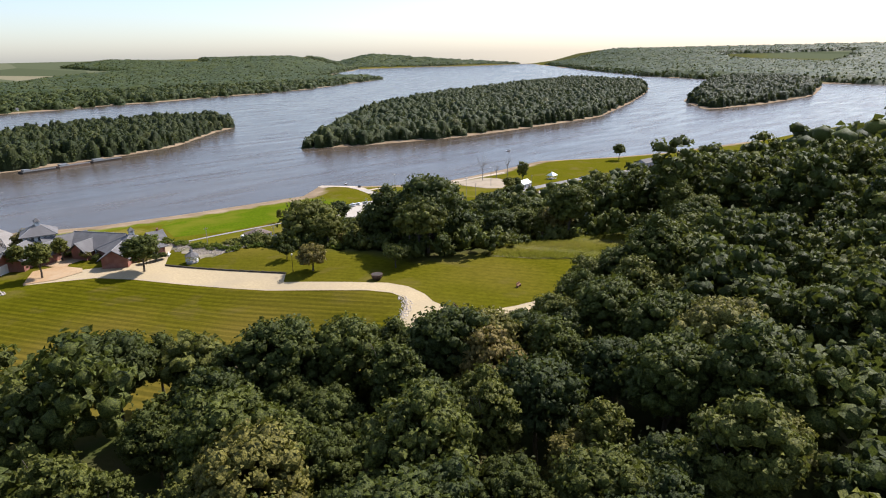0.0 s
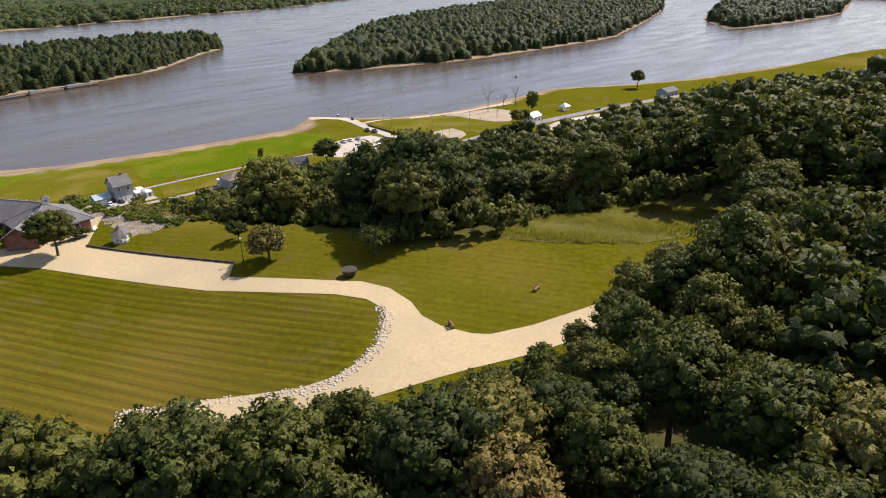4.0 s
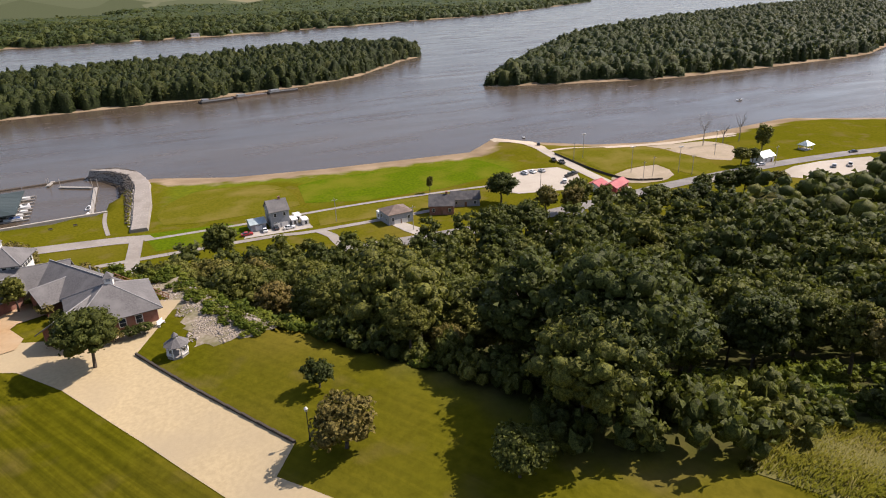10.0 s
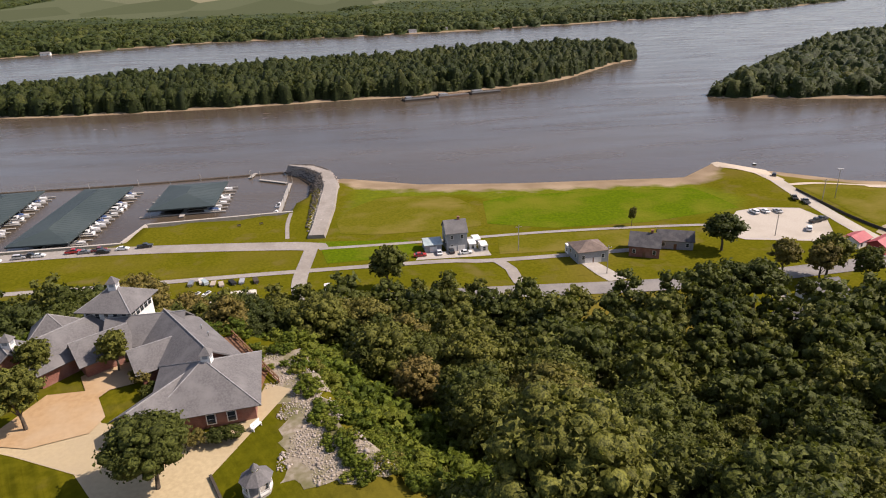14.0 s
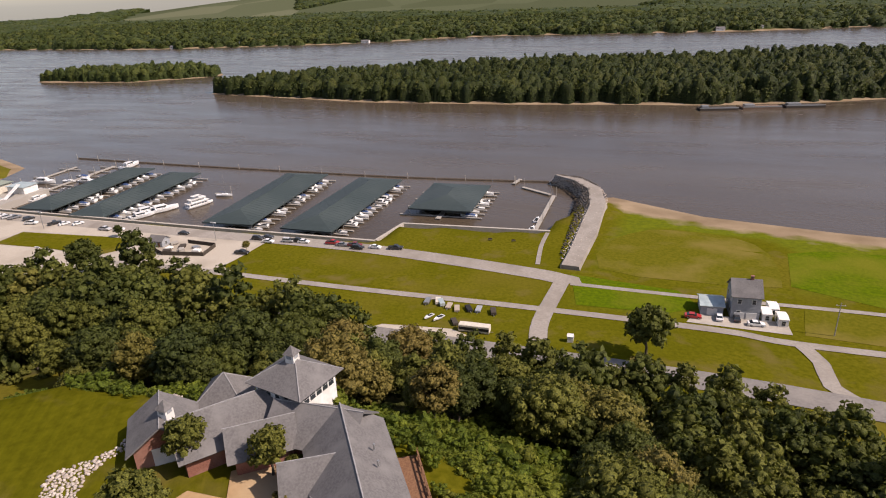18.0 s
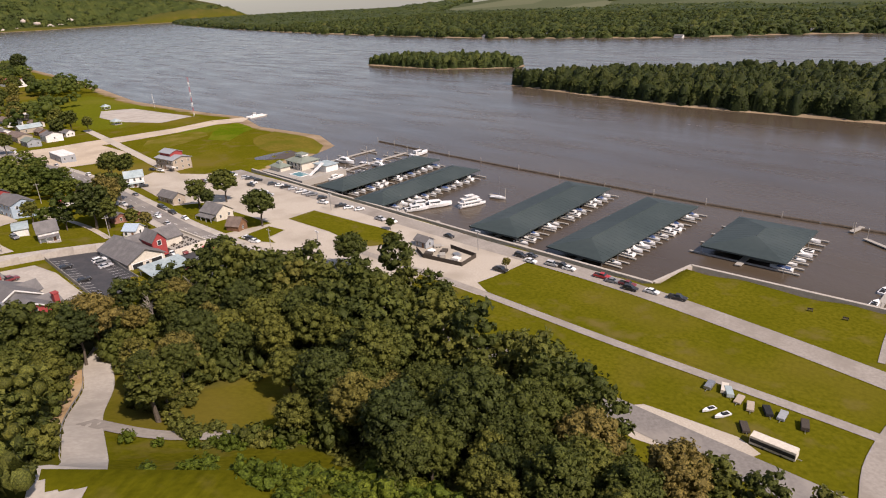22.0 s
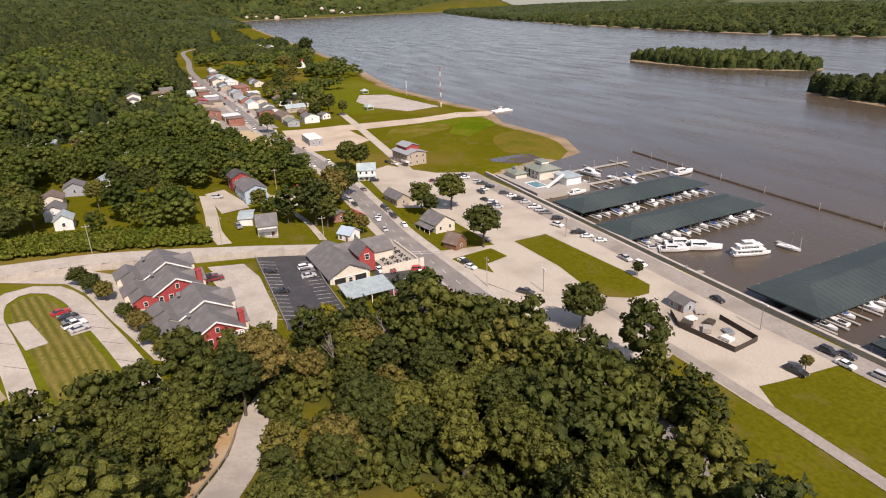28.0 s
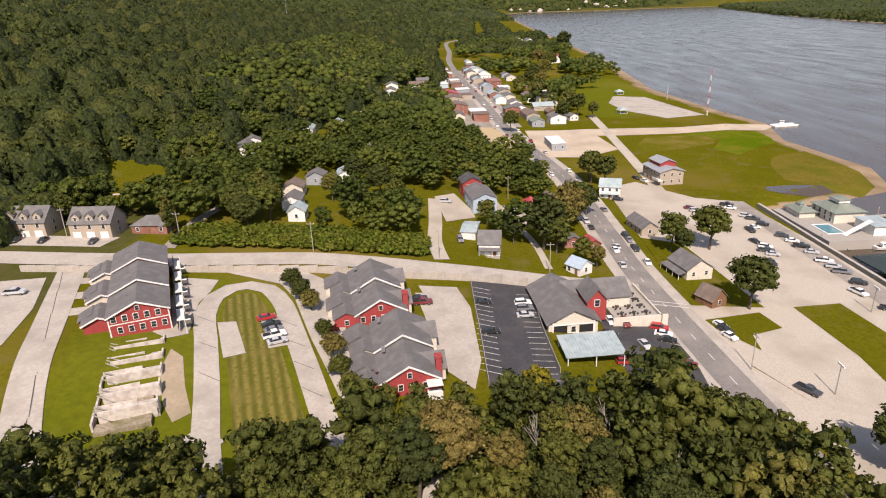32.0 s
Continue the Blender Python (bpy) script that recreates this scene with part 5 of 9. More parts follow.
BLACK = surface("black_rubber", (0.022, 0.022, 0.022), (0.014, 0.014, 0.014), 6.0, 0.8, bumps=None)
GLASS = surface("dark_window_glass", (0.020, 0.026, 0.030), (0.030, 0.036, 0.040), 0.5, 0.06, 0.0, 0.6, bumps=None)
LINE_PAINT = surface("faded_white_line_paint", (0.62, 0.60, 0.56), (0.48, 0.46, 0.43), 3.0, 0.8, bumps=None)
YELLOW_PAINT = surface("faded_yellow_line_paint", (0.50, 0.36, 0.08), (0.42, 0.30, 0.08), 3.0, 0.8, bumps=None)
POOL = surface("pool_water", (0.09, 0.22, 0.26), (0.11, 0.26, 0.29), 0.4, 0.08, 0.0, 0.5, bumps=(2.0, 0.1, 0.02))
CANVAS = surface("blue_boat_canvas", (0.05, 0.09, 0.20), (0.04, 0.07, 0.16), 3.0, 0.85, bumps=None)
CARPAINT = object_paint("car_paint")
GELCOAT = surface("white_gelcoat", (0.76, 0.75, 0.72), (0.66, 0.65, 0.62), 1.0, 0.3, 0.0, 0.5, bumps=None, vary=0.12)

# ---- buildings ----
WIN_FRAME = Geo().box(-0.62, -0.06, -0.82, 0.62, 0.05, 0.82).mesh("window")
WIN_FRAME.materials.append(WHITE)
WIN_PANE = Geo().box(-0.5, -0.085, -0.70, 0.5, -0.02, -0.03).box(-0.5, -0.085, 0.03, 0.5, -0.02, 0.70).mesh("pane")
WIN_PANE.materials.append(GLASS)
DOOR = Geo().box(-0.5, -0.08, 0.0, 0.5, 0.05, 2.1).mesh("door")
DOOR.materials.append(TIMBER)
GARAGE = Geo().box(-1.35, -0.08, 0.0, 1.35, 0.05, 2.2).mesh("garage_door")
GARAGE.materials.append(WHITE)


def window(parent, x, y, z, yaw, size=1.0):
    w = part("window", WIN_FRAME, WHITE, parent)
    w.matrix_local = pose(x, y, z, 0, 0, yaw) @ Matrix.Diagonal((size, 1, size, 1))
    part("pane", WIN_PANE, GLASS, w)


def opening(parent, mesh, name, x, y, z, yaw):
    o = part(name, mesh, WHITE, parent)
    o.matrix_local = pose(x, y, z, 0, 0, yaw)


def walls_geo(w, d, h, gable, z0=-1.2):
    """Walls of one block, with gables at both ends of the ridge, which runs along x."""
    x, y = w / 2, d / 2
    g = Geo()
    if gable <= 0:
        return g.box(-x, -y, z0, x, y, h)
    return g.add([(-x, -y, z0), (x, -y, z0), (x, y, z0), (-x, y, z0), (-x, -y, h), (x, -y, h), (x, y, h), (-x, y, h), (-x, 0, h + gable), (x, 0, h + gable)],
                 [(3, 2, 1, 0), (0, 1, 5, 4), (2, 3, 7, 6), (1, 2, 6, 9, 5), (3, 0, 4, 8, 7), (4, 5, 9, 8), (6, 7, 8, 9)])


def roof_geo(w, d, h, rise, over=0.45, hip=False, thick=0.18):
    x, y = w / 2 + over, d / 2 + over
    drop = rise * over / (d / 2)
    e, t = h - drop + thick, h + rise + thick
    g = Geo()
    if rise <= 0.01:
        return g.box(-x, -y, h, x, y, h + 0.25)
    if hip:
        k = max(x - y, 0.02)
        g.slab([(-x, -y, e), (x, -y, e), (k, 0, t), (-k, 0, t)], thick)
        g.slab([(x, y, e), (-x, y, e), (-k, 0, t), (k, 0, t)], thick)
        g.slab([(x, -y, e), (x, y, e), (k, 0, t)], thick)
        g.slab([(-x, y, e), (-x, -y, e), (-k, 0, t)], thick)
    else:
        g.slab([(-x, -y, e), (x, -y, e), (x, 0, t), (-x, 0, t)], thick)
        g.slab([(x, y, e), (-x, y, e), (-x, 0, t), (x, 0, t)], thick)
    return g


def block(parent, x, y, yaw, w, d, h, rise, wall, roof, hip=False, over=0.45, z=0.0, names=("wall", "roof")):
    """One block of a building: walls and roof as parts."""
    for name, g, m in ((names[0], walls_geo(w, d, h, 0 if hip else rise, -1.2 if z == 0 else 0.0), wall), (names[1], roof_geo(w, d, h, rise, over, hip), roof)):
        o = part(name, g, m, parent)
        o.matrix_local = pose(x, y, z, 0, 0, yaw)


BUILT = [(24, 182, 16)]                 # places and reach of buildings, kept free of trees


def house(a, v, yaw, w, d, h, rise, wall, roof, label, category="house", hip=False, wins=(2, 1), storeys=1, door=True, garage=0, chimney=False, porch=0.0, z=None, over=0.45, group=""):
    t = thing("house" if category == "house" else category.replace(" ", "_"), at(a, v, z, yaw), label, category, group)
    block(t, 0, 0, 0, w, d, h, rise, wall, roof, hip, over)
    BUILT.append((a, v, 0.5 * math.hypot(w, d)))
    sh = h / storeys
    for s in range(storeys):
        zc = s * sh + sh * 0.55
        for side, yy in ((0, -d / 2), (180, d / 2)):
            for i in range(wins[0]):
                x = (i + 0.5) / wins[0] * w - w / 2
                if door and s == 0 and side == 0 and i == wins[0] // 2:
                    opening(t, DOOR, "door", x, yy, 0, side)
                    continue
                window(t, x, yy, zc, side, 0.95)
        for side, xx in ((90, w / 2), (-90, -w / 2)):
            for i in range(wins[1]):
                window(t, xx, (i + 0.5) / wins[1] * d - d / 2, zc, side, 0.9)
    for i in range(garage):
        opening(t, GARAGE, "garage_door", (i - (garage - 1) / 2) * 3.2, -d / 2 - 0.03, 0, 0)
    if chimney:
        part("chimney", Geo().box(w * 0.2 - 0.4, -0.35, h + rise * 0.3, w * 0.2 + 0.4, 0.35, h + rise + 1.0).box(w * 0.2 - 0.5, -0.45, h + rise + 1.0, w * 0.2 + 0.5, 0.45, h + rise + 1.15), BRICK, t)
    if porch:
        g = Geo().slab([(-w / 2, -d / 2 - porch, 2.4), (w / 2, -d / 2 - porch, 2.4), (w / 2, -d / 2 + 0.1, 2.95), (-w / 2, -d / 2 + 0.1, 2.95)], 0.15)
        part("porch_roof", g, roof, t)
        for i in range(4):
            x = -w / 2 + 0.3 + i * (w - 0.6) / 3
            part("porch_post", Geo().box(x - 0.07, -d / 2 - porch + 0.15, -0.6, x + 0.07, -d / 2 - porch + 0.29, 2.42), WHITE, t)
        part("porch_floor", Geo().box(-w / 2, -d / 2 - porch, -0.8, w / 2, -d / 2, 0.15), GREY_WOOD, t)
    return t


def cupola(parent, x, y, z, s, roof=SHINGLE):
    c = part("cupola", Geo().box(x - s, y - s, z - 0.9, x + s, y + s, z + 1.1 * s), WHITE, parent, "small white roof cupola")
    g = Geo()
    e, top = s * 1.35, z + 1.1 * s
    for k in range(4):
        c0, c1 = [(-e, -e), (e, -e), (e, e), (-e, e)][k], [(e, -e), (e, e), (-e, e), (-e, -e)][k]
        g.slab([(x + c0[0], y + c0[1], top), (x + c1[0], y + c1[1], top), (x, y, top + s * 1.7)], 0.06)
    part("cupola_roof", g, roof, c)
    for k in range(4):
        v_ = part("vent", Geo().box(-s * 0.55, -s - 0.04, 0.1, s * 0.55, -s + 0.02, s * 0.9), GREY_SIDING, c)
        v_.matrix_local = pose(x, y, z, 0, 0, 90 * k)


# ---- the lodge on the bluff ----
RIDGE = surface("pale_ridge_caps", (0.30, 0.29, 0.28), (0.22, 0.21, 0.20), 2.0, 0.85, bumps=None)
LZ = 45.0
lodge = thing("lodge", at(24, 182, LZ), "sprawling brick lodge with grey shingle roofs and white cupolas", "house")


def wing(a, v, yaw, w, d, h, rise, wall=BRICK, hip=False, z=0.0, over=0.8):
    block(lodge, a - 24, v - 182, yaw, w, d, h, rise, wall, SHINGLE, hip, over, z)
    x, y, top, low = w / 2 + over, d / 2 + over, h + rise + 0.2, h - rise * over / (d / 2) + 0.2
    k_ = max(x - y, 0.02) if hip else x
    cap = Geo().tube((-k_ - 0.05, 0, top), (k_ + 0.05, 0, top), 0.09, 0.09, 4)
    if hip:
        for sx in (-1, 1):
            for sy in (-1, 1):
                cap.tube((sx * k_, 0, top), (sx * x, sy * y, low), 0.08, 0.08, 4)
    o = part("ridge_cap", cap, RIDGE, lodge, "pale ridge capping")
    o.matrix_local = pose(a - 24, v - 182, z, 0, 0, yaw)


wing(33.4, 174.8, 12, 11.6, 11.2, 2.8, 3.1, hip=True)
wing(29.2, 170.6, 62, 7.6, 6.0, 2.7, 1.9)
wing(28.0, 184.2, -51, 14.5, 8.0, 2.8, 2.7)
wing(24.0, 182.6, 35, 5.2, 4.6, 2.6, 1.8)
wing(20.5, 189.6, 6, 9.6, 6.8, 2.8, 2.4)
wing(15.2, 193.0, -8, 7.1, 6.2, 6.4, 1.9, WHITE, hip=True)
wing(15.4, 185.5, 42, 6.2, 4.6, 2.8, 1.9)
wing(10.2, 187.0, 55, 12.6, 7.4, 2.8, 2.5)
wing(3.3, 183.1, -45, 6.2, 6.4, 2.8, 2.3)
wing(5.2, 191.8, 20, 5.0, 4.8, 2.6, 2.3, hip=True)
cupola(lodge, 33.8 - 24, 175.2 - 182, 6.3, 0.58)
cupola(lodge, 15.2 - 24, 193.0 - 182, 8.6, 0.6)
cupola(lodge, 4.9 - 24, 182.6 - 182, 5.5, 0.6)
for i in range(5):
    for lx, ly, turn, size in ((3.57, -2.2 + i * 1.1, 90, 0.86), (-2.8 + i * 1.4, -3.12, 0, 0.62)):
        p = pose(15.2 - 24, 193.0 - 182, 0, 0, 0, -8) @ Vector((lx, ly, 0))
        window(lodge, p.x, p.y, 5.2, turn - 8, size)
for x, y, yaw in ((35.3, 169.1, 12), (37.6, 169.6, 12), (39.9, 173, 102), (39.1, 177.1, 102), (26.0, 180.1, -141), (29.4, 188.6, 39)):
    window(lodge, x - 24, y - 182, 1.5, yaw, 0.9)
opening(lodge, GARAGE, "garage_door", 5.53 - 24, 180.87 - 182, 0, 45)
opening(lodge, DOOR, "door", 14.4 - 24, 183.5 - 182, 0, -12)
# timber deck along the river side
deck_m = pose(40.0 - 24, 176.6 - 182, 0, 0, 0, 125.6)
o = part("deck", Geo().box(0, -2.0, -2.6, 17.0, 0.6, 0.12), TIMBER, lodge, "stained timber terrace deck")
o.matrix_local = deck_m
for i in range(12):
    o = part("deck_post", Geo().box(-0.06, -0.06, 0.12, 0.06, 0.06, 1.15), TIMBER, lodge)
    o.matrix_local = deck_m @ pose(0.1 + i * 1.53, -1.9, 0)
for z_ in (0.5, 1.1):
    o = part("deck_rail", Geo().box(0, -1.98, z_ - 0.05, 17.0, -1.82, z_ + 0.05), TIMBER, lodge)
    o.matrix_local = deck_m
for i in range(4):
    o = part("roof_vent", Geo().tube((0, 0, 0), (0, 0, 0.55), 0.11, 0.11, 7).tube((0, 0, 0.55), (0, 0, 0.68), 0.17, 0.12, 7), STEEL, lodge)
    o.matrix_local = pose(29.5 - 24 + 1.6 * i - (2 if i > 1 else 0), 186.2 - 182 - 2.1 * i, 4.4)


def gazebo(a, v):
    t = thing("gazebo", at(a, v) @ Matrix.Scale(0.76, 4), "white octagonal wooden gazebo with shingle roof on the lawn", "gazebo")
    r = 1.9
    ring = [(math.cos(math.pi / 4 * k + 0.39), math.sin(math.pi / 4 * k + 0.39)) for k in range(8)]
    part("floor", Geo().prism([(c * r * 1.05, s * r * 1.05) for c, s in ring], -0.3, 0.35), GREY_WOOD, t)
    for k, (c, s) in enumerate(ring):
        part("post", Geo().box(c * r - 0.08, s * r - 0.08, 0.35, c * r + 0.08, s * r + 0.08, 2.6), WHITE, t)
        c2, s2 = ring[(k + 1) % 8]
        if k != 5:
            part("railing", Geo().tube((c * r, s * r, 1.15), (c2 * r, s2 * r, 1.15), 0.05, 0.05, 4).tube((c * r, s * r, 0.75), (c2 * r, s2 * r, 0.75), 0.22, 0.22, 4), WHITE, t)
    for k in range(8):
        (c, s), (c2, s2) = ring[k], ring[(k + 1) % 8]
        part("roof_panel", Geo().slab([(c * 2.35, s * 2.35, 2.5), (c2 * 2.35, s2 * 2.35, 2.5), (c2 * 0.55, s2 * 0.55, 3.75), (c * 0.55, s * 0.55, 3.75)], 0.08), SHINGLE, t)
        part("lantern_roof_panel", Geo().slab([(c * 0.65, s * 0.65, 4.1), (c2 * 0.65, s2 * 0.65, 4.1), (0, 0, 4.9)], 0.06), SHINGLE, t)
    part("lantern", Geo().prism([(c * 0.42, s * 0.42) for c, s in ring], 3.7, 4.08), WHITE, t)


gazebo(43.2, 158.0)


def lamp_post(a, v, tall=4.0, label="slim dark lamp post with a white globe on the lawn"):
    t = thing("lamp_post", at(a, v), label, "lamp")
    part("pole", Geo().tube((0, 0, -0.4), (0, 0, tall), 0.07, 0.045, 8).tube((0, 0, -0.2), (0, 0, 0.5), 0.16, 0.10, 8), BLACK, t)
    part("globe", Geo().tube((0, 0, tall), (0, 0, tall + 0.28), 0.14, 0.24, 8).tube((0, 0, tall + 0.28), (0, 0, tall + 0.52), 0.24, 0.08, 8), WHITE, t)


lamp_post(57.4, 130.4)


def kettle_planter(a, v):
    t = thing("planter", at(a, v), "big dark rusted iron kettle standing on the lawn", "planter")
    g = Geo()
    prof = [(0.55, 0.0), (1.0, 0.35), (1.2, 0.8), (1.15, 1.15), (1.3, 1.25)]
    for (r0, z0), (r1, z1) in zip(prof, prof[1:]):
        g.tube((0, 0, z0), (0, 0, z1), r0, r1, 16)
    part("bowl", g, surface("rusted_iron", (0.10, 0.06, 0.04), (0.05, 0.035, 0.028), 5.0, 0.85), t)
    part("soil", Geo().tube((0, 0, 1.1), (0, 0, 1.28), 1.05, 1.0, 16), DARK_TIMBER, t)


kettle_planter(68.4, 111.9)


def bench(a, v, yaw, material=TIMBER, label="small dark garden bench on the grass"):
    t = thing("bench", at(a, v, None, yaw), label, "bench")
    part("seat", Geo().box(-0.75, -0.22, 0.42, 0.75, 0.22, 0.48), material, t)
    part("backrest", Geo().box(-0.75, 0.2, 0.55, 0.75, 0.26, 0.95), material, t)
    for x in (-0.65, 0.65):
        part("leg", Geo().box(x - 0.05, -0.2, -0.1, x + 0.05, 0.24, 0.42), material, t)


bench(88.3, 88.5, 20)
bench(71.2, 88.4, 70)
bench(40.6, 168.6, 60, WHITE, "white painted bench beside the gravel walk")

# timber edging along the parking court
edge = curve_points([(37.4, 160.8), (46, 146.5), (55.8, 130.7)], 2.4)
edging = thing("edging", FR, "low dark timber edging along the gravel court", "edging")
for p, q in zip(edge[:-1], edge[1:]):
    yaw = math.degrees(math.atan2(q[1] - p[1], q[0] - p[0]))
    o = part("timber", Geo().box(0, -0.14, -0.3, float(np.hypot(*(q - p))) - 0.03, 0.14, 0.34), DARK_TIMBER, edging)
    o.matrix_local = pose(p[0], p[1], H(p[0], p[1]) + 0.1, 0, 0, yaw)


# low rail along the drive
guard = thing("guardrail", FR, "low grey steel guardrail along the bluff drive", "guardrail")
gp = curve_points([(-62, 175.6), (-80, 178.6), (-94, 182.2), (-106, 186.4), (-118, 189.0)], 4.0)
for p, q in zip(gp[:-1], gp[1:]):
    yaw, ln = math.degrees(math.atan2(q[1] - p[1], q[0] - p[0])), float(np.hypot(*(q - p)))
    tip = math.degrees(math.atan2(H(*q) - H(*p), ln))
    o = part("rail", Geo().box(0, -0.04, 0.45, ln, 0.04, 0.75), STEEL, guard)
    o.matrix_local = pose(p[0], p[1], H(*p) + 0.15, 0, -tip, yaw)
    o = part("post", Geo().box(-0.07, -0.07, -0.5, 0.07, 0.07, 0.8), GREY_WOOD, guard)
    o.matrix_local = pose(p[0], p[1], H(*p) + 0.1, 0, 0, yaw)


# ---- loose rock ----
def stone_shapes(n=6, seed=9):
    r = np.random.default_rng(seed)
    out = []
    for _ in range(n):
        v_ = np.array(ICO) * r.uniform(0.6, 1.2, (12, 1)) * np.array([1.0, r.uniform(0.6, 0.95), r.uniform(0.45, 0.7)])
        out.append(v_)
    return out


STONES = stone_shapes()


def rubble(name, spots, material, label, sizes=(0.3, 0.8), seed=1, singles=0, parent_label=""):
    """Loose rocks: the first ones single parts, the rest one mass."""
    r = np.random.default_rng(seed)
    vs, fs, o = [], [], 0
    for (a, v, z) in spots:
        s = r.uniform(*sizes)
        y = r.uniform(0, 6.28)
        b = STONES[r.integers(len(STONES))] * s
        c, w = math.cos(y), math.sin(y)
        p = np.stack([b[:, 0] * c - b[:, 1] * w + a, b[:, 0] * w + b[:, 1] * c + v, b[:, 2] + z + s * 0.15], axis=1)
        vs.append(p)
        fs.append(np.array(ICO_F) + o)
        o += 12
    me = mixed_mesh(name, np.concatenate(vs), np.zeros((0, 4), int), np.concatenate(fs), material)
    ob = new(name, me)
    ob.matrix_world = FR
    return tagged(ob, label, "rocks", kind="stuff")


def rock_material(name, c1, c2):
    m, n, l, b = nodes_of(name, 0.95, 0.0, 0.2)
    geo = n.new("ShaderNodeNewGeometry")
    col = mix(n, l, geo.outputs["Random Per Island"], c1, c2)
    col = mix(n, l, noise_fac(n, l, 3.0, 5.0, 0.4, 0.8), col, tuple(x * 0.6 for x in c2))
    l.new(col, b.inputs["Base Color"])
    return m


PALE_RUBBLE = rock_material("pale_limestone_rubble", (0.60, 0.53, 0.46), (0.36, 0.30, 0.25))
WALL_RUBBLE = rock_material("grey_limestone_bank", (0.21, 0.19, 0.165), (0.10, 0.09, 0.08))
GREY_RUBBLE = rock_material("dark_grey_rubble", (0.125, 0.108, 0.092), (0.058, 0.050, 0.043))

rngs = np.random.default_rng(77)
cliff = [(-4560 - 30 * math.sin(k_ * 1.7), 470 + 62 * k_) for k_ in range(14)]
rubble("cliff", [(x, y, H(x, y)) for x, y in cliff], PALE_RUBBLE, "pale limestone cliffs of the far river bluffs", (16, 30), 12)
c = curve_points([(66.6, 100), (65, 96), (61, 91.6), (57, 89.6), (53, 88.9), (48.5, 90), (38, 96.6), (30, 101)], 0.35)
spots = [(p[0] + rngs.uniform(-0.9, 0.9), p[1] + rngs.uniform(-0.9, 0.9)) for p in c for _ in range(7)]
rubble("rock_border", [(x, y, H(x, y)) for x, y in spots], PALE_RUBBLE, "border of broken white limestone along the drive", (0.10, 0.26), 2)
SCREE = [(37.5, 184.5), (41, 187), (47, 181), (50.5, 172), (51, 166), (57, 163), (58, 158.5), (52, 157.5), (46, 159), (44.6, 164), (43.6, 170), (40.8, 178)]
SCREE_SOIL = surface("scree_soil", (0.34, 0.285, 0.22), (0.21, 0.17, 0.11), 1.6, 0.95, c3=(0.125, 0.115, 0.04), scale3=0.22)
edge = curve_points(SCREE + SCREE[:1], 0.9)[:-1]
patch("scree_ground", [(x + 0.55 * math.sin(k_ * 2.1) + 0.35 * math.sin(k_ * 0.7), y + 0.55 * math.cos(k_ * 1.7)) for k_, (x, y) in enumerate(edge)], SCREE_SOIL, 0.04, "bare pale limestone scree below the terrace", "ground", 3.0)
aa, vv, rr = scatter(36, 60, 155, 188, 0.34, 78, lambda a, v: signed(SCREE, a, v) + 0.8 * np.sin(a * 1.9 + v) + 0.6 * np.sin(v * 2.7) + 1.6 * np.sin(a * 0.9 - v * 0.55) > 0.9)
SCREE_STONE = rock_material("scree_stone", (0.45, 0.385, 0.325), (0.29, 0.24, 0.19))
rubble("scree", list(zip(aa, vv, height(aa, vv) + 0.05)), SCREE_STONE, "pale broken limestone lying on the bluff edge", (0.07, 0.2), 3)
rubble("scree", list(zip(aa[::31], vv[::31], height(aa[::31], vv[::31]))), SCREE_STONE, "larger slabs of limestone on the bluff edge", (0.2, 0.4), 9)
aa, vv, rr = scatter(-9, 6, 164, 200, 0.42, 79, lambda a, v: np.abs(a - np.interp(v, [166, 171, 175, 178, 181, 184, 190, 198], [2.0, -0.6, -3.4, -2.6, -1.6, -2.6, -3.2, -6.0])) < np.interp(v, [166, 170, 175, 178, 182, 198], [2.2, 3.0, 2.4, 1.0, 0.5, 0.7]))
rubble("rock_wall", list(zip(aa, vv, height(aa, vv))), PALE_RUBBLE, "tumbled pale limestone bank beside the lodge", (0.16, 0.38), 4)


# ---- cars ----
def prism_y(profile, y0, y1, y0b=None, top=None):
    """A side profile of x, z points, extruded across; points above top are drawn in by y0b."""
    k = len(profile)
    narrow = lambda z, y: math.copysign(abs(y) - (y0b if top is not None and z > top else 0.0), y)
    v_ = [(x, narrow(z, y0), z) for x, z in profile] + [(x, narrow(z, y1), z) for x, z in profile]
    return Geo().add(v_, [tuple(range(k)), tuple(range(k, 2 * k))[::-1]] + [(k + i, k + (i + 1) % k, (i + 1) % k, i) for i in range(k)])


def car_kind(name, body, cabin, roof, wheels, half=0.9, label=""):
    t = thing(name, pose(0, 0, -500), label, "car")
    part("body", prism_y(body, -half, half), CARPAINT, t)
    part("glasshouse", prism_y(cabin, -half + 0.07, half - 0.07, 0.16, 1.15), GLASS, t, "dark tinted car windows")
    part("roof", prism_y(roof, -half + 0.22, half - 0.22), CARPAINT, t)
    for x in wheels:
        for y in (-half + 0.12, half - 0.12):
            w = part("wheel", Geo().tube((x, y - 0.13, 0.33), (x, y + 0.13, 0.33), 0.33, 0.33, 12), BLACK, t)
            part("rim", Geo().tube((x, y - 0.145, 0.33), (x, y + 0.145, 0.33), 0.19, 0.19, 8), STEEL, w)
    for x, nm in ((body[0][0], "tail_light"), (-body[0][0], "headlight")):
        s = 1 if x > 0 else -1
        for y in (-half + 0.22, half - 0.22):
            part(nm, Geo().box(x - 0.06 if s > 0 else x - 0.02, y - 0.16, 0.62, x + 0.02 if s > 0 else x + 0.06, y + 0.16, 0.76), RED_ROOF if s < 0 else WHITE, t)
    return t


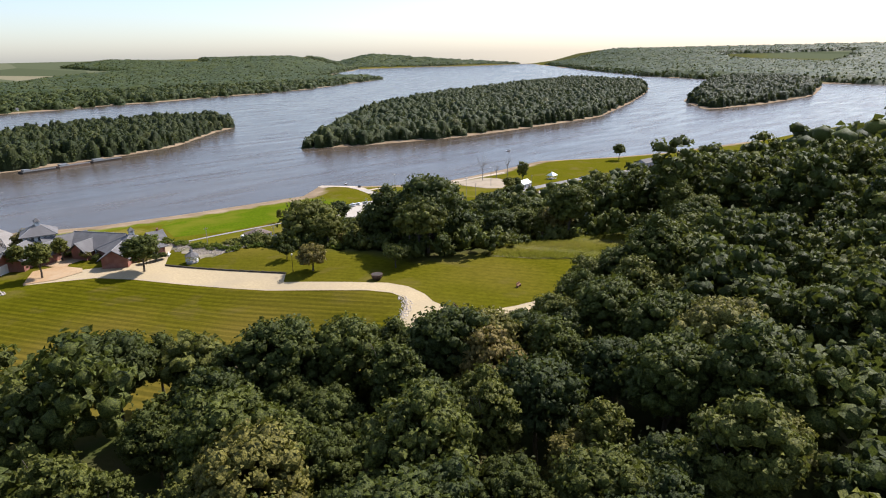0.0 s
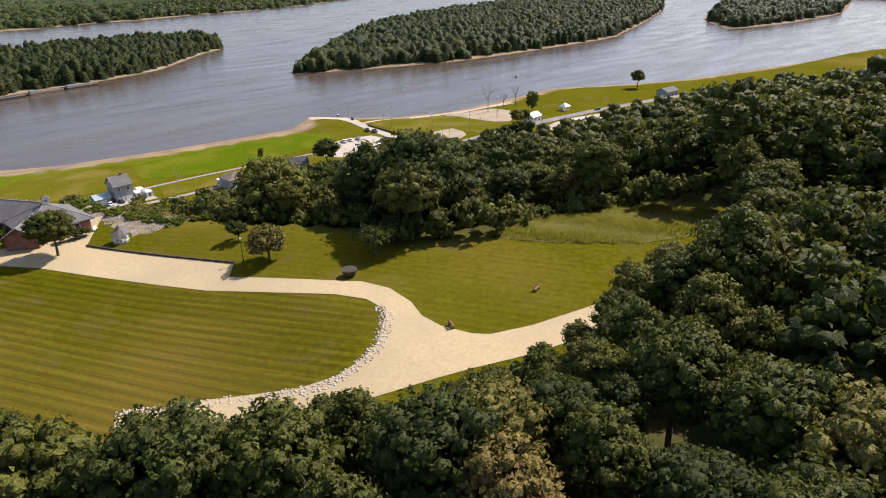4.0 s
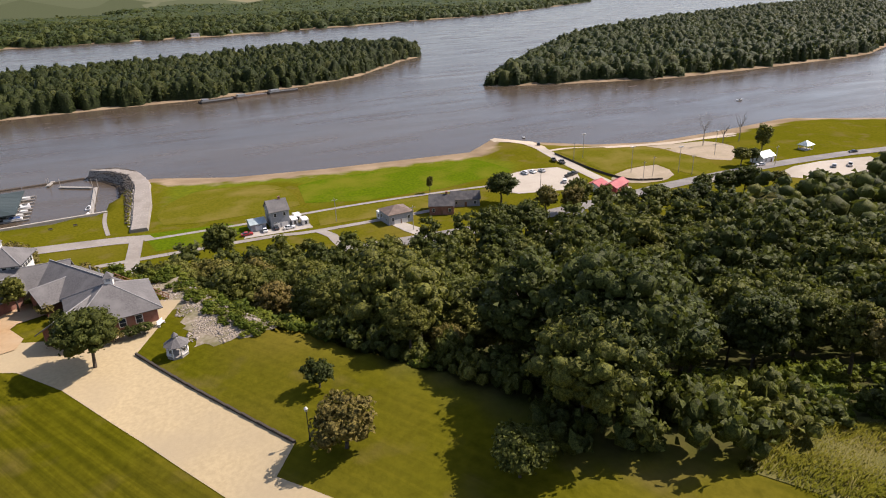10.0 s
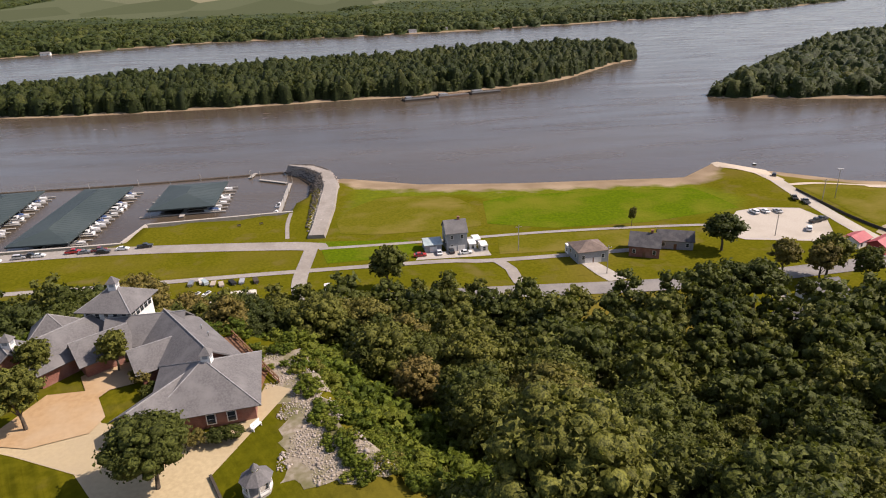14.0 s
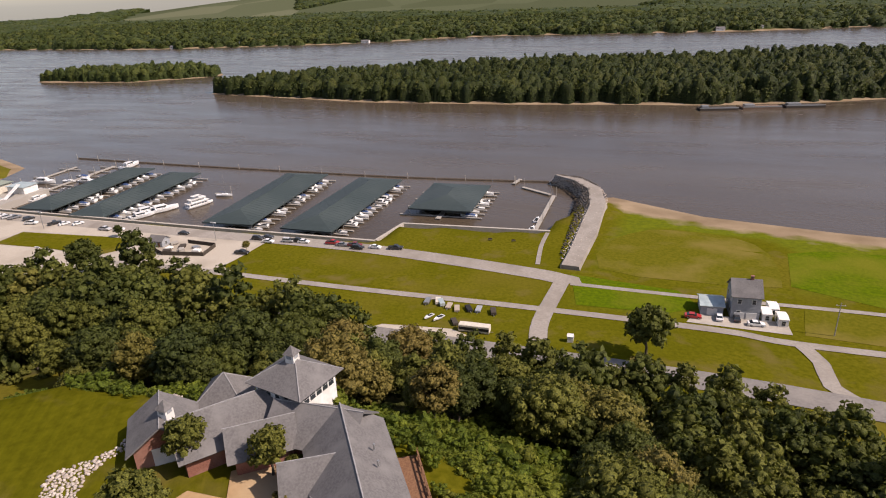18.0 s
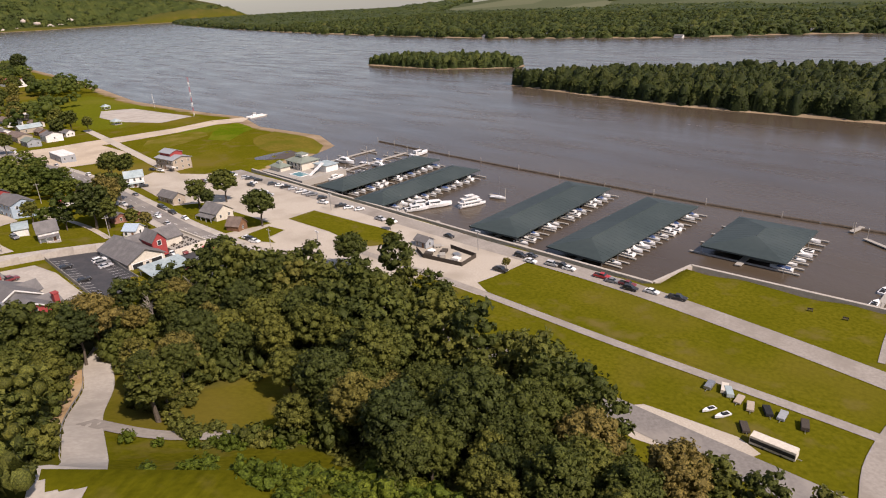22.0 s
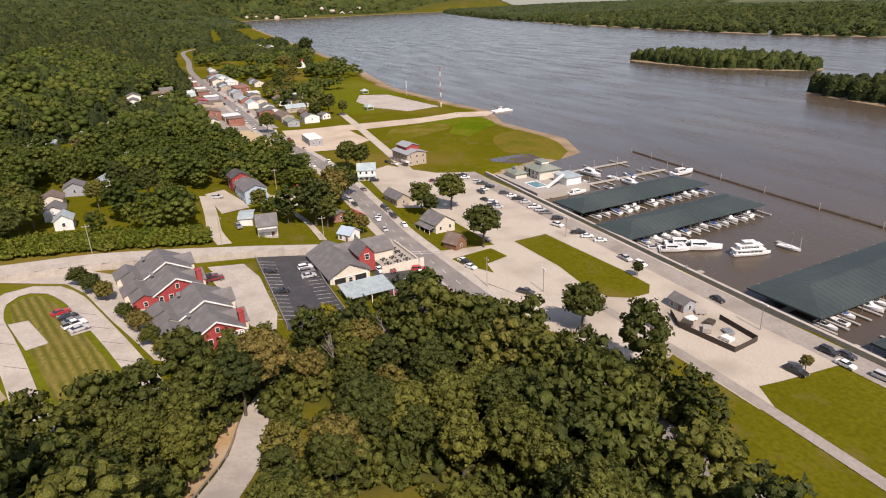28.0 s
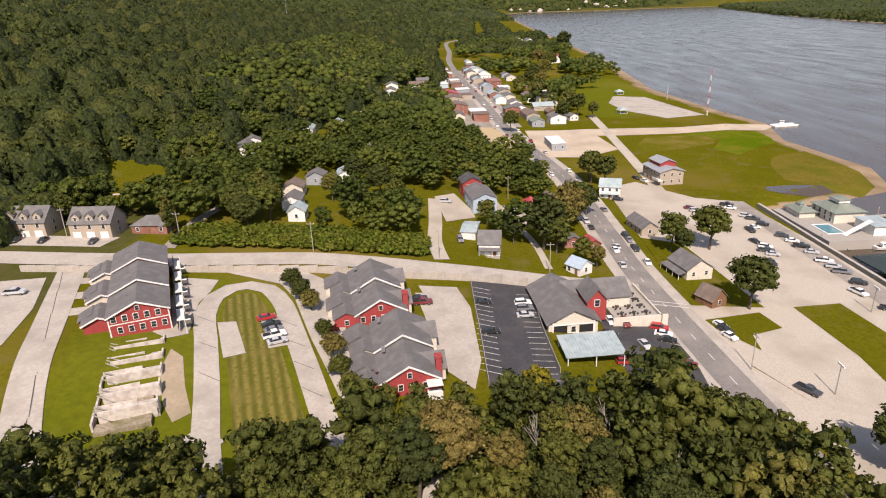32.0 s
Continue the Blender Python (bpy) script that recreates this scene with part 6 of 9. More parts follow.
SEDAN = car_kind("car", [(-2.3, 0.3), (-2.3, 0.8), (-2.15, 0.95), (-1.3, 1.0), (1.0, 0.98), (2.1, 0.82), (2.3, 0.65), (2.3, 0.3)], [(-1.75, 0.96), (-1.1, 1.42), (0.25, 1.42), (1.05, 0.96)], [(-1.15, 1.38), (-1.0, 1.47), (0.2, 1.47), (0.35, 1.38)], (-1.4, 1.4), 0.9, "parked saloon car")
SUV = car_kind("car", [(-2.35, 0.4), (-2.35, 1.05), (-2.2, 1.15), (1.05, 1.13), (2.15, 1.0), (2.35, 0.8), (2.35, 0.4)], [(-2.25, 1.1), (-2.0, 1.68), (0.35, 1.68), (1.1, 1.1)], [(-2.05, 1.64), (-1.95, 1.76), (0.3, 1.76), (0.42, 1.64)], (-1.45, 1.45), 0.95, "parked sport utility car")
PICKUP = car_kind("pickup", [(-2.8, 0.45), (-2.8, 1.12), (-0.75, 1.12), (-0.7, 1.15), (1.35, 1.15), (2.6, 1.02), (2.8, 0.8), (2.8, 0.45)], [(-0.75, 1.1), (-0.6, 1.76), (0.7, 1.76), (1.4, 1.1)], [(-0.65, 1.72), (-0.55, 1.84), (0.65, 1.84), (0.78, 1.72)], (-1.75, 1.75), 0.98, "parked pickup truck")
part("bed", Geo().box(-2.7, -0.85, 1.121, -0.85, 0.85, 1.135), BLACK, PICKUP)
PAINTS = {"white": (0.72, 0.72, 0.70), "silver": (0.45, 0.45, 0.45), "grey": (0.17, 0.17, 0.175), "black": (0.018, 0.018, 0.020), "red": (0.38, 0.02, 0.02), "blue": (0.04, 0.08, 0.20), "dark": (0.045, 0.047, 0.055), "maroon": (0.16, 0.02, 0.025)}
KINDS = {"s": (SEDAN, "car"), "u": (SUV, "sport utility car"), "p": (PICKUP, "pickup truck")}


def cars(spots, surface_word, group, lift=0.16):
    """Cars of the plan, as kind, paint, a, v, turn."""
    for k, paint, a, v, yaw in spots:
        base, word = KINDS[k]
        c_ = copy_thing(base, at(a, v, H(a, v) + lift, yaw))
        c_["label"] = f"{paint} {word} parked on the {surface_word}"
        c_["category"] = "pickup" if k == "p" else "car"
        c_["group"] = group
        for o in c_.children:
            o.color = rgb(PAINTS[paint])


LOT = "gravel lot by the marina"
cars([("s", "maroon", -301.4, 292.3, 95), ("u", "silver", -297.5, 293.4, 95), ("s", "black", -293.8, 295.7, 100), ("u", "white", -297.7, 299.4, 95), ("s", "silver", -290.2, 299.1, 95), ("p", "black", -306, 309.6, 60), ("s", "white", -301.4, 309.5, 60),
      ("u", "silver", -290.5, 311.6, 62), ("p", "dark", -286.9, 313.0, 62), ("u", "black", -280, 314, 64), ("s", "white", -276.6, 309.4, 85), ("p", "black", -273.3, 306.5, 5)], LOT, "cars in the marina lot")
cars([("u", "dark", -267, 315.6, 66), ("s", "white", -261.5, 316.9, 66), ("p", "black", -255.9, 317.5, 66), ("s", "silver", -250.2, 318.4, 66), ("s", "black", -260.9, 303.1, 20), ("u", "white", -255.2, 304.7, 60), ("p", "dark", -251.8, 303.4, 70),
      ("s", "silver", -248.3, 304.2, 70), ("u", "black", -239.8, 300.0, 10), ("p", "white", -242, 318.6, 66), ("u", "silver", -237, 319, 66), ("p", "grey", -232.6, 319.4, 66), ("u", "black", -224, 320, 66)], LOT, "cars in the marina lot")
cars([("p", "white", -217, 316, 20), ("p", "black", -206, 319, 66), ("s", "white", -201, 320, 66), ("s", "white", -195, 322, 66), ("u", "white", -170, 321.6, 5), ("p", "silver", -176.5, 320, 5), ("s", "black", -138.5, 326, 5), ("p", "black", -100.4, 315.6, 10),
      ("u", "black", -104, 330, 8), ("s", "dark", -101, 332.6, 8), ("s", "white", -98, 328.6, 8)], LOT, "cars along the quay")
cars([("u", "silver", -90.5, 331.5, 10), ("p", "black", -87, 332.5, 10), ("s", "white", -84, 332.5, 10), ("p", "red", -72, 334.6, 10), ("s", "grey", -67.5, 334, 12), ("p", "maroon", -62.5, 335, 8), ("u", "black", -60, 333, 8), ("s", "white", -54, 335.6, 5), ("p", "black", -46, 337, 12)], "quay road", "cars along the quay")
cars([("s", "black", -269.4, 244.9, 184), ("u", "black", -262.1, 256.4, 4), ("s", "grey", -257.8, 256.7, 4), ("p", "black", -249.5, 256.9, 4), ("s", "silver", -250, 250.6, 184), ("s", "white", -236.8, 257.9, 2), ("s", "silver", -233, 248.8, 182), ("s", "white", -193.5, 266.5, 25),
      ("u", "black", -190.5, 266.6, 25), ("s", "white", -187.5, 266.6, 25), ("p", "dark", -163.4, 275.2, 35), ("s", "dark", -302, 246.5, 186)], "main street", "cars along the street")


# ---- line paint ----
def marks(name, lines, width, material, label, lift=0.20):
    """Painted lines on the ground, as short bands between places of the plan."""
    g_ = Geo()
    for x0, y0, x1, y1 in lines:
        n_ = np.array([-(y1 - y0), x1 - x0]) / (np.hypot(x1 - x0, y1 - y0) + 1e-9) * width / 2
        z0, z1 = H(x0, y0) + lift, H(x1, y1) + lift
        g_.add([(x0 - n_[0], y0 - n_[1], z0), (x1 - n_[0], y1 - n_[1], z1), (x1 + n_[0], y1 + n_[1], z1), (x0 + n_[0], y0 + n_[1], z0)], [(0, 1, 2, 3)])
    ob = part(name, g_, material, None, label)
    ob.matrix_world = FR
    return tagged(ob, label, "road marking", kind="stuff")


marks("centre_line", [(*line_[i], *line_[i + 1]) for i in range(0, len(line_) - 1, 3)], 0.22, LINE_PAINT, "dashed white centre line of the street", 0.225)
stalls = []
for i in range(17):
    a0 = -206 + i * 2.75
    stalls += [(a0, 199.6 + i * 0.1, a0 + 1.0, 204.6 + i * 0.1), (a0 + 2, 212.2 + i * 0.12, a0 + 1.2, 217.2 + i * 0.12)]
for i in range(9):
    stalls.append((-199 + i * 3.2, 246.0 + i * 0.5, -197.6 + i * 3.2, 251.2 + i * 0.3))
marks("stall_line", stalls, 0.16, LINE_PAINT, "white parking stall lines", 0.18)
marks("crosswalk", [(-207.4, 249.6, -206.2, 261.6), (-205.2, 249.4, -204.0, 261.4)], 0.35, LINE_PAINT, "painted crossing over the street", 0.23)
joints = [(-150 - 12 * i, 146.5 - 5 * i, -152.4 - 12 * i, 141.3 - 5 * i) for i in range(3)] + [(-150 - 9 * i, 163.8 - 4 * i, -147.6 - 9 * i, 168.8 - 4 * i) for i in range(4)] + [(-124 - 13 * i, 120.4 - 6.4 * i, -136.5 - 13 * i, 114.0 - 6.4 * i) for i in range(6)]
marks("drive_joint", joints, 0.14, NEW_ASPHALT, "dark joints in the concrete drives", 0.22)

# ---- harbour ----
def seawall(pts, top, label):
    c_ = np.concatenate([np.linspace(p, q, max(2, int(math.hypot(q[0] - p[0], q[1] - p[1]) / 6.0)), endpoint=False) for p, q in zip(pts[:-1], pts[1:])] + [np.array([pts[-1]], float)])
    t = thing("seawall", FR, label, "seawall")
    for p, q in zip(c_[:-1], c_[1:]):
        ln = float(np.hypot(*(q - p)))
        o = part("wall_panel", Geo().box(0, -0.7, -3.5, ln, 0.5, top), CONCRETE, t)
        o.matrix_local = pose(p[0], p[1], 0, 0, 0, math.degrees(math.atan2(q[1] - p[1], q[0] - p[0])))


seawall([(-309, 324.5), (-262, 327), (-140, 336), (-58, 343)], 3.65, "pale concrete quay wall of the marina")
seawall([(-58, 343.2), (-56, 364), (3, 372), (4.5, 372.2)], 3.75, "pale concrete seawall around the grass")

POST = Geo().tube((0, 0, -3), (0, 0, 4.6), 0.13, 0.11, 6).mesh("post")
POST.materials.append(STEEL)
FINGER = Geo().box(0, -0.45, 0.25, 8.0, 0.45, 0.6).mesh("finger_pier")
FINGER.materials.append(GREY_WOOD)
PILE = Geo().tube((0, 0, -3), (0, 0, 4.5), 0.16, 0.14, 6).tube((0, 0, 4.5), (0, 0, 4.8), 0.2, 0.05, 6).mesh("pile")
PILE.materials.append(GREY_WOOD)


def hull(length, beam, depth, n=7):
    """A boat's hull, bow towards +x: rounded stations from stern to stem."""
    g_ = Geo()
    rings = []
    for i in range(n):
        s = i / (n - 1)
        x = -length / 2 + length * s
        w = beam / 2 * (1 - max(0, s - 0.45) ** 2.2 * 3.7) if s < 1 else 0.04
        w = max(w, 0.05)
        top = depth * (0.95 + 0.35 * s * s)
        keel = -0.25 + 0.75 * depth * max(0, s - 0.6) ** 2 * 4
        rings.append([(x, -w, top), (x, -w * 0.8, depth * 0.25), (x, 0, keel), (x, w * 0.8, depth * 0.25), (x, w, top)])
    v_ = [p for r_ in rings for p in r_]
    f = []
    for i in range(n - 1):
        for k in range(4):
            f.append((i * 5 + k, i * 5 + k + 1, i * 5 + 5 + k + 1, i * 5 + 5 + k))
        f.append((i * 5 + 4, i * 5, i * 5 + 5, i * 5 + 9))
    f.append((0, 1, 2, 3, 4))
    return g_.add(v_, f)


def boat_kind(length, beam, depth, cabin, label, fly=False, canvas=False):
    t = thing("boat", pose(0, 0, 0), label, "boat")
    part("hull", hull(length, beam, depth), GELCOAT, t)
    w = beam / 2 * 0.78
    x0, x1 = -length * 0.40, length * 0.05
    if canvas:
        part("cover", Geo().add([(x0, -w, depth), (x1 + 1.2, -w * 0.8, depth * 1.1), (x1 + 1.2, w * 0.8, depth * 1.1), (x0, w, depth), (x0 + 0.3, 0, depth + 0.7), (x1 + 0.2, 0, depth + 1.0)], [(0, 1, 5, 4), (3, 4, 5, 2), (1, 2, 5), (0, 4, 3)]), CANVAS, t, "blue canvas boat cover")
    else:
        part("cockpit", Geo().box(x0, -w * 0.9, depth * 0.96, x1, w * 0.9, depth * 1.03), BLACK, t)
        part("windscreen", Geo().add([(x1, -w * 0.9, depth), (x1, w * 0.9, depth), (x1 - 0.5, w * 0.8, depth + 0.6), (x1 - 0.5, -w * 0.8, depth + 0.6), (x1 + 0.06, -w * 0.9, depth), (x1 + 0.06, w * 0.9, depth), (x1 - 0.44, w * 0.8, depth + 0.6), (x1 - 0.44, -w * 0.8, depth + 0.6)],
                                 [(0, 1, 2, 3), (7, 6, 5, 4), (0, 3, 7, 4), (1, 5, 6, 2), (3, 2, 6, 7)]), GLASS, t)
    if cabin:
        part("cabin", Geo().add([(x0 + 1, -w * 0.85, depth), (x1 + 1.6, -w * 0.6, depth), (x1 + 1.6, w * 0.6, depth), (x0 + 1, w * 0.85, depth), (x0 + 1, -w * 0.8, depth + cabin), (x1 + 0.2, -w * 0.6, depth + cabin), (x1 + 0.2, w * 0.6, depth + cabin), (x0 + 1, w * 0.8, depth + cabin)],
                            [(0, 1, 5, 4), (1, 2, 6, 5), (2, 3, 7, 6), (3, 0, 4, 7), (4, 5, 6, 7)]), GELCOAT, t)
        part("cabin_glazing", Geo().box(x0 + 1.3, -w * 0.86, depth + cabin * 0.45, x1 + 0.3, w * 0.86, depth + cabin * 0.8), GLASS, t)
    if fly:
        part("flybridge", Geo().box(x0 + 1.2, -w * 0.6, depth + cabin, x1 - 0.6, w * 0.6, depth + cabin + 0.6).box(x0 + 1.0, -w * 0.65, depth + cabin + 1.9, x1 - 0.8, w * 0.65, depth + cabin + 2.0), GELCOAT, t)
    return t


BOATS = [boat_kind(6.6, 2.3, 0.85, 0, "white open motor boat moored in its slip"), boat_kind(7.4, 2.5, 0.95, 0, "white motor boat under a blue canvas cover", canvas=True), boat_kind(9.5, 3.1, 1.2, 1.1, "white cabin cruiser moored in its slip")]
rngb = np.random.default_rng(101)


def boat(kind, a, v, yaw, scale=1.0, z=0.0):
    b_ = copy_thing(BOATS[kind], at(a, v, z, yaw))
    b_.matrix_world = at(a, v, z, yaw) @ Matrix.Diagonal((scale, scale, scale, 1))
    b_["group"] = "boats of the marina"
    return b_


def covered_dock(a, v0, length, width, yaw, label, boats_west=False):
    """A long roofed boat dock: a hipped metal roof on posts over slips and a walkway. Local y runs out from the quay."""
    t = thing("covered_dock", at(a, v0, 0, yaw), label, "dock", "covered docks")
    x, e, r, k = width / 2, 3.7, 6.3, width / 2
    g_ = Geo()
    for f in ([(-x, 0, e), (0, k, r), (0, length - k, r), (-x, length, e)], [(x, 0, e), (x, length, e), (0, length - k, r), (0, k, r)], [(-x, 0, e), (x, 0, e), (0, k, r)], [(x, length, e), (-x, length, e), (0, length - k, r)]):
        g_.slab(f, 0.12)
    part("roof", g_, GREEN_METAL, t)
    seams = Geo()
    for i in range(int(length / 2.4)):
        y = 1.0 + i * 2.4
        reach = min(1.0, y / k, (length - y) / k)
        for s in (-1, 1):
            seams.tube((s * x, y, e + 0.02), (s * x * (1 - reach), y, e + (r - e) * reach + 0.02), 0.035, 0.035, 3)
    part("roof_seams", seams, GREEN_METAL, t)
    part("ridge_cap", Geo().tube((0, k, r + 0.02), (0, length - k, r + 0.02), 0.14, 0.14, 6), GREEN_METAL, t)
    part("fascia", Geo().box(-x, -0.08, e - 0.55, x, 0.08, e).box(-x, length - 0.08, e - 0.55, x, length + 0.08, e).box(-x - 0.08, 0, e - 0.45, -x + 0.08, length, e).box(x - 0.08, 0, e - 0.45, x + 0.08, length, e), GREEN_METAL, t)
    part("walkway", Geo().box(-1.1, -3, 0.3, 1.1, length, 0.65), GREY_WOOD, t)
    n_ = max(3, int(length / 10))
    for s in (-1, 1):
        for i in range(n_ + 1):
            p_ = part("post", POST, STEEL, t)
            p_.matrix_local = pose(s * (x - 0.4), 0.4 + i * (length - 0.8) / n_, -0.6)
    slips = int(length / 5.2)
    for i in range(slips + 1):
        for s in (-1, 1):
            if s < 0 and i % 2:
                continue
            f_ = part("finger_pier", FINGER, GREY_WOOD, t)
            f_.matrix_local = pose(s * 1.0, 1.0 + i * (length - 2.0) / slips, 0, 0, 0, 0 if s > 0 else 180) @ Matrix.Diagonal(((x + 3.4) / 8.0, 1, 1, 1))
    m0 = at(a, v0, 0, yaw)
    for i in range(slips):
        y = 3.4 + i * (length - 2.0) / slips
        if rngb.random() < 0.88:
            kk = int(rngb.integers(3))
            ln = (6.6, 7.4, 9.5)[kk]
            b_ = copy_thing(BOATS[kk], m0 @ pose(x + 1.5 - ln / 2 + rngb.uniform(0, 2.2), y, 0, 0, 0, 0 if rngb.random() < 0.7 else 180))
            b_["group"] = "boats of the marina"
        if boats_west and rngb.random() < 0.6 and i % 2 == 0:
            kk = int(rngb.integers(2))
            b_ = copy_thing(BOATS[kk], m0 @ pose(-x + 2.5, y, 0, 0, 0, 180))
            b_["group"] = "boats of the marina"


DOCK_LABEL = "long covered boat dock with a dark blue-green metal roof"
covered_dock(-91.7, 345, 78, 24, 4, DOCK_LABEL)
covered_dock(-130, 342, 80, 24, 8, DOCK_LABEL)
covered_dock(-202, 331.5, 75, 20, 8, DOCK_LABEL)
covered_dock(-237, 332, 76, 20, 8, DOCK_LABEL)
covered_dock(-48, 384, 40, 29, 6, "short wide covered boat dock with a dark metal roof")


def open_pier(a, v, length, yaw, label, fingers=0, width=1.8):
    t = thing("pier", at(a, v, 0, yaw), label, "pier")
    n_ = max(1, int(length / 8))
    for i in range(n_):
        part("deck_section", Geo().box(-width / 2, i * length / n_, 0.3, width / 2, (i + 1) * length / n_ - 0.06, 0.7), GREY_WOOD, t)
    for i in range(0, n_ + 1, 2):
        o = part("pile", PILE, GREY_WOOD, t)
        o.matrix_local = pose(width / 2 + 0.2, i * length / n_, 0)
    for i in range(fingers):
        for s in (0, 180):
            f_ = part("finger_pier", FINGER, GREY_WOOD, t)
            f_.matrix_local = pose(0, (i + 0.7) * length / fingers, 0, 0, 0, s)
    return t


open_pier(-268, 330, 86, 7, "long floating pier with finger berths", 9, 2.2)
open_pier(-296, 352, 56, 6, "narrow floating pier beyond the harbour office", 3)
open_pier(-163, 334, 8, 0, "short floating gangway from the quay")
open_pier(-180, 336, 20, 60, "small floating pier with moored launches", 2)
open_pier(-165, 386, 9, 95, "short floating landing stage")
open_pier(-3, 373, 54, 4, "floating pier beside the stone jetty")
open_pier(-9, 428, 18, 62, "floating pier end by the harbour mouth")
open_pier(-31, 441, 9, -8, "small floating landing by the boom")
for k, a, v, yaw, s in ((2, -262, 352, 95, 1.1), (0, -276, 366, 185, 1), (2, -264, 384, 5, 1.2), (1, -277, 392, 185, 1), (2, -288, 376, 10, 1.5), (0, -262, 370, 5, 1), (2, -268, 418, 95, 1.5), (2, -183, 346, 65, 1.2), (2, -186, 352, 65, 1.35), (2, -180, 356, 62, 1.5), (0, -188, 342, 70, 1), (0, -5, 380, 90, 1), (0, -6, 392, 90, 0.9)):
    boat(k, a, v, yaw, s)


def houseboat(a, v, yaw):
    t = thing("yacht", at(a, v, 0, yaw) @ Matrix.Diagonal((0.68, 0.68, 0.68, 1)), "big white multi-deck houseboat moored in the harbour", "yacht")
    part("hull", hull(21, 5.6, 1.5, 9), GELCOAT, t)
    for i, (x0, x1, z0, w) in enumerate(((-9.5, 5.5, 1.4, 2.45), (-7.5, 3.5, 3.8, 2.2))):
        part("deckhouse", Geo().box(x0, -w, z0, x1, w, z0 + 2.3), GELCOAT, t)
        for s in (-1, 1):
            for j in range(6):
                xx = x0 + 0.8 + j * (x1 - x0 - 1.6) / 6
                part("side_window", Geo().box(xx, s * (w + 0.02) - 0.03, z0 + 0.9, xx + (x1 - x0 - 1.6) / 6 - 0.35, s * (w + 0.02) + 0.03, z0 + 1.7), GLASS, t)
        part("roof_deck", Geo().box(x0 - 0.9, -w - 0.4, z0 + 2.3, x1 + 1.2, w + 0.4, z0 + 2.42), WHITE, t)
    part("sun_roof", Geo().box(-5.5, -1.9, 8.0, 1.0, 1.9, 8.15), WHITE, t)
    for x in (-5.2, 0.7):
        for y in (-1.7, 1.7):
            part("stanchion", Geo().tube((x, y, 6.2), (x, y, 8.0), 0.05, 0.05, 5), STEEL, t)
    part("mast", Geo().tube((-2, 0, 8.1), (-2, 0, 11), 0.06, 0.03, 5), STEEL, t)


houseboat(-168.5, 368, 74)


def sailboat(a, v, yaw):
    t = thing("sailboat", at(a, v, 0, yaw), "small white sailing boat with a bare mast", "boat")
    part("hull", hull(8.5, 2.5, 1.0), GELCOAT, t)
    part("cabin", Geo().box(-1.2, -0.7, 0.95, 1.6, 0.7, 1.5), GELCOAT, t)
    part("mast", Geo().tube((0.6, 0, 1.4), (0.6, 0, 11.5), 0.07, 0.05, 6), STEEL, t)
    part("boom", Geo().tube((0.6, 0, 2.3), (-3.0, 0, 2.4), 0.10, 0.08, 6), CANVAS, t)


sailboat(-167, 384, 15)
sailboat(-276, 382, 8)

# the floating boom that shelters the harbour
boom = thing("floating_boom", FR, "long weathered floating boom of logs sheltering the harbour", "breakwater")
bp = curve_points([(-322, 426), (-238, 429), (-155, 434), (-89, 439), (-32, 447), (-14, 450)], 12.0)
LOG = surface("wet_dark_logs", (0.11, 0.085, 0.06), (0.06, 0.047, 0.035), 1.2, 0.85)
RUST = surface("rusty_steel", (0.20, 0.13, 0.085), (0.13, 0.09, 0.065), 2.0, 0.85)
for i, (p, q) in enumerate(zip(bp[:-1], bp[1:])):
    part("float", Geo().tube((*p, 0.15), (*(p + (q - p) * 0.96), 0.2), 0.62, 0.62, 8), LOG, boom)
    if i % 2 == 0:
        o = part("pile", PILE, GREY_WOOD, boom)
        o.matrix_local = pose(p[0], p[1] - 1.0, -1.6)

# the stone jetty
JETTY = [(14.5, 338), (24.5, 338), (24.5, 372), (22, 412), (16, 436), (4, 450), (-12, 453), (-14, 446), (-4, 438), (4, 424), (7, 396), (9, 372), (11, 350)]
jt = Geo()
inner = [(16.5, 338), (22.5, 338), (22.5, 372), (20, 410), (14, 431), (3, 444), (-10, 448), (-11, 447), (0, 440), (9, 428), (14, 405), (15.5, 372), (16.5, 350)]
k = len(JETTY)
jt.add([(x, y, -3) for x, y in JETTY] + [(x, y, 5.0) for x, y in inner], [tuple(range(k, 2 * k))] + [(i, (i + 1) % k, k + (i + 1) % k, k + i) for i in range(k)])
jetty = part("jetty", jt, LANE, None, "pale stone jetty guarding the harbour mouth")
jetty.matrix_world = FR
tagged(jetty, "", "jetty", kind="structure")


def jetty_z(a, v):
    return np.interp(signed(JETTY, a, v), [-1, 0, 3.5], [-1.5, 0.4, 4.8])


aa, vv, rr = scatter(-16, 27, 338, 456, 1.15, 81, lambda a, v: (signed(JETTY, a, v) > -0.8) & (signed(inner, a, v) < 0.5) & (a < 14.5 - (v - 338) * 0.02))
rubble("riprap", list(zip(aa, vv, jetty_z(aa, vv))), GREY_RUBBLE, "dark grey rubble bank of the stone jetty", (0.35, 0.75), 5)
aa, vv, rr = scatter(-16, 27, 338, 456, 1.3, 82, lambda a, v: (signed(JETTY, a, v) > -0.8) & ((signed(inner, a, v) < 0.2) & (a >= 14.5 - (v - 338) * 0.02)))
rubble("riprap", list(zip(aa, vv, jetty_z(aa, vv))), PALE_RUBBLE, "pale rubble bank of the stone jetty", (0.25, 0.55), 6)
aa, vv, rr = scatter(-12, 24, 340, 446, 2.6, 83, lambda a, v: signed(inner, a, v) > 0.3)
ca, cv, rr = scatter(-14, 26, 337, 455, 1.5, 84, lambda a, v: signed(inner, a, v) > 0.2)
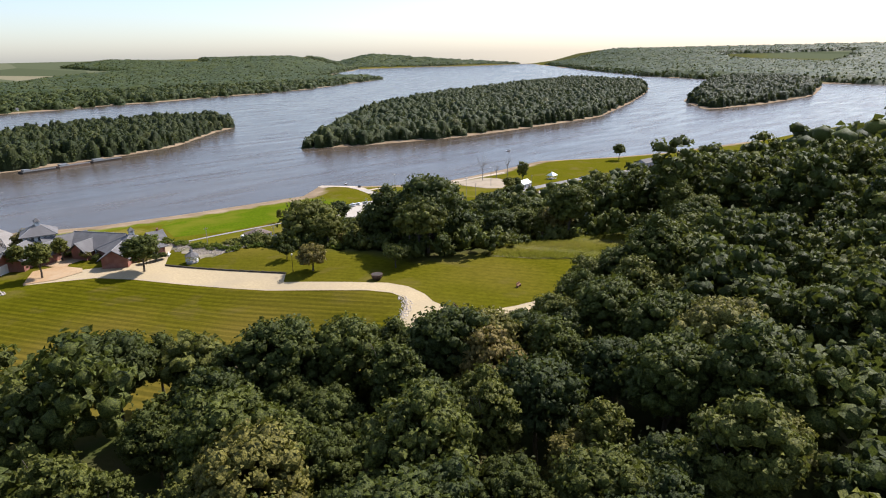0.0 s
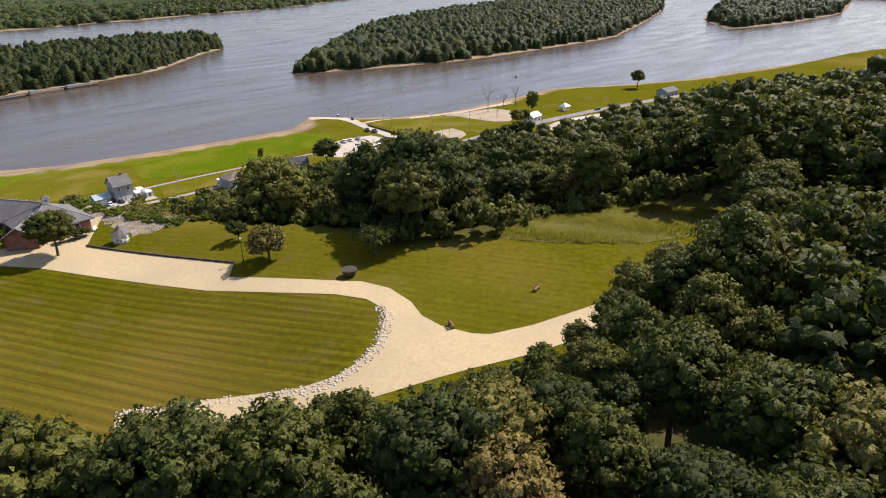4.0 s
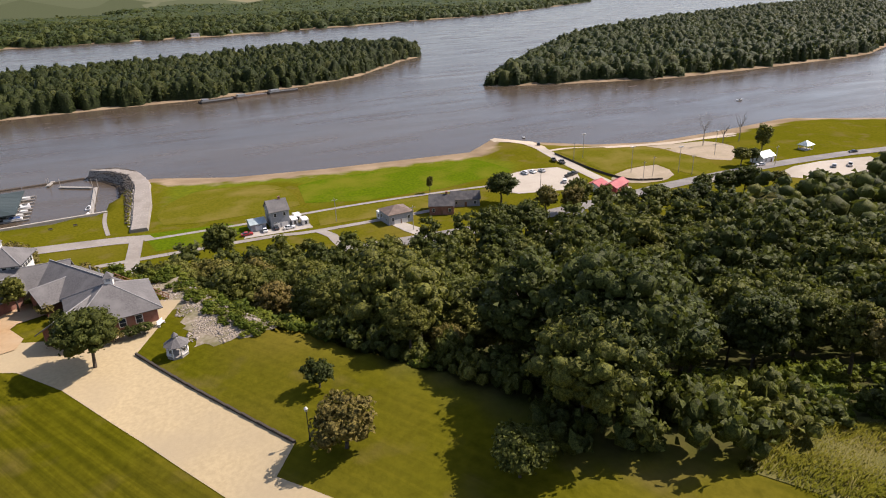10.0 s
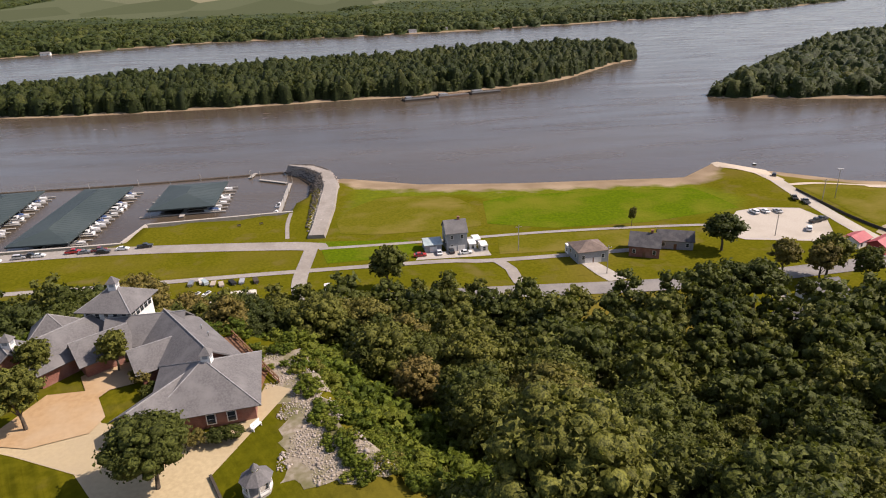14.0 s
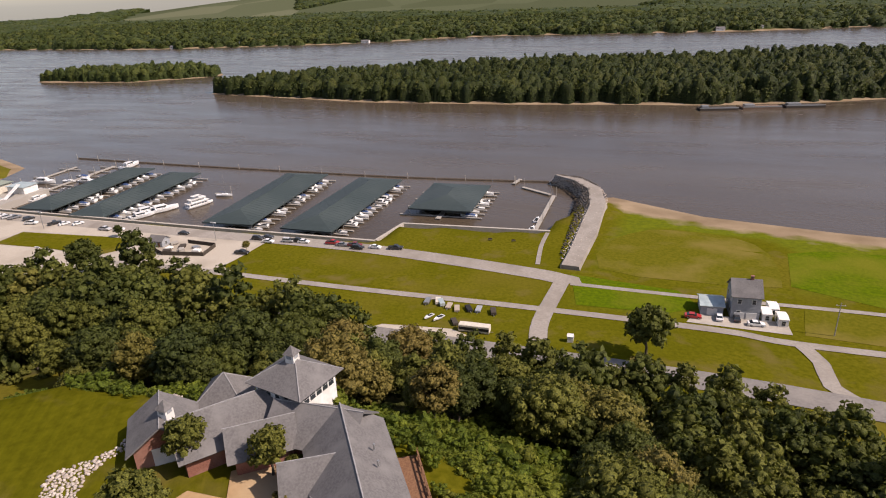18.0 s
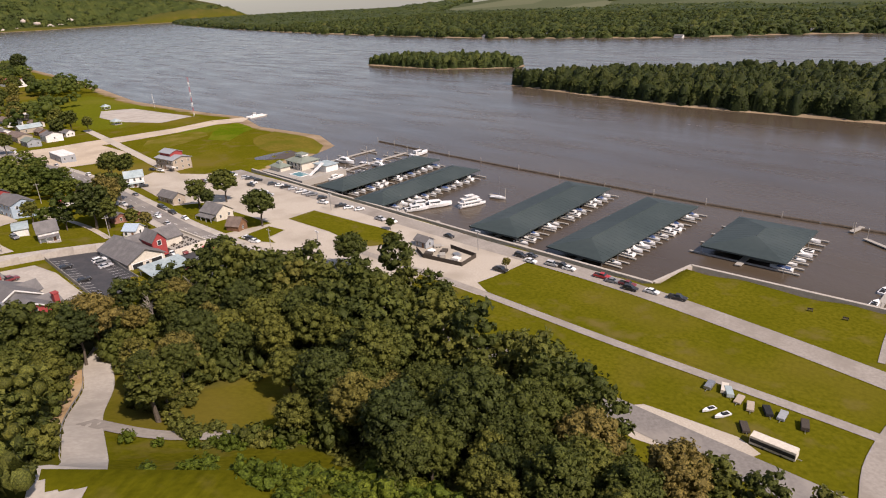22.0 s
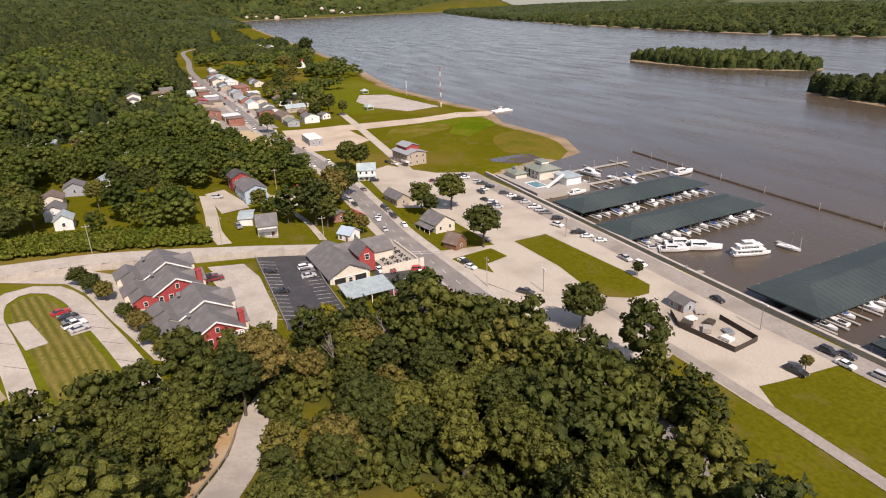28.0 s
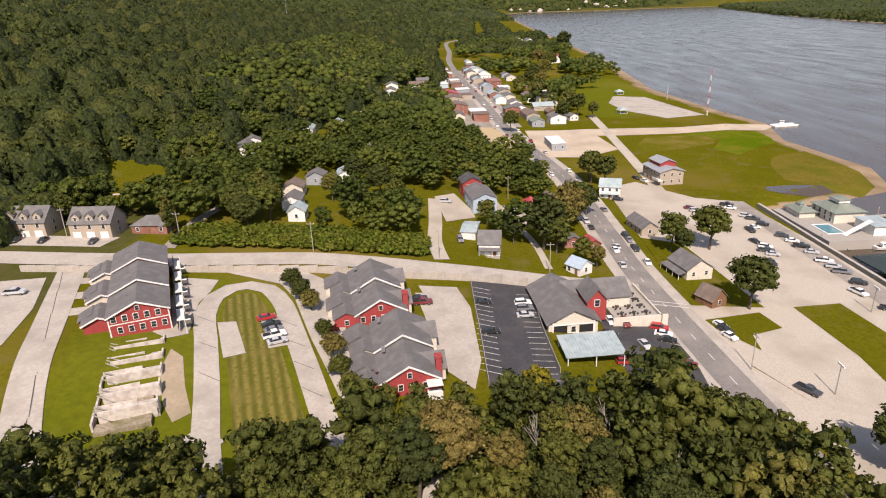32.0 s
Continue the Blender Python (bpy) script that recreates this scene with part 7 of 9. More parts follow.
rubble("riprap", [(x, y, 4.85) for x, y in zip(ca, cv)], PALE_RUBBLE, "broken pale stone on the jetty crest", (0.12, 0.28), 8)
rubble("riprap", [(x, y, 4.95) for x, y in zip(aa, vv)], PALE_RUBBLE, "loose pale stones along the jetty crest", (0.15, 0.34), 7)

# harbour office, pool and pavilions
office = thing("harbour_office", at(-284, 342, 1.0, 5), "harbour office with sage green hipped roofs and a pool deck", "building")
part("platform", Geo().box(-18, -14, -3.5, 22, 16, 2.6), GREY_WOOD, office)
block(office, -4, 5, 0, 15, 12, 7.2, 2.4, CREAM, SAGE, True, 0.9, 0.01)
block(office, -4, 5, 0, 6.5, 4.5, 1.2, 0.5, WHITE, SAGE, True, 0.4, 9.4, ("lantern_wall", "lantern_roof"))
block(office, -10, -6.5, 0, 10, 6.5, 5.2, 1.8, CREAM, SAGE, True, 0.8, 0.01)
block(office, -10, -6.5, 0, 2.6, 2.2, 0.9, 0.8, WHITE, SAGE, True, 0.3, 6.4, ("lantern_wall", "lantern_roof"))
block(office, 13, 9, 0, 11, 8.5, 6.2, 0.0, WHITE, PALE_METAL, False, 0.6, 0.01)
for i in range(4):
    window(office, -9.5 + i * 3.6, -1.04, 5.6, 0, 1.3)
    window(office, -9.5 + i * 3.6, -1.04, 3.6, 0, 1.0)
part("pool", Geo().box(4, -9.5, 2.6, 14, -3.5, 2.64), POOL, office, "pale blue swimming pool")
part("pool_kerb", Geo().box(3.4, -10.1, 2.6, 14.6, -9.5, 2.8).box(3.4, -3.5, 2.6, 14.6, -2.9, 2.8).box(3.4, -9.5, 2.6, 4.0, -3.5, 2.8).box(14.0, -9.5, 2.6, 14.6, -3.5, 2.8), WHITE, office)
part("stair", Geo().slab([(15, -5, 2.7), (17.2, -5, 2.7), (17.2, 4.6, 8.0), (15, 4.6, 8.0)], 0.3), WHITE, office)

# ---- houses of the bottom land ----
house(64, 322, 8, 6.0, 7.0, 3.0, 1.3, GREY_SIDING, PALE_METAL, "open grey carport with a pale metal roof", "carport", wins=(1, 0), door=False, garage=1)
house(72.5, 323, 8, 7.5, 9.0, 7.2, 3.4, GREY_SIDING, SHINGLE, "tall grey house with a steep shingle roof", wins=(2, 2), storeys=2, garage=2, chimney=True)
for x, y in ((78.5, 321.5), (80.5, 325.5), (82.5, 319.5)):
    house(x, y, 8, 2.5, 5.0, 2.2, 0.4, WHITE, WHITE, "small white camping trailer beside the house", "trailer", wins=(1, 1), door=False, over=0.1)
cars([("s", "red", 59.6, 315.2, 5), ("s", "white", 66.5, 316.8, 95), ("s", "black", 71, 317.6, 95), ("s", "white", 76, 315.6, 8)], "house drive", "cars by the grey house")
house(117.5, 306, 8, 10.5, 9.5, 4.6, 2.0, GREY_SIDING, BROWN_SHINGLE, "grey house with a brown hip roof over garages", hip=True, wins=(3, 2), garage=2)
house(113.5, 311.5, 8, 4, 4, 3.0, 0.0, WHITE, WHITE, "low white flat-roofed annexe", "shed", wins=(1, 1), door=False, over=0.1)
house(138.5, 309, -22, 10, 11, 4.2, 3.2, BRICK, DARK_SHINGLE, "dark-roofed brick house under shade trees", wins=(3, 2), chimney=True)
house(151, 314, -18, 12, 8, 3.4, 2.4, GREY_SIDING, DARK_SHINGLE, "low house with a weathered dark roof", wins=(3, 1))
for x, y, yaw, w, m_ in ((176, 267, 20, 11, SHINGLE), (181, 256, -10, 12, SHINGLE), (155, 249, 30, 10, DARK_SHINGLE), (193, 258, 5, 10, SHINGLE), (180, 243, 10, 13, SHINGLE), (205, 268, 10, 9, SHINGLE)):
    house(x, y, yaw, w, 8, 3.0, 2.2, WHITE, m_, "small white bungalow among the roadside trees", wins=(3, 1), group="bungalows below the bluff")
house(218, 300, 30, 12, 6, 3.2, 1.6, RED_SIDING, RED_ROOF, "low shed with a faded red metal roof", "shed", wins=(3, 1))
house(212, 306, 30, 8, 6, 2.8, 1.4, WHITE, RED_ROOF, "small kiosk with a red metal roof", "kiosk", wins=(2, 1))
house(311, 309, 10, 9, 7, 3.4, 2.0, WHITE, PALE_METAL, "small white park building with a metal roof", "park building", wins=(2, 1))
house(440, 300, 0, 14, 9, 3.6, 2.2, GREY_SIDING, SHINGLE, "low grey park building by the river road", "park building", wins=(3, 1))


def boxy(name, a, v, yaw, w, d, h, m_, label, category):
    t = thing(name, at(a, v, None, yaw), label, category)
    part("body", Geo().box(-w / 2, -d / 2, 0.35, w / 2, d / 2, h).box(-w / 2 + 0.05, -d / 2 + 0.05, h, w / 2 - 0.05, d / 2 - 0.05, h + 0.08), m_, t)
    for y in (-d * 0.2, d * 0.2):
        for x in (-w / 2 + 0.1, w / 2 - 0.1):
            part("wheel", Geo().tube((x - 0.1, y, 0.3), (x + 0.1, y, 0.3), 0.3, 0.3, 10), BLACK, t)
    part("tow_bar", Geo().tube((0, -d / 2 - 1.0, 0.4), (0, -d / 2, 0.45), 0.06, 0.06, 5), STEEL, t)
    return t


lt = boxy("long_trailer", 3.7, 286.2, 95, 2.3, 8.8, 2.2, CREAM, "long cream trailer with a dark side band on the grass", "trailer")
part("side_band", Geo().box(-1.19, -4.3, 0.9, -1.15, 4.3, 1.75), BLACK, lt, "dark window band")
part("side_band", Geo().box(1.15, -4.3, 0.9, 1.19, 4.3, 1.75), BLACK, lt, "dark window band")
for i, (x, y, m_, h) in enumerate(((-16.4, 299.2, STEEL, 1.2), (-13.3, 300.4, CREAM, 1.3), (-11.9, 299.6, PALE_METAL, 1.4), (-9, 298.6, TAN_BRICK, 0.8), (-6, 297.6, TAN_BRICK, 0.9), (-2.6, 298.6, BLACK, 1.1), (0.3, 299.2, GREY_SIDING, 1.0), (5.0, 299.0, DARK_TIMBER, 1.3), (-3.4, 289, DARK_TIMBER, 1.0))):
    boxy("boat_trailer", x, y, 8 + 14 * (i % 3), 1.6, 3.6, h * 0.85, m_, "small trailer under a cover standing on the grass", "trailer")
boat(0, -11.7, 289.6, 250, 0.55, H(-11.7, 289.6) + 0.3)
boat(0, -8.6, 289.6, 248, 0.62, H(-8.6, 289.6) + 0.3)
house(29.8, 289.5, 8, 1.6, 1.6, 1.7, 0.5, WHITE, WHITE, "tiny white utility hut on the grass", "hut", wins=(0, 0), door=False, over=0.1)
for x, y in ((-15, 356), (-6, 357)):
    bench(x, y, 15, DARK_TIMBER, "dark picnic bench on the seawall lawn")

cars([("u", "white", 194.5, 342.5, 100), ("s", "white", 199, 343, 100), ("s", "silver", 204, 342.5, 95), ("p", "black", 212, 329.5, 20), ("p", "dark", 215, 331, 200), ("u", "white", 205, 322, 60), ("p", "grey", 221, 352, 80), ("p", "black", 219, 357, 75), ("u", "black", 229, 392, 60), ("p", "white", 236, 424, 80), ("s", "black", 363, 300.5, 175), ("s", "white", 304, 303, 175),
      ("u", "silver", 330, 284, 40), ("p", "white", 338, 282, 40), ("s", "dark", 183.5, 262, 20), ("u", "white", 190, 290, 175)], "gravel lot by the river", "cars by the boat ramp")
field_fence = thing("field_fence", FR, "long low dark board fence beside the ball field", "fence")
fp = curve_points([(226.5, 369), (227, 350), (228, 332), (231.5, 316), (237, 308.5), (247, 304.5)], 3.0)
for p, q in zip(fp[:-1], fp[1:]):
    o = part("fence_panel", Geo().box(0, -0.06, -0.2, float(np.hypot(*(q - p))) - 0.05, 0.06, 1.1), DARK_TIMBER, field_fence)
    o.matrix_local = pose(p[0], p[1], H(*p), 0, 0, math.degrees(math.atan2(q[1] - p[1], q[0] - p[0])))

# trailers and boats in the fenced yard
yard = thing("yard_fence", FR, "dark board fence around the boat yard", "fence")
fp = np.concatenate([np.linspace(p, q, 6, endpoint=False) for p, q in (((-137, 308), (-129.5, 304.8)), ((-129.5, 304.8), (-113.3, 309.2)), ((-113.3, 309.2), (-115.6, 318.7)), ((-115.6, 318.7), (-132, 318.4)))])
for p, q in zip(fp[:-1], fp[1:]):
    o = part("fence_panel", Geo().box(0, -0.05, 0, float(np.hypot(*(q - p))) - 0.05, 0.05, 1.7), DARK_TIMBER, yard)
    o.matrix_local = pose(p[0], p[1], H(*p), 0, 0, math.degrees(math.atan2(q[1] - p[1], q[0] - p[0])))
house(-139, 313.5, 5, 6, 4.5, 2.8, 1.4, GREY_SIDING, SHINGLE, "small grey yard office", "hut", wins=(2, 1))
house(-131.5, 298.5, 5, 2.0, 2.6, 2.6, 0.0, CONCRETE, CONCRETE, "small block hut beside the yard", "hut", wins=(0, 0), over=0.05)
for i, (x, y) in enumerate(((-132, 311), (-128, 314), (-125, 310.5), (-122, 315), (-119, 312), (-129.5, 307.5), (-134, 316))):
    boxy("pallet_stack", x, y, 25 * i, 2.2, 3.0, 0.9 + 0.25 * (i % 3), (WHITE, DARK_TIMBER, GREY_WOOD, STEEL)[i % 4], "stacked gear and trailers in the boat yard", "equipment")

# ---- the estate on the slope ----
town_h = thing("townhouse", at(-185.5, 113.0, 20.4, 25), "red-sided townhouse under grey shingle roofs with white stairs", "house")


def rake(parent, x, y, d, h, rise, over):
    """White boards along both slopes of a gable end."""
    e, drop = d / 2 + over, rise * over / (d / 2)
    for k_ in (-1, 1):
        part("bargeboard", Geo().slab([(x - 0.12, y + k_ * e, h - drop + 0.10), (x + 0.12, y + k_ * e, h - drop + 0.10), (x + 0.12, y, h + rise + 0.26), (x - 0.12, y, h + rise + 0.26)], 0.34), WHITE, parent, "white bargeboard")


for k_, (x0, x1) in enumerate(((7.5, 20.0), (-6.5, 7.5), (-20.0, -6.5))):
    w_, x = x1 - x0, (x0 + x1) / 2
    block(town_h, x, 0.4, 0, w_, 13.2, 5.4 + 0.75 * k_, 2.7, RED_SIDING, SHINGLE, False, 0.5)
    rake(town_h, x1 + 0.52, 0.4, 13.2, 5.4 + 0.75 * k_, 2.7, 0.5)
    block(town_h, x - 1.6, -8.6, 0, w_ - 4.2, 7.0, 3.0 + 0.6 * k_, 1.3, RED_SIDING if k_ == 0 else CREAM, SHINGLE, False, 0.5, 0.01)
    block(town_h, x - 3.4, -10.2, 0, 4.6, 6.2, 2.5 + 0.6 * k_, 1.5, RED_SIDING if k_ == 0 else CREAM, SHINGLE, False, 0.4, 0.01)
    rake(town_h, x1 - 3.2, -8.6, 7.0, 3.0 + 0.6 * k_, 1.3, 0.5)
    part("roof_vent", Geo().tube((x, -2.0, 7.0 + 0.7 * k_), (x, -2.0, 7.9 + 0.7 * k_), 0.16, 0.14, 7), STEEL, town_h)
window(town_h, 20.1, 0.4, 6.6, 90, 0.8)
window(town_h, 15.3, -7.9, 1.4, 90, 0.9)
for i in range(5):
    window(town_h, 20.05, -5 + i * 2.4, 4.6, 90, 1.0)
    window(town_h, 20.05, -4 + i * 2.4, 1.7, 90, 1.0)
part("trim", Geo().box(20.02, -6.3, 3.1, 20.1, 7, 3.35).box(20.02, -6.3, -1, 20.12, -6.0, 5.4).box(20.02, 6.75, -1, 20.12, 7.05, 5.4), WHITE, town_h)
for i in range(5):
    x = -17 + i * 8.6
    part("balcony", Geo().box(x, 8.4, 2.9, x + 6.4, 10.2, 3.1).box(x, 10.1, 3.1, x + 6.4, 10.2, 4.1), WHITE, town_h, "white two-storey balcony")
    for dx in (0.1, 3.2, 6.3):
        part("balcony_post", Geo().box(x + dx - 0.08, 10.0, -1.5, x + dx + 0.08, 10.16, 4.2), WHITE, town_h)
    # black sheets put in for the shade behind each balcony
    part("balcony_shade", Geo().box(x + 0.4, 8.38, 0.2, x + 5.8, 8.46, 2.5).box(x + 0.4, 8.38, 3.2, x + 5.8, 8.46, 5.4), BLACK, town_h, "black sheet standing in for shade behind the balcony")
    part("outside_stair", Geo().slab([(x + 6.4, 10.2, 3.0), (x + 6.4, 11.4, 3.0), (x + 1.6, 11.4, -0.6), (x + 1.6, 10.2, -0.6)], 0.25), WHITE, town_h, "white outside stair")

found = thing("foundation", at(-150.5, 127.8, 18.6, 22), "unfinished pale concrete foundations of a row of houses", "foundation")
BARE_CONCRETE = surface("weathered_white_concrete", (0.56, 0.51, 0.45), (0.45, 0.40, 0.345), 1.0, 0.9, c3=(0.34, 0.29, 0.24), scale3=0.5)
for i in range(5):
    x, top = -14.5 + i * 6.6, 1.9 - 0.1 * (i % 2)
    part("floor_slab", Geo().box(x, -3.2 - 0.6 * (i % 2), -1.5, x + 2.6, 5.6, top - 0.5), BARE_CONCRETE, found)
    part("cross_wall", Geo().box(x + 2.6, -4.6, -1.5, x + 3.0, 5.9, top + 0.5), BARE_CONCRETE, found)
    part("wall_stub", Geo().box(x, 5.6, -1.5, x + 3.0, 5.95, top + 0.2).box(x - 0.4, -5.6, -1.5, x + 0.0, 2.0, top), BARE_CONCRETE, found)
    part("side_wall", Geo().box(x + 0.4, -5.9, -1.5, x + 4.4, -5.5, 0.9 + 0.3 * (i % 3)), BARE_CONCRETE, found)
    part("pit_floor", Geo().box(x + 3.0, -5.4, -1.5, x + 6.0, 4.6, 0.1), SCREE_SOIL, found, "bare earth between the walls")
    for j_ in range(3):
        part("stud", Geo().slab([(x + 0.4 + j_ * 1.3, -5.4, 2.5), (x + 0.6 + j_ * 1.3, -5.4, 2.5), (x + 1.7 + j_ * 1.3, -1.6 - j_ * 0.5, 1.1), (x + 1.5 + j_ * 1.3, -1.6 - j_ * 0.5, 1.1)], 0.14), GREY_WOOD, found)


def cottage(a, v, z, yaw, label):
    t = thing("cottage", at(a, v, z, yaw), label, "house", "cottages on the estate")
    for k_, (x0, x1) in enumerate(((0.5, 12.5), (-12.5, 0.5))):
        w_, x = x1 - x0, (x0 + x1) / 2
        block(t, x, 3, 0, w_, 12.6, 3.2 + 0.9 * k_, 3.3, RED_SIDING if k_ == 0 else CREAM, SHINGLE, False, 0.5)
        rake(t, x1 + 0.52, 3, 12.6, 3.2 + 0.9 * k_, 3.3, 0.5)
        block(t, x - 1.2, 7.4, 90, 7.5, 7.2, 2.9 + 0.8 * k_, 2.2, CREAM, SHINGLE, False, 0.4, 0.01)
        block(t, x + 3.4, -5.6, 0, 5.6, 6.0, 2.7 + 0.5 * k_, 1.5, RED_SIDING if k_ == 0 else CREAM, SHINGLE, False, 0.4, 0.01)
        block(t, x - 2.6, -6.4, 0, 6.2, 7.2, 2.7 + 0.5 * k_, 1.7, CREAM, SHINGLE, False, 0.4, 0.01)
        window(t, x + 6.24, -5.6, 1.4, 90, 0.9)
        part("air_conditioner", Geo().box(x - 4.0, -2.0, 5.3 + 0.8 * k_, x - 3.0, -1.2, 6.2 + 0.8 * k_), STEEL, t, "grey rooftop unit")
    part("chimney", Geo().box(8.5, 8.9, -1, 10.3, 10.2, 6.2).box(8.35, 8.75, 6.2, 10.45, 10.35, 6.45), RED_SIDING, t, "tall red chimney with white corners")
    for i in range(4):
        window(t, 12.55, -1.6 + i * 2.6, 1.6, 90, 0.95)
        window(t, -10 + i * 6.5, 9.36, 1.7, 180, 0.95)
    window(t, 12.6, 3.0, 4.3, 90, 0.85)
    part("white_porch", Geo().box(12.5, 6.5, -1, 15.0, 9.5, 0.3).box(14.8, 6.5, 0.3, 15.0, 9.5, 1.2).box(12.5, 6.4, 2.6, 15.2, 9.6, 2.8), WHITE, t)


cottage(-162, 181, 14.6, 12, "long red cottage with grey shingle roofs and cream bays")
cottage(-190, 171, 16.2, 14, "long red cottage with steep grey roofs and cream bays")

wall_t = thing("retaining_wall", FR, "long pale concrete retaining wall below the street", "wall")
wp = curve_points([(-201, 70), (-203, 117), (-207.5, 154.6), (-208.5, 177.3), (-210.5, 198.5), (-210.8, 216)], 6.0)
for p, q in zip(wp[:-1], wp[1:]):
    o = part("wall_panel", Geo().box(0, -0.2, -1.5, float(np.hypot(*(q - p))) - 0.04, 0.2, 1.9), CONCRETE, wall_t)
    o.matrix_local = pose(p[0], p[1], H(*p), 0, 0, math.degrees(math.atan2(q[1] - p[1], q[0] - p[0])))
for n_, pts in (("dark_fence", [(-209, 199), (-193, 200.2), (-176, 201.6), (-156, 203)]), ("dark_fence", [(-204, 217), (-186, 217.4), (-164, 219.5)])):
    f_ = thing(n_, FR, "low dark board fence along the asphalt lot", "fence")
    fp = curve_points(pts, 3.0)
    for p, q in zip(fp[:-1], fp[1:]):
        o = part("fence_panel", Geo().box(0, -0.06, -0.3, float(np.hypot(*(q - p))) - 0.05, 0.06, 1.5), GREY_WOOD, f_)
        o.matrix_local = pose(p[0], p[1], H(*p), 0, 0, math.degrees(math.atan2(q[1] - p[1], q[0] - p[0])))

# ---- restaurant at the corner ----
rest = thing("restaurant", at(-195, 224, 9.4, 8), "cream and red gabled restaurant with grey roofs and patios", "restaurant")
block(rest, -1.0, 0, 0, 23, 13, 3.4, 3.4, CREAM, SHINGLE, False, 0.8)
block(rest, -7.5, 10.5, 90, 18, 12, 3.6, 3.0, CREAM, SHINGLE, False, 0.6, 0.01)
block(rest, 0.5, 8.0, 0, 8.5, 5.2, 6.2, 3.0, RED_SIDING, SHINGLE, False, 0.5, 0.01)
# closed black panels imitate the shaded inside of two porch bays
for y in (-5.2, 1.6):
    part("gable_opening", Geo().box(10.5, y, 0.2, 10.62, y + 3.6, 2.5), BLACK, rest, "black panel painted for the shade inside a porch bay")
part("gable_trim", Geo().box(10.6, -5.6, -1, 10.8, -5.2, 3.4).box(10.6, 5.2, -1, 10.8, 5.6, 3.4).box(10.6, -5.6, 2.5, 10.75, 5.6, 2.8).box(10.6, -1.5, 0, 10.75, 1.5, 0.3), WHITE, rest)
window(rest, 10.7, 0, 1.3, 90, 1.1)
window(rest, 4.85, 8.0, 5.2, 90, 1.25)
part("patio", Geo().box(10.8, -6.0, -2.0, 17.5, 8.5, -0.1), GREY_WOOD, rest, "brown planted patio")
part("terrace", Geo().box(-14, 13, -2.5, 6.5, 25, 0.4), GREY_WOOD, rest, "raised dining terrace")
part("terrace_wall", Geo().box(6.5, 12, -3.0, 7.1, 27, 1.3).box(-14, 25, -2.5, 7.1, 25.4, 1.3), CREAM, rest)
part("canopy_roof", Geo().slab([(17.6, -6.5, 3.9), (27, -6.5, 2.9), (27, 8.0, 2.9), (17.6, 8.0, 3.9)], 0.16), PALE_METAL, rest, "pale corrugated metal canopy")
ribs = Geo()
for i in range(19):
    y = -6.3 + i * 0.78
    ribs.tube((17.6, y, 3.93), (27, y, 2.93), 0.04, 0.04, 4)
part("canopy_ribs", ribs, PALE_METAL, rest)
for x, h_ in ((18, 3.7), (26.6, 2.8)):
    for y in (-6, 0.8, 7.6):
        part("canopy_post", Geo().box(x - 0.1, y - 0.1, -2.5, x + 0.1, y + 0.1, h_), WHITE, rest)


def patio_table(a, v, z, yaw):
    t = thing("patio_table", at(a, v, z, yaw), "round dark patio table with chairs", "table", "tables of the restaurant terrace")
    part("top", Geo().tube((0, 0, 0.7), (0, 0, 0.75), 0.6, 0.6, 10), DARK_TIMBER, t)
    part("leg", Geo().tube((0, 0, 0), (0, 0, 0.7), 0.06, 0.06, 6), BLACK, t)
    for k_ in range(4):
        c_, s_ = math.cos(k_ * 1.57), math.sin(k_ * 1.57)
        part("stool", Geo().box(c_ - 0.22, s_ - 0.22, 0.02, c_ + 0.22, s_ + 0.22, 0.46), DARK_TIMBER, t)


tb0 = at(-195, 224, 9.4, 8)
first = None
for i in range(5):
    for j in range(3):
        p = FR.inverted() @ (tb0 @ Vector((-12.0 + i * 3.9, 15.5 + j * 3.4, 0.4)))
        patio_table(p.x, p.y, p.z, 20 * i)
for i in range(2):
    for j in range(4):
        p = FR.inverted() @ (tb0 @ Vector((12.4 + i * 2.8, -4.2 + j * 3.4, -0.1)))
        patio_table(p.x, p.y, p.z, 20 * j)

cars([("s", "black", -196.1, 202.4, 97), ("s", "black", -179.8, 204.2, 97), ("u", "white", -198.0, 213.5, 97), ("u", "grey", -194.6, 213.8, 97), ("s", "silver", -190.8, 213.6, 97)], "asphalt lot", "cars by the restaurant")
cars([("s", "white", -192.0, 236.4, 8), ("u", "maroon", -191.0, 240.2, 8), ("u", "red", -189.7, 249.0, 70), ("s", "white", -186.6, 249.2, 70), ("s", "black", -183.4, 249.4, 70), ("s", "silver", -180, 242.6, 15), ("p", "maroon", -171.5, 250.2, 70), ("s", "black", -184.4, 234.6, 60), ("u", "red", -171, 236, 95)], "asphalt lot", "cars by the restaurant")
cars([("s", "red", -177.0, 148.4, 118), ("s", "black", -173.8, 150.6, 118), ("s", "grey", -171.2, 152.0, 118), ("p", "white", -168.8, 152.8, 118), ("s", "silver", -166.2, 154.2, 118), ("p", "maroon", -192.5, 186, 100), ("s", "black", -194.8, 185, 100), ("p", "silver", -186, 78.5, 100)], "concrete bay", "cars of the estate")
cars([("s", "black", -224.6, 52.5, 5), ("s", "black", -224.6, 61.5, 5), ("s", "dark", -224.6, 78.0, 5), ("u", "silver", -286, 189, 80), ("u", "grey", -243, 195.5, 10)], "house drive", "cars by the houses")

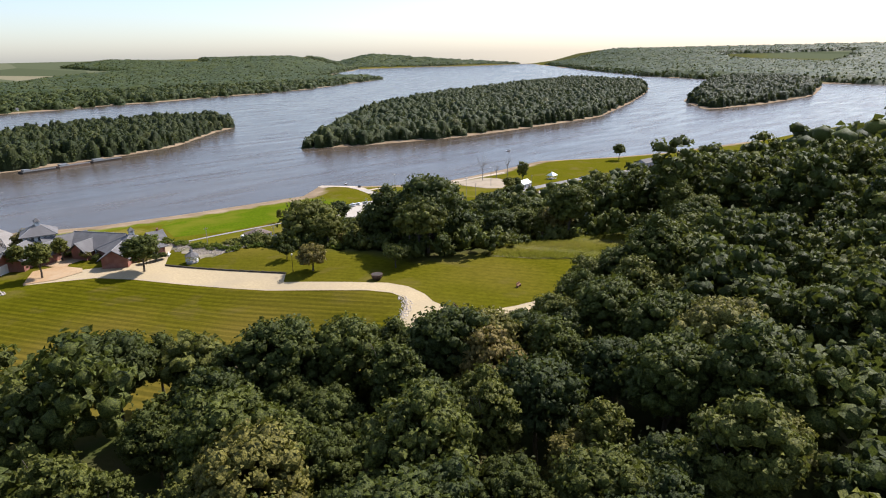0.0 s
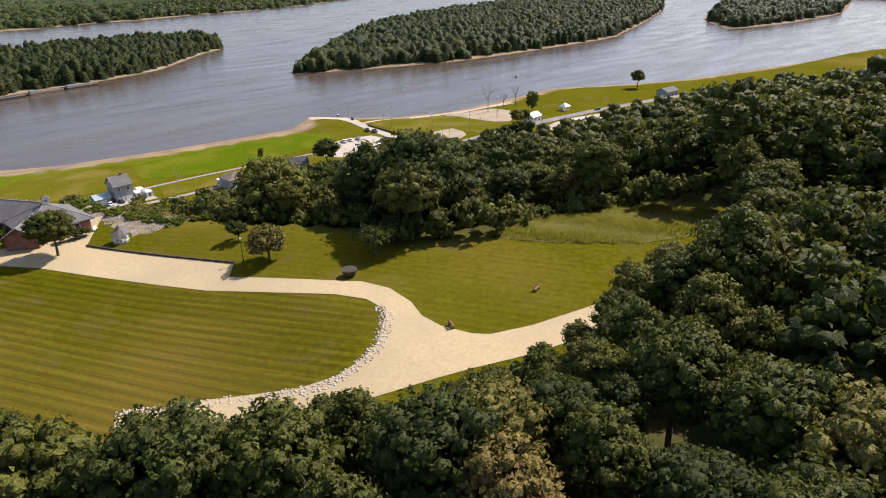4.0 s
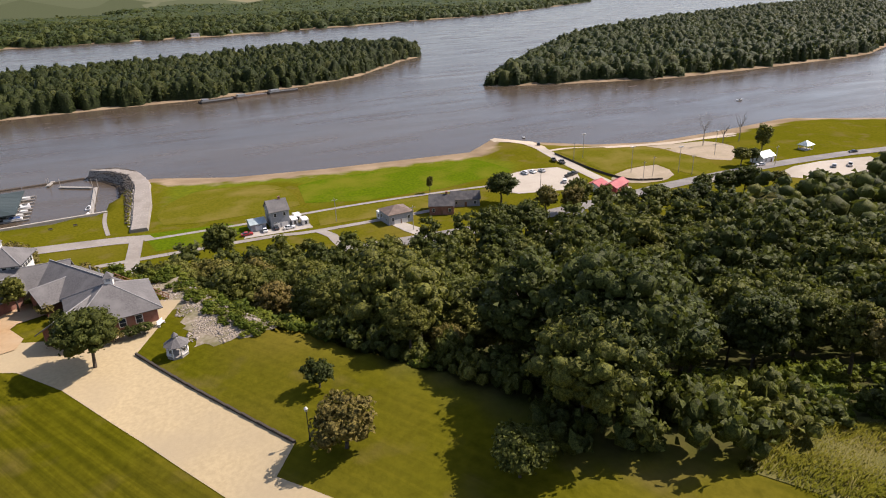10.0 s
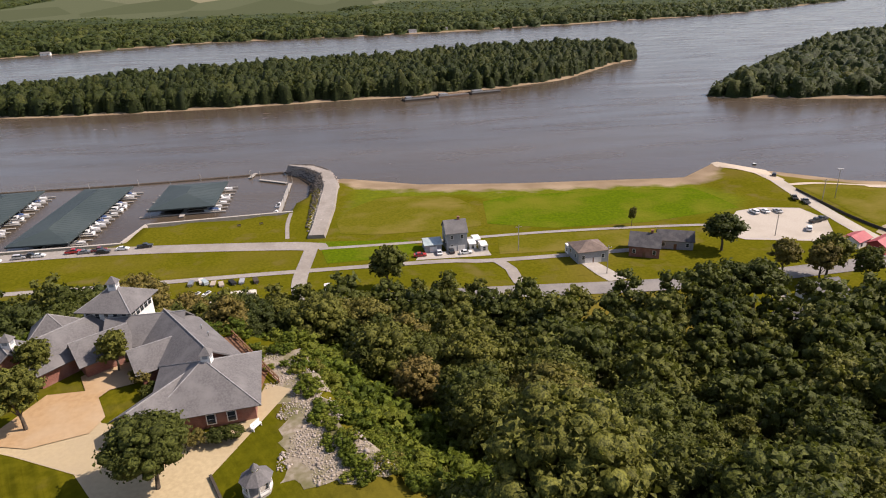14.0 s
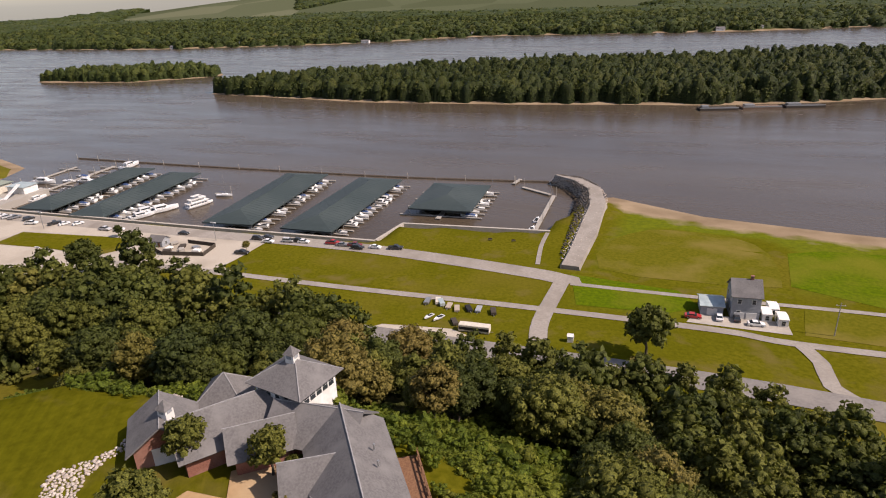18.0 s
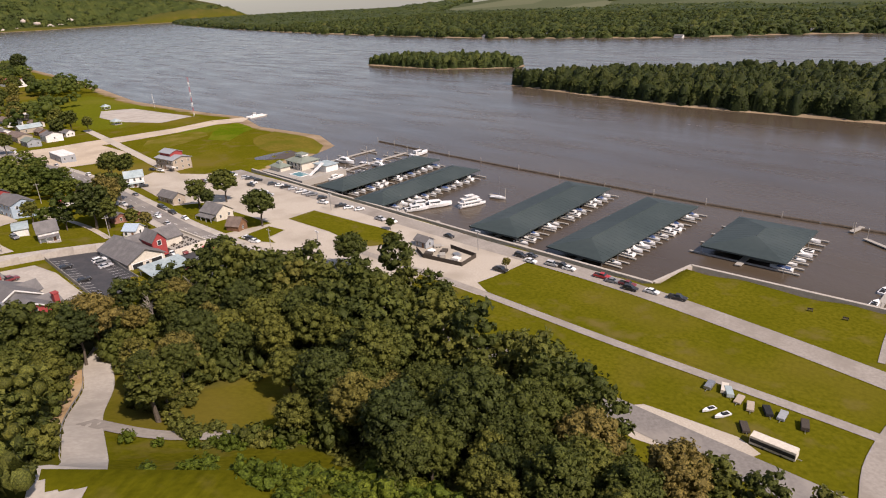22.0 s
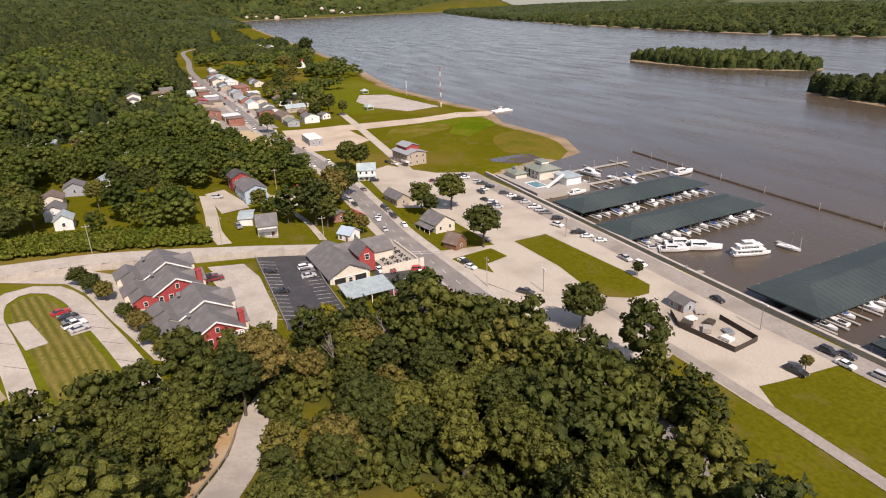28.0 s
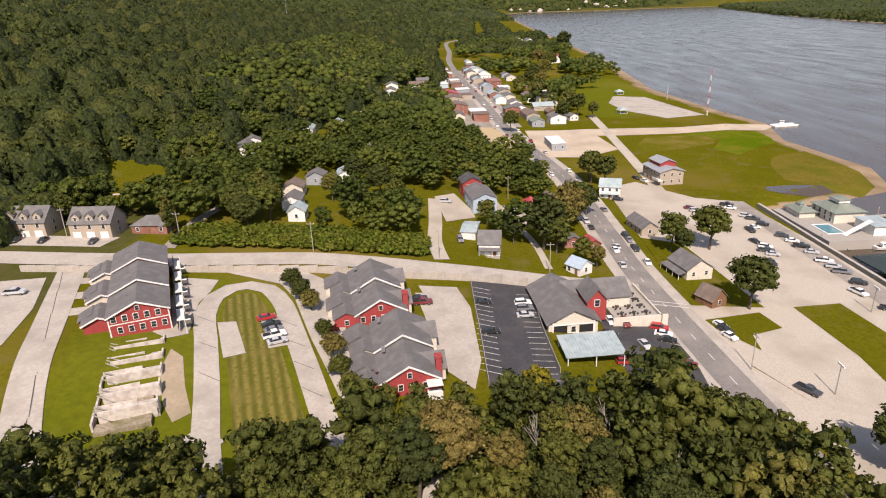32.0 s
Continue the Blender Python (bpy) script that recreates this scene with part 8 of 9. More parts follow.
# ---- houses of the town ----
for v_, n_ in ((53, 3), (75, 3)):
    t = house(-234, v_, 90, 14, 10, 5.0, 4.2, TAN_BRICK, SHINGLE, "brown townhomes with steep grey roofs and white garages", "townhome", wins=(3, 1), storeys=2, garage=0, door=False, group="townhomes on the street")
    for i in range(n_):
        o = part("garage_door", GARAGE, WHITE, t)
        o.matrix_local = pose(-4.6 + i * 4.6, -5.06, 0.0)
        d_ = part("dormer", walls_geo(2.6, 2.6, 1.8, 1.2, 0.0), TAN_BRICK, t)
        d_.matrix_local = pose(-4.6 + i * 4.6, -3.0, 5.4, 0, 0, 90)
        dr = part("dormer_roof", roof_geo(2.6, 2.6, 1.8, 1.2, 0.3), SHINGLE, t)
        dr.matrix_local = pose(-4.6 + i * 4.6, -3.0, 5.4, 0, 0, 90)
        window(t, -4.6 + i * 4.6, -4.36, 6.4, 0, 0.8)
house(-238, 92, 90, 12, 8, 3.0, 2.2, BRICK, SHINGLE, "low brick house with a grey hip roof", hip=True, wins=(3, 1))
house(-236, 205.5, 85, 7, 7.5, 4.2, 3.4, WHITE, SHINGLE, "small white gabled cottage behind a stone wall", wins=(2, 2), porch=1.8)
house(-251, 199, 82, 5, 11, 2.8, 0.8, WHITE, PALE_METAL, "long white garage with a pale metal roof", "garage", wins=(1, 1), garage=1)
house(-284, 203, 12, 17, 9.5, 6.2, 2.0, BLUE_SIDING, SHINGLE, "pale blue two-storey house with a wide grey roof", wins=(4, 2), storeys=2)
house(-300, 199, 12, 9, 8, 6.8, 2.2, RED_SIDING, DARK_SHINGLE, "red house with a dark roof on the slope", wins=(2, 2), storeys=2)
house(-226, 233.5, 40, 5.6, 6, 2.8, 2.0, WHITE, BLUE_SIDING, "tiny pale blue cottage on the corner", wins=(2, 1))
house(-292, 224, 20, 5, 5, 2.6, 2.0, WHITE, RED_ROOF, "small hut with a bright red roof", "hut", hip=True, wins=(1, 1))
house(-298, 233, 30, 7, 6, 3.0, 2.0, BRICK, BROWN_SHINGLE, "small brick house under the trees", wins=(2, 1))
house(-248, 241, 15, 6, 5, 2.6, 1.6, TIMBER, RED_ROOF, "street stall under a red canopy", "stall", wins=(1, 1))
house(-250, 234, 15, 6, 6, 2.8, 1.4, BRICK, SHINGLE, "small shop behind the street stall", "shop", wins=(1, 1))
house(-318, 262, 75, 9, 10, 5.4, 2.6, WHITE, PALE_METAL, "white two-storey gabled house by the lot", wins=(3, 2), storeys=2, porch=1.6)
house(-271, 264.5, 12, 13, 6.5, 3.2, 2.2, TAN_BRICK, SHINGLE, "low stone shop with a grey roof", "shop", wins=(4, 1))
house(-231, 270, 15, 11, 9, 3.6, 3.0, CREAM, SHINGLE, "cream restaurant with a blue porch roof and timber deck", "restaurant", wins=(3, 2), porch=3.0)
house(-208.5, 269, 30, 6, 6, 2.6, 3.0, TIMBER, BROWN_SHINGLE, "small brown gabled kiosk under a big tree", "kiosk", wins=(1, 1))
condo = house(-349, 294, 12, 18, 12, 6.6, 1.6, TAN_BRICK, GREY_SIDING, "three-storey stone apartment house with slate-blue roofs", "apartment house", wins=(5, 3), storeys=2, over=0.7)
block(condo, -3, 1, 0, 11, 8, 9.4, 1.4, RED_SIDING, GREY_SIDING, False, 0.6, 0.01)
part("balcony", Geo().box(6, -8.5, 3.0, 12, -6, 3.2).box(6, -8.6, 3.2, 12, -8.45, 4.2), WHITE, condo)
cars([("s", "black", -351, 281.6, 20), ("s", "white", -345, 284.2, 20), ("u", "black", -310, 263.8, 80)], "gravel drive", "cars by the apartment house")
house(-422, 250, 5, 22, 8.5, 4.6, 0.0, GREY_SIDING, WHITE, "long flat-roofed grey commercial building", "shop", wins=(3, 2), over=0.15)
for x, y, yaw, w, d, h_, wall, roof, lab in ((-498, 246, 8, 14, 9, 4.0, GREY_SIDING, SAGE, "low shop with a green shed roof"), (-527, 244, 8, 24, 10, 4.6, TAN_BRICK, BROWN_SHINGLE, "long low stone shop on the street"), (-560, 238, 8, 16, 9, 4.4, WHITE, SHINGLE, "white shop on the street"),
                                    (-588, 236, 8, 13, 10, 4.2, WHITE, SHINGLE, "white gabled shop on the street"), (-545, 262, 8, 12, 8, 3.6, TIMBER, BROWN_SHINGLE, "brown timber shop behind the street"), (-525, 275, 20, 9, 7, 3.4, WHITE, SHINGLE, "white gabled cottage behind the street"),
                                    (-620, 232, 8, 18, 11, 5.0, CREAM, SHINGLE, "cream shop row on the street"), (-655, 230, 8, 15, 11, 5.4, TAN_BRICK, SHINGLE, "stone shop row on the street"), (-728, 222, 8, 30, 14, 6.4, BRICK, BRICK, "red brick two-storey corner block"),
                                    (-800, 215, 8, 22, 12, 5.0, WHITE, WHITE, "white low building by the street"), (-870, 205, 8, 26, 12, 5.0, WHITE, PALE_METAL, "white building beside the road"), (-600, 268, 12, 14, 8, 3.6, CREAM, BROWN_SHINGLE, "cream house behind the street"),
                                    (-535, 188, 8, 18, 16, 6.0, BRICK, BROWN_SHINGLE, "brown brick two-storey shop block"), (-572, 184, 8, 16, 16, 6.4, TAN_BRICK, BROWN_SHINGLE, "stone shop block on the street"), (-605, 180, 8, 18, 16, 5.6, BRICK, RED_ROOF, "brick shop block with a red roof"),
                                    (-680, 170, 8, 20, 12, 5.0, WHITE, WHITE, "white building beside the road"), (-760, 164, 8, 22, 12, 5.0, WHITE, SHINGLE, "white building beside the road"), (-830, 152, 8, 20, 12, 5.0, WHITE, WHITE, "white shop beside the road")):
    house(x, y, yaw, w, d, h_, 0.0 if roof in (WHITE, BRICK) else 1.8, wall, roof, lab, "shop", wins=(4, 2), storeys=2 if h_ > 5 else 1, group="buildings of the main street")
more = np.random.default_rng(91)
STREET_SIDE = [(-512, 262), (-572, 258), (-640, 252), (-690, 232), (-706, 250), (-765, 226), (-840, 214), (-690, 268), (-745, 252), (-785, 244), (-925, 200), (-960, 196), (-620, 254), (-655, 268), (-820, 240),
               (-500, 190), (-645, 172), (-722, 168), (-797, 158), (-556, 162), (-522, 160), (-592, 158), (-662, 148), (-865, 152), (-900, 142), (-705, 150), (-750, 142), (-510, 136), (-490, 156), (-625, 128)]
for k_, (x, y) in enumerate(STREET_SIDE):
    wall_m, what = ((WHITE, "white"), (TAN_BRICK, "tan stone"), (GREY_SIDING, "grey"), (CREAM, "cream"), (BRICK, "red brick"), (WHITE, "white"))[k_ % 6]
    roof_m, cover = ((SHINGLE, "grey shingle"), (PALE_METAL, "pale metal"), (BROWN_SHINGLE, "brown shingle"), (WHITE, "flat white"), (SHINGLE, "grey shingle"))[k_ % 5]
    house(x, y, 8 + 90 * (k_ % 3 == 1), more.uniform(10, 18), more.uniform(8, 12), more.uniform(3.2, 5.6), 0.0 if roof_m is WHITE else more.uniform(1.6, 2.6), wall_m, roof_m, "%s building with a %s roof in town" % (what, cover), "shop", wins=(2, 1), group="buildings of the old town")
patch("street_plaza", [(-478, 192), (-470, 214), (-500, 219), (-600, 206), (-640, 200), (-636, 184), (-560, 190), (-520, 193)], LANE, 0.075, "broad worn paving beside the old main street", "pavement")
street_v = lambda a: float(np.interp(a, [-1000, -787, -620, -475, -352, -274, -230], [160, 188, 208, 224, 245, 250, 252]))
for k_ in range(38):
    side = 1 if k_ % 2 else -1
    x = -506 - (k_ // 2) * 19 + more.uniform(-2, 2)
    y = street_v(x) + side * 14.5
    if any(math.hypot(x - q[0], y - q[1]) < q[2] + 6.5 for q in BUILT if q[0] < -480):
        continue
    wall_m, what = ((BRICK, "red brick"), (WHITE, "white"), (TAN_BRICK, "tan stone"), (CREAM, "cream"), (GREY_SIDING, "grey"))[k_ % 5]
    house(x, y, 8, more.uniform(11, 15), more.uniform(9, 12), more.uniform(4.0, 6.2), (0.0, 1.8, 0.0, 2.2)[k_ % 4], wall_m, (BROWN_SHINGLE, SHINGLE, WHITE, PALE_METAL)[k_ % 4], "%s shop front on the old main street" % what, "shop", wins=(2, 0), storeys=2 if k_ % 3 == 0 else 1, group="shops of the old main street")
parked = []
for k_ in range(34):
    x = -245 - k_ * 17 + more.uniform(-5, 5)
    side = 1 if k_ % 2 else -1
    parked.append((("s", "u", "p")[k_ % 3], ("white", "black", "silver", "grey", "red", "maroon", "white")[k_ % 7], x, street_v(x) + side * (5.8 if k_ % 5 else 2.0), 8 + (180 if side > 0 else 0)))
cars(parked, "main street", "cars along the main street")
barn = house(-1000, 322, 10, 46, 28, 6, 5.0, WHITE, RED_ROOF, "big hall with a bright red gambrel roof", "hall", wins=(5, 2))
house(-960, 356, 10, 20, 10, 4, 2, WHITE, WHITE, "long white riverside building", "hall", wins=(4, 1))
for x, y, w in ((-1600, 262, 24), (-1470, 300, 30), (-1420, 318, 28), (-1440, 290, 22)):
    house(x, y, 8, w, 14, 6, 4.5, WHITE, SHINGLE, "large white house on the river bend", wins=(4, 2), storeys=2, group="white houses on the bend")
for x, y, yaw, w, d, wall, roof, lab in ((-410, 103, 5, 13, 8, WHITE, PALE_METAL, "white house with a pale roof on the hillside"), (-421, 116, 10, 10, 7, BRICK, BROWN_SHINGLE, "orange brick house on the hillside"), (-358, 84, 20, 14, 8, WHITE, SHINGLE, "white hillside house with a porch"), (-372, 83, 20, 8, 8, WHITE, SHINGLE, "tall white gabled house on the hillside"),
                                    (-284, 128, 5, 9, 8, CREAM, BROWN_SHINGLE, "small cream house among trees"), (-267, 132, 5, 9, 7, WHITE, SHINGLE, "white house among garden trees"), (-254, 137, 5, 7, 6, WHITE, PALE_METAL, "white garden house among trees"), (-302, 133, 5, 8, 8, GREY_SIDING, SHINGLE, "grey house half hidden by trees"),
                                    (-309, 145, 5, 12, 9, WHITE, PALE_METAL, "white house with a pale metal roof"), (-432, 118, 20, 9, 7, WHITE, PALE_METAL, "small white hillside cottage"), (-590, 131, 5, 16, 9, WHITE, SHINGLE, "white hillside house above the street"), (-614, 150, 5, 18, 9, TAN_BRICK, BROWN_SHINGLE, "stone hillside house above the street"),
                                    (-553, 132, 5, 20, 8, WHITE, PALE_METAL, "long white building on the hillside"), (-640, 148, 5, 10, 9, WHITE, WHITE, "white boxy house on the hillside"), (-250, 30, 10, 12, 8, WHITE, PALE_METAL, "small white shed roofed house"), (-470, 128, 5, 16, 8, WHITE, WHITE, "long white trailer home on the hillside")):
    house(x, y, yaw, w, d, 3.8, 2.0, wall, roof, lab, wins=(3, 1), group="houses on the hillside")

for x, y, wdt in ((-898, 1268, 16), (-818, 1284, 14), (-870, 1276, 12), (-600, 1320, 16), (56, 1506, 16), (121, 1530, 18), (90, 1520, 12), (-420, 1470, 14), (-1000, 1216, 14)):
    house(x, y, 10, wdt, 9, 3.6, 2.2, WHITE, SHINGLE, "white cabin on the far river bank", "cabin", wins=(2, 0), group="cabins on the far bank")


def open_shelter(a, v, yaw, w, d, label):
    t = thing("pavilion", at(a, v, None, yaw), label, "pavilion")
    part("roof", roof_geo(w, d, 2.8, 1.8, 0.5, True), PALE_METAL, t)
    part("floor", Geo().box(-w / 2, -d / 2, -0.5, w / 2, d / 2, 0.12), CONCRETE, t)
    for x in (-w / 2 + 0.2, 0, w / 2 - 0.2):
        for y in (-d / 2 + 0.2, d / 2 - 0.2):
            part("post", Geo().box(x - 0.1, y - 0.1, 0.1, x + 0.1, y + 0.1, 2.85), WHITE, t)


open_shelter(-549, 318, 10, 8, 6, "open white picnic shelter on the riverside green")
open_shelter(-652, 338, 10, 7, 6, "open picnic shelter by the river")
open_shelter(350, 318, 10, 6, 5, "open picnic shelter in the river park")


def mast(a, v, tall, label, banded=True):
    t = thing("radio_mast", at(a, v), label, "mast")
    for i in range(8):
        z0, z1 = tall * i / 8, tall * (i + 1) / 8
        g_ = Geo()
        for k_ in range(3):
            c_, s_ = 0.55 * math.cos(k_ * 2.094), 0.55 * math.sin(k_ * 2.094)
            c2, s2 = 0.55 * math.cos((k_ + 1) * 2.094), 0.55 * math.sin((k_ + 1) * 2.094)
            g_.tube((c_, s_, z0), (c_, s_, z1), 0.07, 0.07, 4).tube((c_, s_, z0), (c2, s2, z1), 0.05, 0.05, 3)
        part("lattice_section", g_, (RED_ROOF if i % 2 else WHITE) if banded else STEEL, t)


mast(-526, 376, 34, "red and white banded lattice mast on the river bank")
mast(-616, 372, 14, "short white mast on the river bank", False)
mast(-917, -40, 55, "tall steel radio mast on the wooded hill", False)


def ferry(a, v, yaw):
    t = thing("ferry", at(a, v, 0, yaw) @ Matrix.Scale(0.58, 4), "small white car ferry at its landing", "ferry")
    part("hull", Geo().box(-15, -5, -0.6, 15, 5, 1.2), WHITE, t)
    part("ramp", Geo().slab([(15, -3.5, 1.2), (19, -3.5, 0.9), (19, 3.5, 0.9), (15, 3.5, 1.2)], 0.2), STEEL, t)
    part("wheelhouse", Geo().box(-4, 3.2, 1.2, 2, 5, 5.8), WHITE, t)
    part("wheelhouse_windows", Geo().box(-4.05, 3.1, 4.4, 2.05, 5.05, 5.3), GLASS, t)
    part("rail", Geo().box(-15, -5, 1.2, 15, -4.8, 2.2).box(-15, 4.8, 1.2, 15, 5, 2.2), WHITE, t)


ferry(-497, 420, 100)

# moored barges under the island
for i in range(3):
    t = thing("barge", at(62 + 30 * i, 673 + 11 * i, 0, 17), "moored work barge along the island shore", "barge")
    part("hull", Geo().box(-14, -5, -1, 14, 5, 1.6), RUST if i == 1 else DARK_TIMBER, t)
    part("deckhouse", Geo().box(-12, -3.0, 1.6, -7 + 2 * i, 3.0, 3.2), STEEL, t)
    part("rail", Geo().box(-14, -5, 1.6, 14, -4.85, 2.5), STEEL, t)


def speedboat(a, v, yaw):
    b_ = boat(0, a, v, yaw, 1.0)
    b_["label"] = "white speedboat under way on the river"


speedboat(440, 458, 15)


def utility_pole(a, v, yaw=0, tall=10.0):
    t = thing("utility_pole", at(a, v, None, yaw), "weathered wooden utility pole with a crossarm", "pole", "utility poles")
    part("shaft", Geo().tube((0, 0, -1), (0, 0, tall), 0.16, 0.11, 7), GREY_WOOD, t)
    part("crossarm", Geo().box(-1.2, -0.06, tall - 0.9, 1.2, 0.06, tall - 0.75), GREY_WOOD, t)
    for x in (-1.0, 0, 1.0):
        part("insulator", Geo().tube((x, 0, tall - 0.75), (x, 0, tall - 0.5), 0.05, 0.05, 5), WHITE, t)


for a, v in ((-223.5, 149.4), (-226, 189), (-224, 224), (-265, 216), (-300, 215), (-172, 266), (-228, 105), (-230, 66), (-345, 150), (95, 316), (120, 291), (247, 312), (264, 305), (228, 352), (190, 318), (237, 306), (310, 300), (-100, 276), (-330, 237), (-430, 145)):
    utility_pole(a, v, 90 if a < -200 else 10)


def flood_pole(a, v, tall=13):
    t = thing("light_pole", at(a, v), "tall floodlight pole of the ball field", "lamp", "floodlight poles")
    part("pole", Geo().tube((0, 0, -0.5), (0, 0, tall), 0.15, 0.1, 7), STEEL, t)
    part("lamp_bar", Geo().box(-1.3, -0.15, tall - 0.4, 1.3, 0.15, tall), WHITE, t)


for a, v in ((242, 322), (262, 312), (236, 356), (-163, 281), (-205, 313), (-120, 324), (300, 330)):
    flood_pole(a, v, 13 if a > 0 else 8)


# ---- garden and street trees ----
SMALL = [TreeKind(21, 2.6, 1.2, 4.6, 16, 900, 0.40, r=0.14, limbs=6), TreeKind(22, 3.4, 0.8, 6.4, 26, 1700, 0.42, r=0.18, limbs=6)]
STREET = [TreeKind(31, 4.4, 2.2, 10.5, 40, 1500, 0.56, r=0.24), TreeKind(32, 4.0, 1.8, 11.5, 36, 1400, 0.56, r=0.24), TreeKind(33, 3.2, 1.6, 8.0, 28, 1100, 0.48, r=0.2)]
YELLOW = TreeKind(34, 3.6, 2.0, 9.0, 14, 800, 0.7, LEAF_YELLOW, 0.2)
RED = TreeKind(35, 1.9, 0.6, 3.6, 9, 420, 0.5, LEAF_RED, 0.1)
FIR = TreeKind(36, 3.2, 1.0, 14.0, 22, 900, 0.8, None, 0.22, taper=0.85)

big = place_tree(NEAR[2], 32.2, 159.6, 0.74, 30, "broad shade tree at the edge of the gravel court", wide=1.12)
place_tree(SMALL[0], 60.1, 139.6, 0.85, 10, "small round lawn tree on the bluff")
place_tree(SMALL[1], 60.8, 127.3, 1.02, 70, "dense round lawn tree beside the gravel court", wide=1.15)
UMBRELLA = TreeKind(23, 3.5, 2.1, 5.6, 26, 1500, 0.36, r=0.15, limbs=8)
place_tree(UMBRELLA, 76.0, 115.9, 1.0, 120, "small umbrella-shaped tree spreading over the lawn", wide=1.08)
place_tree(STREET[2], 12.2, 171.0, 1.12, 40, "thin-leaved young tree in the clay forecourt")
place_tree(STREET[2], 8.6, 181.2, 0.85, 80, "leafy courtyard tree against the lodge")
place_tree(STREET[2], 18.2, 183.2, 0.80, 100, "leafy courtyard tree against the lodge")
place_tree(SMALL[0], 23.0, 179.2, 0.6, 20, "clipped evergreen shrub by the lodge wall")
for a, v in ((36.6, 166.4), (38.4, 166.8), (34.2, 166.2), (25.2, 176.6), (20.2, 184.6)):
    place_tree(SMALL[0], a, v, 0.42, a * 40, "round clipped shrub by the lodge wall", "shrubs by the lodge", wide=1.3)
for a, v, k, s, w in ((142.5, 335.5, 1, 0.75, 0.6), (165, 307, 0, 1.35, 1.3), (138, 259, 0, 1.6, 1.0), (146, 262, 1, 1.4, 1.1), (153, 261, 0, 1.6, 1.1), (49.5, 286.5, 0, 1.5, 1.0), (172.8, 281.8, 2, 1.65, 1.05), (184.8, 279, 0, 1.5, 1.0), (181, 276, 1, 1.3, 1.0), (192, 272, 1, 1.25, 0.9),
                      (198, 264.5, 0, 1.35, 0.9), (208, 260, 1, 1.3, 1.25), (214, 267, 2, 1.5, 1.1), (240, 271.5, 1, 1.1, 1.05), (250, 269, 0, 1.25, 1.1), (258, 266, 1, 1.35, 1.2), (265, 270, 0, 1.1, 1.1), (230, 262, 2, 1.5, 1.2), (218, 256, 1, 1.2, 1.2), (276, 266, 2, 1.2, 1.2), (168, 262, 2, 1.1, 1.0), (188, 250, 0, 1.2, 1.1)):
    place_tree(STREET[k], a, v, s, a * 37 % 360, "broad roadside tree in full leaf", "roadside trees", wide=w)
for a, v, k, s, w in ((296, 307.5, 0, 0.95, 1.2), (302, 306.5, 2, 1.1, 1.2), (320.5, 319.5, 1, 1.55, 0.75), (452, 335, 0, 1.4, 1.0), (430, 262, 0, 1.1, 1.0), (366, 272, 2, 1.3, 1.0), (352, 262, 1, 1.0, 1.0), (330, 258, 1, 1.0, 1.0)):
    place_tree(STREET[k], a, v, s, a * 37 % 360, "broad tree in the riverside park", "park trees", wide=w)
for a, v, k, s in ((-253, 284, 0, 1.15), (-249, 269, 1, 0.95), (-245, 272, 2, 0.9), (-205.5, 279, 0, 1.15), (-137, 279, 0, 1.45), (-564, 279, 0, 1.2), (-510, 267, 1, 1.1), (-676, 247.5, 0, 1.2), (-720, 260, 1, 1.2), (-1200, 360, 0, 2.2), (-345, 257, 0, 1.0), (-880, 300, 0, 1.6), (-900, 320, 1, 1.5), (-930, 290, 0, 1.6), (-163, 315.4, 2, 0.7), (-100.5, 318.6, 2, 0.55), (-338.5, 257, 0, 1.1), (-334, 263, 1, 1.0), (-286, 246, 2, 1.1), (-268, 236, 0, 1.2), (-276, 240, 1, 1.1), (-258, 232, 0, 1.0), (-243, 224, 1, 1.3), (-240, 228, 2, 1.2), (-234, 236, 2, 0.8), (-230, 240, 2, 0.7),
                   (-246, 214, 2, 0.8), (-262, 205, 2, 0.9), (-546, 275, 0, 1.3), (-538, 282, 1, 1.2), (-530, 292, 2, 1.1), (-466, 226, 0, 1.0), (-610, 256, 1, 1.2), (-640, 262, 0, 1.3), (-700, 270, 1, 1.2), (-768, 269, 0, 1.4), (-800, 285, 1, 1.4), (-670, 245, 2, 1.2)):
    place_tree(STREET[k], a, v, s * (1.45 if a < -200 else 1.0), a * 53 % 360, "leafy street tree in the small town", "street trees")
for a, v in ((-196, 150), (-190, 154), (-184, 158), (-171, 164), (-163, 168), (-155, 171), (-150, 174), (-146, 182)):
    place_tree(SMALL[1], a, v, 0.72 + 0.3 * (a % 3) / 3, a * 71 % 360, "garden shrub tree before the cottages", "cottage garden trees")
for a, v, k, s, w in ((-75.5, 193.5, 5, 1.15, 1.35), (-79, 196.5, 3, 0.9, 1.0), (-74.5, 221, 0, 0.95, 1.0), (-51, 219, 3, 1.0, 1.1), (-92, 204, 4, 0.95, 1.0)):
    place_tree(NEAR[k], a, v, s, a * 31 % 360, "dark leafy tree beside the grassy glade", "trees round the glade", wide=w)
place_tree(RED, -152.5, 178, 1.0, 0, "small copper-leaved tree before the red cottage")
place_tree(RED, -172, 166, 0.8, 50, "small copper-leaved tree before the red cottage")
place_tree(YELLOW, -151.5, 213, 1.0, 0, "bright yellow tree at the wood's edge")
place_tree(FIR, -231, 101, 1.0, 0, "tall dark spruce beside the street")
place_tree(NEAR[2], -238, 124, 1.05, 20, "broad spreading oak above the street")
place_tree(NEAR[1], -240, 62, 0.95, 70, "dark tall tree between the townhomes")


